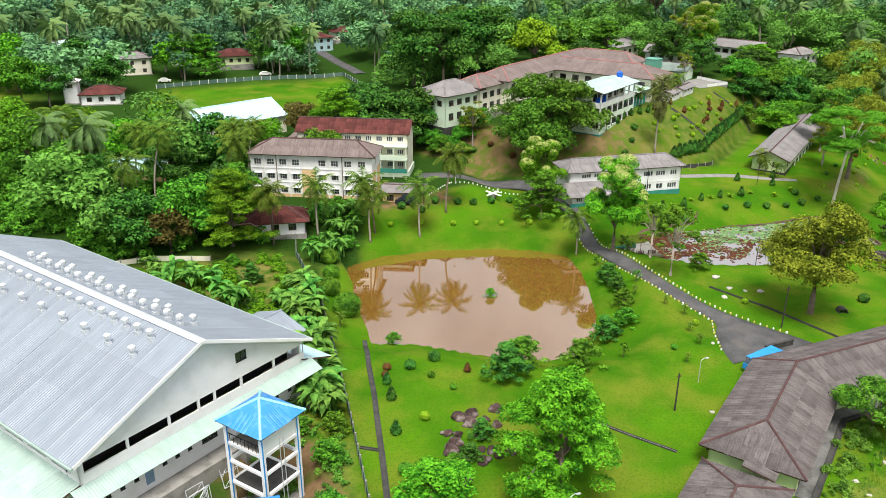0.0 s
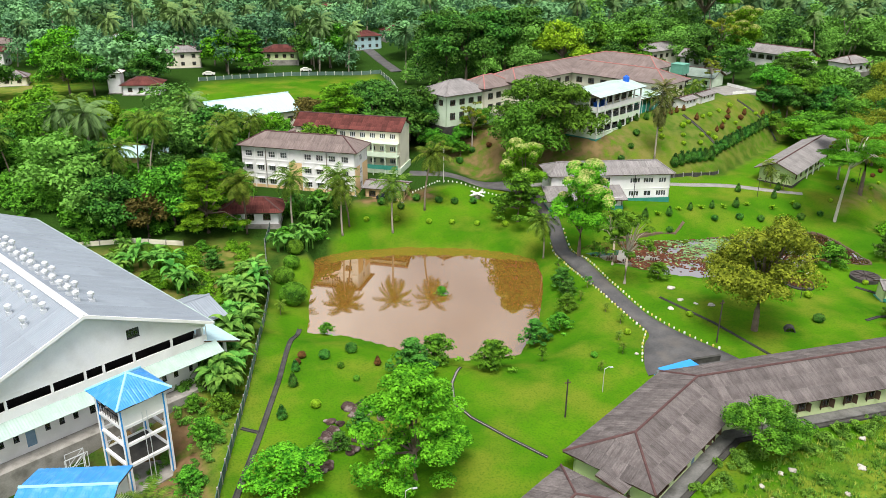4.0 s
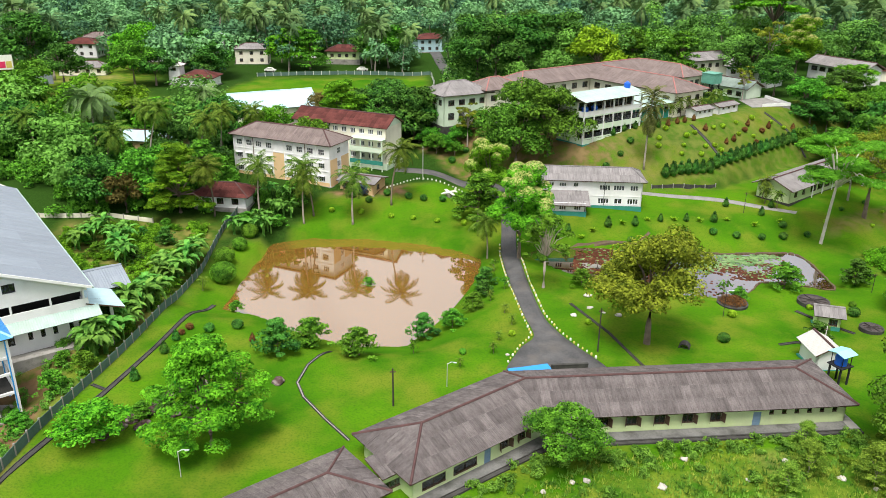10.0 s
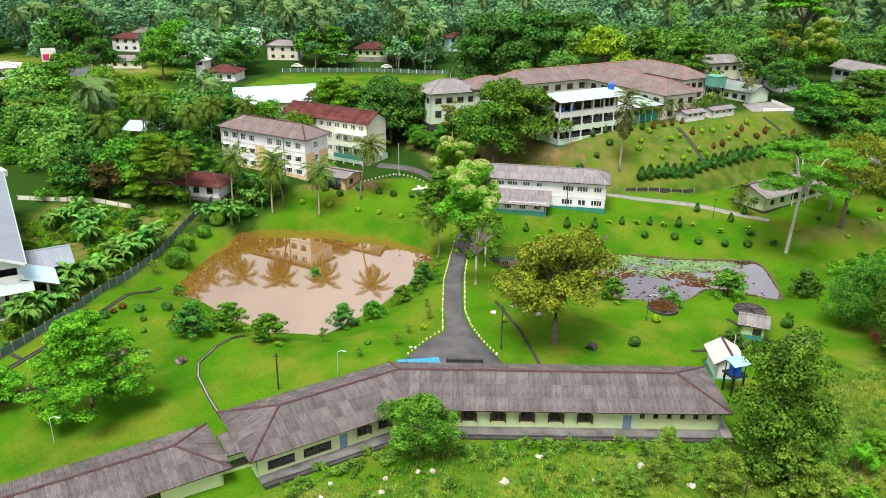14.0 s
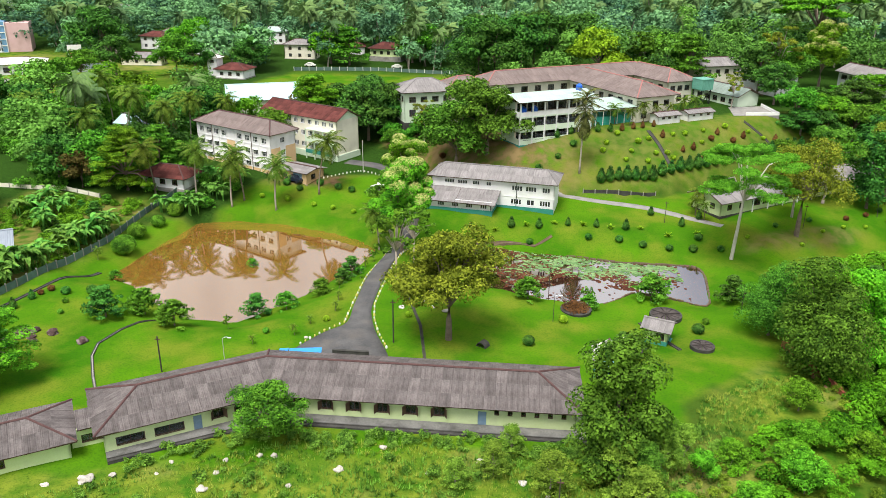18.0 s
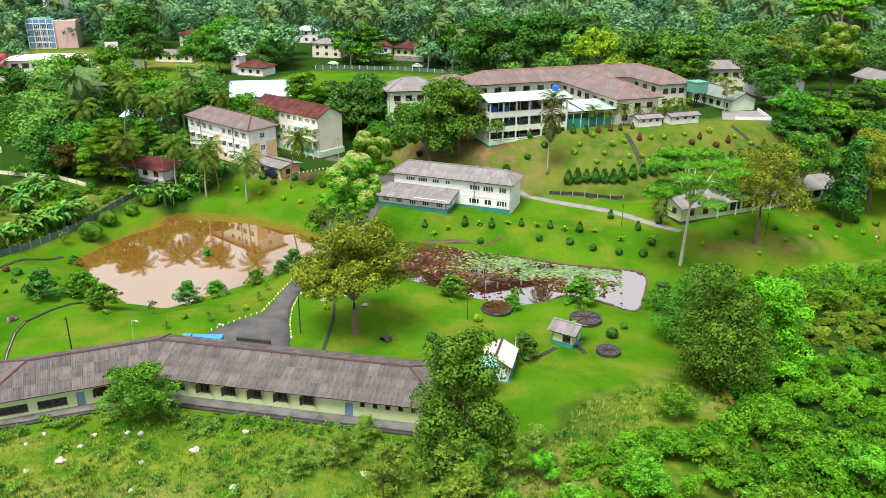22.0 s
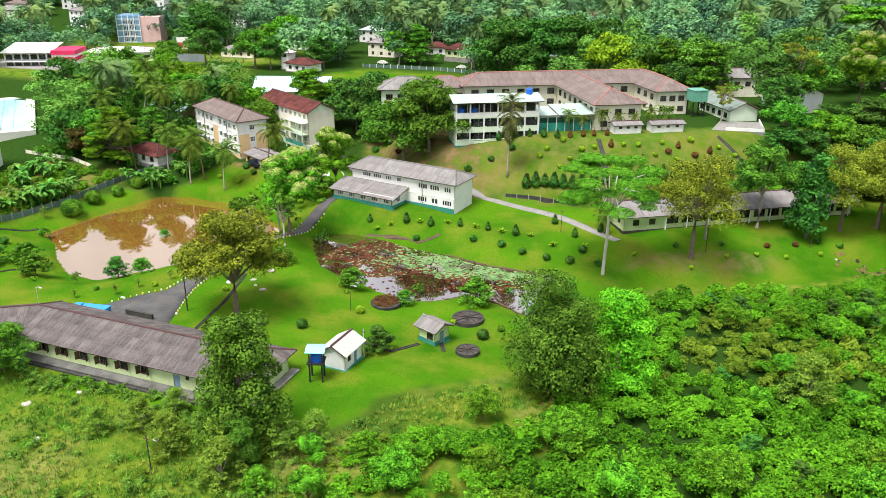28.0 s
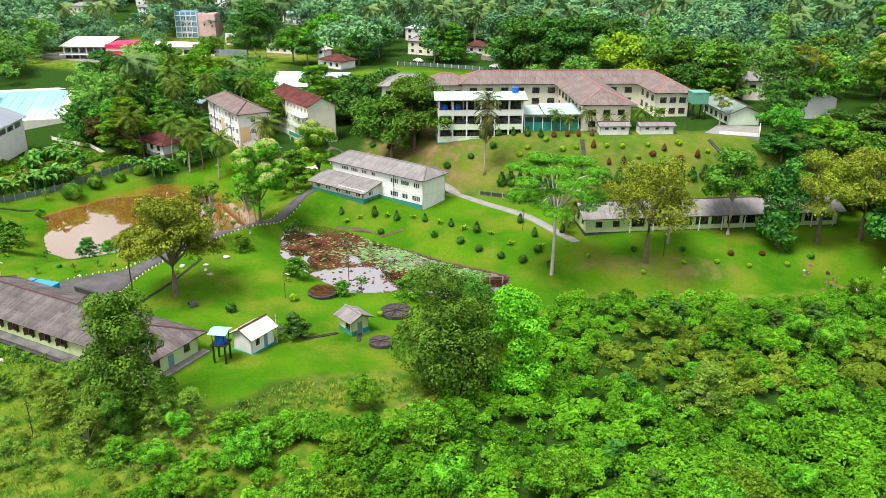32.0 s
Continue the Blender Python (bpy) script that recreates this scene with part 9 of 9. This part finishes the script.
SIGHT = [(-50, 193, 45, 15), (158, 250, 45, 9), (174, 246, 40, 10)] + [(hx + 4, hy + 2, 34, 9) for hx, hy in HOUSES] + [(-124, 275, 75, 17), (-100, 292, 70, 14), (-125, 345, 90, 12), (-80, 312, 60, 10), (-26, 300, 60, 10), (24, 350, 40, 12), (-10, 350, 40, 12), (20, 300, 90, 34), (-48, 276, 60, 20), (-55, 345, 50, 9), (-190, 425, 60, 16), (-240, 380, 80, 22), (-172, 345, 60, 12)]


def in_sight(x, y):
    """Off the lines from the village houses down to the campus."""
    k = np.ones(x.shape, bool)
    for hx, hy, reach, wide in SIGHT:
        d = math.hypot(70 - hx, 20 - hy)
        ux, uy = (70 - hx) / d, (20 - hy) / d
        along, side = (x - hx) * ux + (y - hy) * uy, np.abs((x - hx) * uy - (y - hy) * ux)
        k &= ~((along > -6) & (along < reach) & (side < wide))
    return k


far, mid_far = [], []
for q in range(6):
    hh, rr_ = ((12, 5.6), (13, 6.2), (11, 6.0), (14, 5.4), (15, 4.4), (12.5, 6.4))[q]
    pf = crown(np.random.default_rng(80 + q), ("lobed", "lobed", "layered", "lobed", "column", "lobed")[q], hh, rr_)
    far.append(leaves(np.random.default_rng(90 + q), pf, 420, 1.15, 0.2, 0.35, 0.8, 0.35, 3))
    mid_far.append(leaves(np.random.default_rng(190 + q), pf, 1100, 0.72, 0.2, 0.35, 0.85, 0.45, 3))
x, y = scatter(rng, 12000, -460, 420, 180, 640, lambda x, y: free(x, y) & in_sight(x, y) & (np.hypot((x - 70) * 0.7, y - 60) < 540) & (np.hypot(x - 70, y - 60) > 150) & (x - 70 < 60 + 0.75 * (y - 40)) & (70 - x < 60 + 1.15 * (y - 40)))
# keep a spacing between the crowns
cell = {}
keep = []
for i in range(len(x)):
    key = (int(x[i] // 8.6), int(y[i] // 8.6))
    if key not in cell:
        cell[key] = i
        keep.append(i)
keep = np.array(keep)
x, y = x[keep], y[keep]
n = len(x)
pick = rng.integers(0, 6, n)
turn, scale = rng.uniform(0, 6.28, n), rng.uniform(0.65, 1.35, n)
tone = np.clip(rng.normal(0.52, 0.36, n), 0, 1)
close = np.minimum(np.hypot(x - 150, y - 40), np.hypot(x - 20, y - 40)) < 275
# trees farther off than 275 m get the leaves with haze in their colour
for k, protos, m_, mat in ((~close, far, 420, F_HAZEWOODS), (close, mid_far, 1100, F_WOODS)):
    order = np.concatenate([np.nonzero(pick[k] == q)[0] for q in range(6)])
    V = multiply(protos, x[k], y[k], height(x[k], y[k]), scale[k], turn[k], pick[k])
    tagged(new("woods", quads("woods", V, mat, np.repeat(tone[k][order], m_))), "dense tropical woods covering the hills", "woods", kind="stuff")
# coconut palms standing among the woods
pv = np.array([v.co[:] for v in PROTO["palm_c"][1][1].vertices]).reshape(-1, 4, 3)[::2]
pv = pv + (pv - pv.mean(1, keepdims=True)) * np.array([0.45, 0.45, 0.2])
tv = Shape().tube([(0, 0, -0.5), (1.1, 0, 7), (3.0, 0, 13.6)], [0.3, 0.2, 0.15], 5, False)
tq = np.array([[tv.v[i] for i in f] for f in tv.f])
px, py = scatter(rng, 1300, -220, 330, 190, 520, lambda x, y: free(x, y) & in_sight(x, y) & (np.hypot((x - 70) * 0.8, y - 60) < 470) & (np.abs(x - 70) < 60 + 0.75 * (y - 40)) & (np.sin(x * 0.03 + 1) + np.cos(y * 0.035) + rng.normal(size=x.shape) * 0.5 > 0))
px, py = px[:330], py[:330]
sc, tn = rng.uniform(0.95, 1.35, len(px)), rng.uniform(0, 6.28, len(px))
zz = np.zeros(len(px), int)
pt = np.repeat(np.clip(rng.normal(0.45, 0.3, len(px)), 0, 1), len(pv))
tagged(new("palm_grove", quads("palm_grove", multiply([pv], px, py, height(px, py), sc, tn, zz), F_HAZEPALM, pt)), "coconut palm crowns rising above the woods", "palms", kind="stuff")
tagged(new("palm_grove", quads("palm_grove", multiply([tq], px, py, height(px, py), sc, tn, zz), M_BARKPALE)), "slender coconut palm trunks among the woods", "palms", kind="stuff")

# scrub in the east and along the front
SCRUB = [(108, 112), (118, 116), (122, 120), (127, 132), (128, 153), (138, 158), (158, 168), (180, 186), (260, 230), (260, 40), (120, 40), (98, 62), (104, 92)]
CLEARING = [(101, 97), (112, 100.5), (122, 106), (121.5, 119), (112, 113), (103, 108)]
low = []
for q in range(4):
    g = np.random.default_rng(110 + q)
    pf = [(g.uniform(-0.9, 0.9), g.uniform(-0.9, 0.9), g.uniform(0.5, 1.7), s_, s_, s_ * 0.7) for s_ in g.uniform(0.45, 0.85, 8)]
    low.append(leaves(g, pf, 290, 0.35, 0.4, 0.45, 0.75, 0.6, 3))
dome = []
for q in range(5):
    g = np.random.default_rng(210 + q)
    pf = []
    for k in range(13):
        e, a_ = math.asin(g.uniform(0.05, 1.0)), g.uniform(0, 6.283)
        s_ = g.uniform(0.3, 0.52)
        pf.append((0.72 * math.cos(e) * math.cos(a_), 0.72 * math.cos(e) * math.sin(a_), 0.25 + 0.85 * math.sin(e), s_, s_, s_ * 0.7))
    dome.append(leaves(g, pf, 430, 0.24, 0.3, 0.4, 0.75, 0.5, 3))
x, y = scatter(rng, 16000, 84, 245, 58, 225, lambda x, y: ((inside_dist(SCRUB, x, y) < 0) | ((x > 86) & (x < 108) & (y > 72) & (y < 97) & (rng.random(x.shape) < 0.25))) & (inside_dist(CLEARING, x, y) > 0.5) & (np.hypot(x - 164, y - 40) < 190))
cell, keep = {}, []
for i in range(len(x)):
    key = (int(x[i] // 1.95), int(y[i] // 1.95))
    if key not in cell:
        cell[key] = i
        keep.append(i)
x, y = x[keep], y[keep]
n = len(x)
dense = np.clip(0.5 + 0.5 * np.sin(x * 0.13 + 1.5 * np.sin(y * 0.11)) * np.cos(y * 0.17), 0, 1)
scale = rng.uniform(0.9, 1.6, n) * (0.85 + 0.55 * dense)
mound = np.clip(np.sin(x * 0.42 + 1.7 * np.sin(y * 0.23)) * np.sin(y * 0.5 + 1.1 * np.sin(x * 0.19)), 0, 1) * (inside_dist(SCRUB, x, y) < -3)
pick, turn = rng.integers(0, 5, n), rng.uniform(0, 6.28, n)
patchy = 0.5 + 0.5 * np.sin(x * 0.21 + 2.0 * np.sin(y * 0.13)) * np.sin(y * 0.24 + 1.3 * np.cos(x * 0.09))
tone = np.clip(0.15 + 0.5 * patchy + rng.normal(size=n) * 0.3, 0, 1)
band = ss(124, 132, y - 0.4 * (x - 140)) * ss(160, 150, y - 0.4 * (x - 140)) * ss(132, 142, x)
dry = (np.sin(x * 0.11 + 0.7) * np.cos(y * 0.15 + x * 0.05) + rng.normal(size=n) * 0.35 + 0.75 * band > 0.75) | ((x < 125) & (y < 119) & (y > 0.5 * x + 44)) | (x < 107)
for k, mat, lab in ((~dry, F_THICKET, "thick green scrub with mixed leaves"), (dry, F_DRY, "dry olive yellow scrub")):
    order = np.concatenate([np.nonzero(pick[k] == q)[0] for q in range(5)])
    tagged(new("scrub", quads("scrub", multiply(dome, x[k], y[k], height(x[k], y[k]) - 0.25 + 1.3 * mound[k], scale[k] * np.where(dry[k], np.where(band[k] > 0.3, 0.8, 0.45), 1.0), turn[k], pick[k]), mat, np.repeat(tone[k][order], 430))), lab, "scrub", kind="stuff")
# larger bushes rising from the scrub
R2 = random.Random(12)
for k in range(80):
    bx, by = R2.uniform(108, 215), R2.uniform(84, 185)
    if inside_dist(SCRUB, bx, by) < -2 and math.hypot(bx - 131, by - 119) > 12:
        plant(R2.choice(("scrub_a", "scrub_b", "scrub_a", "small_dark", "scrub_c")), "scrub_tree", "leafy young tree rising from the scrub", T, bx, by, R2.uniform(0.5, 0.85), R2.uniform(0, 360), "young trees in the scrub")
for bx, by, s in ((104, 92, 0.55), (108, 95, 0.6), (101, 86, 0.6), (117, 99, 0.5), (107, 86, 0.7), (114, 91, 0.7), (122, 97, 0.8), (130, 103, 0.8), (136, 96, 0.9), (145, 103, 0.8), (152, 98, 0.9), (160, 106, 0.8), (127, 89, 0.8)):
    plant(R2.choice(("scrub_a", "scrub_b", "scrub_c")), "scrub_tree", "leafy young tree rising from the scrub", T, bx, by, s, R2.uniform(0, 360), "young trees in the scrub")

# rough grass before the long block and the clearing
g = np.random.default_rng(140)
tuft = []
for q in range(3):
    b = []
    for k in range(9):
        a, e, L = g.uniform(0, 6.28), g.uniform(0.7, 1.4), g.uniform(0.25, 0.55)
        o_ = np.array([g.uniform(-0.15, 0.15), g.uniform(-0.15, 0.15), -0.03])
        d = np.array([math.cos(a) * math.cos(e), math.sin(a) * math.cos(e), math.sin(e)]) * L
        s_ = np.array([-math.sin(a), math.cos(a), 0]) * 0.035
        b.append([o_ - s_, o_ + s_, o_ + d])
    tuft.append(np.array(b))
CLEAR = [(16, 70), (104, 70), (106, 96), (116, 106), (125, 113), (119, 116), (107, 107.5), (104, 98.5), (96, 91.5), (92.5, 94.5), (60, 94.5), (44, 86), (30, 78)]
x, y = scatter(rng, 30000, 14, 128, 68, 124, lambda x, y: inside_dist(CLEAR, x, y) < 0)
n = len(x)
tone = np.sin(x * 0.21) * np.cos(y * 0.26) + rng.normal(size=n) * 0.6
for k, mat, lab in ((tone < 0.3, F_SCRUB, "rough green grass tufts"), (tone >= 0.3, F_GRASS, "dry yellowish grass tufts")):
    m_ = int(k.sum())
    tagged(new("rough_grass", quads("rough_grass", multiply(tuft, x[k], y[k], height(x[k], y[k]), rng.uniform(0.6, 1.5, m_), rng.uniform(0, 6.28, m_), rng.integers(0, 3, m_)), mat)), lab, "grass", kind="stuff")
x, y = scatter(rng, 1000, 16, 126, 70, 120, lambda x, y: (inside_dist(CLEAR, x, y) < 0) & (np.sin(x * 0.3) * np.sin(y * 0.4 + 1) > -0.1))
bx = np.linspace(44, 92, 120)
x, y = np.concatenate([x, bx + rng.normal(size=120) * 0.4]), np.concatenate([y, np.interp(bx, [44, 56, 92], [87.6, 95.2, 95.4]) + rng.normal(size=120) * 0.7])
n = len(x)
tagged(new("weeds", quads("weeds", multiply(low, x, y, height(x, y) - 0.1, rng.uniform(0.25, 0.62, n), rng.uniform(0, 6.28, n), rng.integers(0, 4, n)), F_SCRUB)), "leafy weeds in the rough grass and beside the drain", "weeds", kind="stuff")
# weeds in the dirt yard between the sports hall and the fence
x, y = scatter(rng, 420, -15, 3, 92, 126, lambda x, y: (x < np.interp(y, [92, 108, 121, 126], [-2.8, 0.2, 2.6, 3.4])) & (x > -12 + 0.1 * (y - 92)) & (np.sin(x * 0.7 + 1) * np.sin(y * 0.35) + rng.normal(size=x.shape) * 0.4 > -0.05))
n = len(x)
tagged(new("weeds", quads("weeds", multiply(low, x, y, height(x, y) - 0.1, rng.uniform(0.2, 0.6, n), rng.uniform(0, 6.28, n), rng.integers(0, 4, n)), F_SCRUB)), "tall weeds in the dirt yard beside the fence", "weeds", kind="stuff")
# garden crops beyond the fence
x, y = scatter(rng, 900, -20, 6, 126, 178, lambda x, y: (inside_dist(GARDEN, x, y) < 0) & (np.sin(x * 0.45 + 1) * np.sin(y * 0.22) > -0.25))
n = len(x)
tagged(new("crops", quads("crops", multiply(low, x, y, height(x, y) - 0.1, rng.uniform(0.4, 0.8, n), rng.uniform(0, 6.28, n), rng.integers(0, 4, n)), F_BRIGHT)), "leafy vegetable plants growing in the garden", "crops", kind="stuff")
# undergrowth at the feet of the western trees
x, y = scatter(rng, 1100, -60, 20, 178, 262, lambda x, y: (inside_dist(LAWN, x, y) > 1) & ~((x > 4) & (y > 184) & (y < 222) & (x > 8)) & (inside_dist(FIELD, x, y) > 2) & off_pool(x, y))
n = len(x)
tagged(new("undergrowth", quads("undergrowth", multiply(low, x, y, height(x, y) - 0.2, rng.uniform(0.8, 1.8, n), rng.uniform(0, 6.28, n), rng.integers(0, 4, n)), F_MID)), "thick undergrowth beneath the trees", "undergrowth", kind="stuff")

# water lilies
pad = np.array([[[0.5 * math.cos(a), 0.5 * math.sin(a), 0.0] for a in np.linspace(0.25, 6.03, 8)]])
x, y = scatter(rng, 26000, 64, 118, 136, 165, lambda x, y: (inside_dist(POND_B, x, y) < -0.5) & ((y > 147.5 + 2.5 * np.sin(x * 0.35)) | (rng.random(x.shape) < 0.06)) & (np.sin(x * 0.55) * np.cos(y * 0.8 + x * 0.2) + rng.normal(size=x.shape) * 0.5 > -0.15) & (x > 72 + 0.35 * (y - 150)) & (x < 113))
n = len(x)
k = rng.random(n) < 0.16 + 0.74 * ss(80, 92, x) * ss(148, 153, y - 0.5 * np.sin(x * 0.7) * 3)
for k, mat, lab in ((k, F_LILY, "green water lily pads floating on the pond"), (~k, F_LILYRED, "reddish decaying lily pads floating on the pond")):
    m_ = int(k.sum())
    tagged(new("lily_pads", quads("lily_pads", multiply([pad], x[k], y[k], np.full(m_, WATER_B + 0.015) + rng.uniform(0, 0.03, m_), rng.uniform(0.28, 0.7, m_), rng.uniform(0, 6.28, m_), np.zeros(m_, int)), mat)), lab, "lily pads", kind="stuff")


# ---- ruins at the scrub's edge ----
M_BRICKRED = material("crumbling_red_brick", (0.20, 0.055, 0.032), (0.32, 0.11, 0.065), 1.2, 0.95, 0.5, spread=0.25)


def ruined_wall(a, b, hgt, label):
    """Courses of loose bricks along a line, worn down at the top."""
    r_ = random.Random(8)
    t = thing("ruined_wall", label, "brick wall", pose(0, 0, 0))
    d = Vector((b[0] - a[0], b[1] - a[1], 0))
    L, ang = d.length, math.degrees(math.atan2(d.y, d.x))
    me = Shape().box(-0.34, -0.15, 0, 0.34, 0.15, 0.24).mesh("brick_block", M_BRICKRED)
    s = 0.0
    while s < L:
        k = int(hgt / 0.26 * (0.35 + 0.65 * abs(math.sin(s * 0.55 + 1)))) + r_.randint(0, 1)
        x_, y_ = a[0] + d.x * s / L, a[1] + d.y * s / L
        for c in range(k):
            part("brick_block", me, t, m=pose(x_ + r_.uniform(-0.03, 0.03), y_ + r_.uniform(-0.03, 0.03), gz(x_, y_) - 0.08 + 0.26 * c, 0, 0, ang + r_.uniform(-4, 4)))
        s += 0.72


ruined_wall((122.6, 125.8), (125.7, 110.0), 1.3, "broken low red brick wall at the edge of the scrub")


def debris_heap(x, y, n, spread_x, spread_y, label, mats):
    r_ = random.Random(int(x))
    t = thing("debris_heap", label, "debris heap", pose(x, y, gz(x, y)))
    for i in range(n):
        u, v = r_.gauss(0, spread_x), r_.gauss(0, spread_y)
        s_ = r_.uniform(0.2, 0.75)
        zz_ = gz(x + u, y + v) - gz(x, y)
        b_ = Shape().tube([(0, 0, -0.3 * s_), (0.1 * s_, 0, 0.1 * s_), (0, 0.1 * s_, 0.5 * s_)], [s_ * 0.7, s_ * r_.uniform(0.6, 0.8), s_ * 0.3], 6)
        part("rubble", b_.mesh("rubble", r_.choice(mats)), t, m=pose(u, v, zz_, r_.uniform(-20, 20), r_.uniform(-20, 20), r_.uniform(0, 360)))


debris_heap(168, 181, 46, 3.2, 1.4, "heap of reddish earth and stone rubble", (M_DIRT, M_ROCK, M_ROCKPALE, M_DIRT))
debris_heap(124.2, 118.5, 26, 1.0, 2.6, "reddish brick rubble beside the ruined wall", (M_DIRT, M_BRICKRED, M_ROCK))
wl_ = thing("low_wall", "long low dark weathered wall behind the long block", "wall", pose(59.9, 113.6, gz(62, 113.6)))
part("footing", Shape().box(0, -0.16, -0.3, 4.9, 0.16, 0.85).mesh("footing", M_DARKCONC), wl_)
part("coping", Shape().box(-0.04, -0.2, 0.853, 4.94, 0.2, 0.95).mesh("coping", M_DARKCONC), wl_)
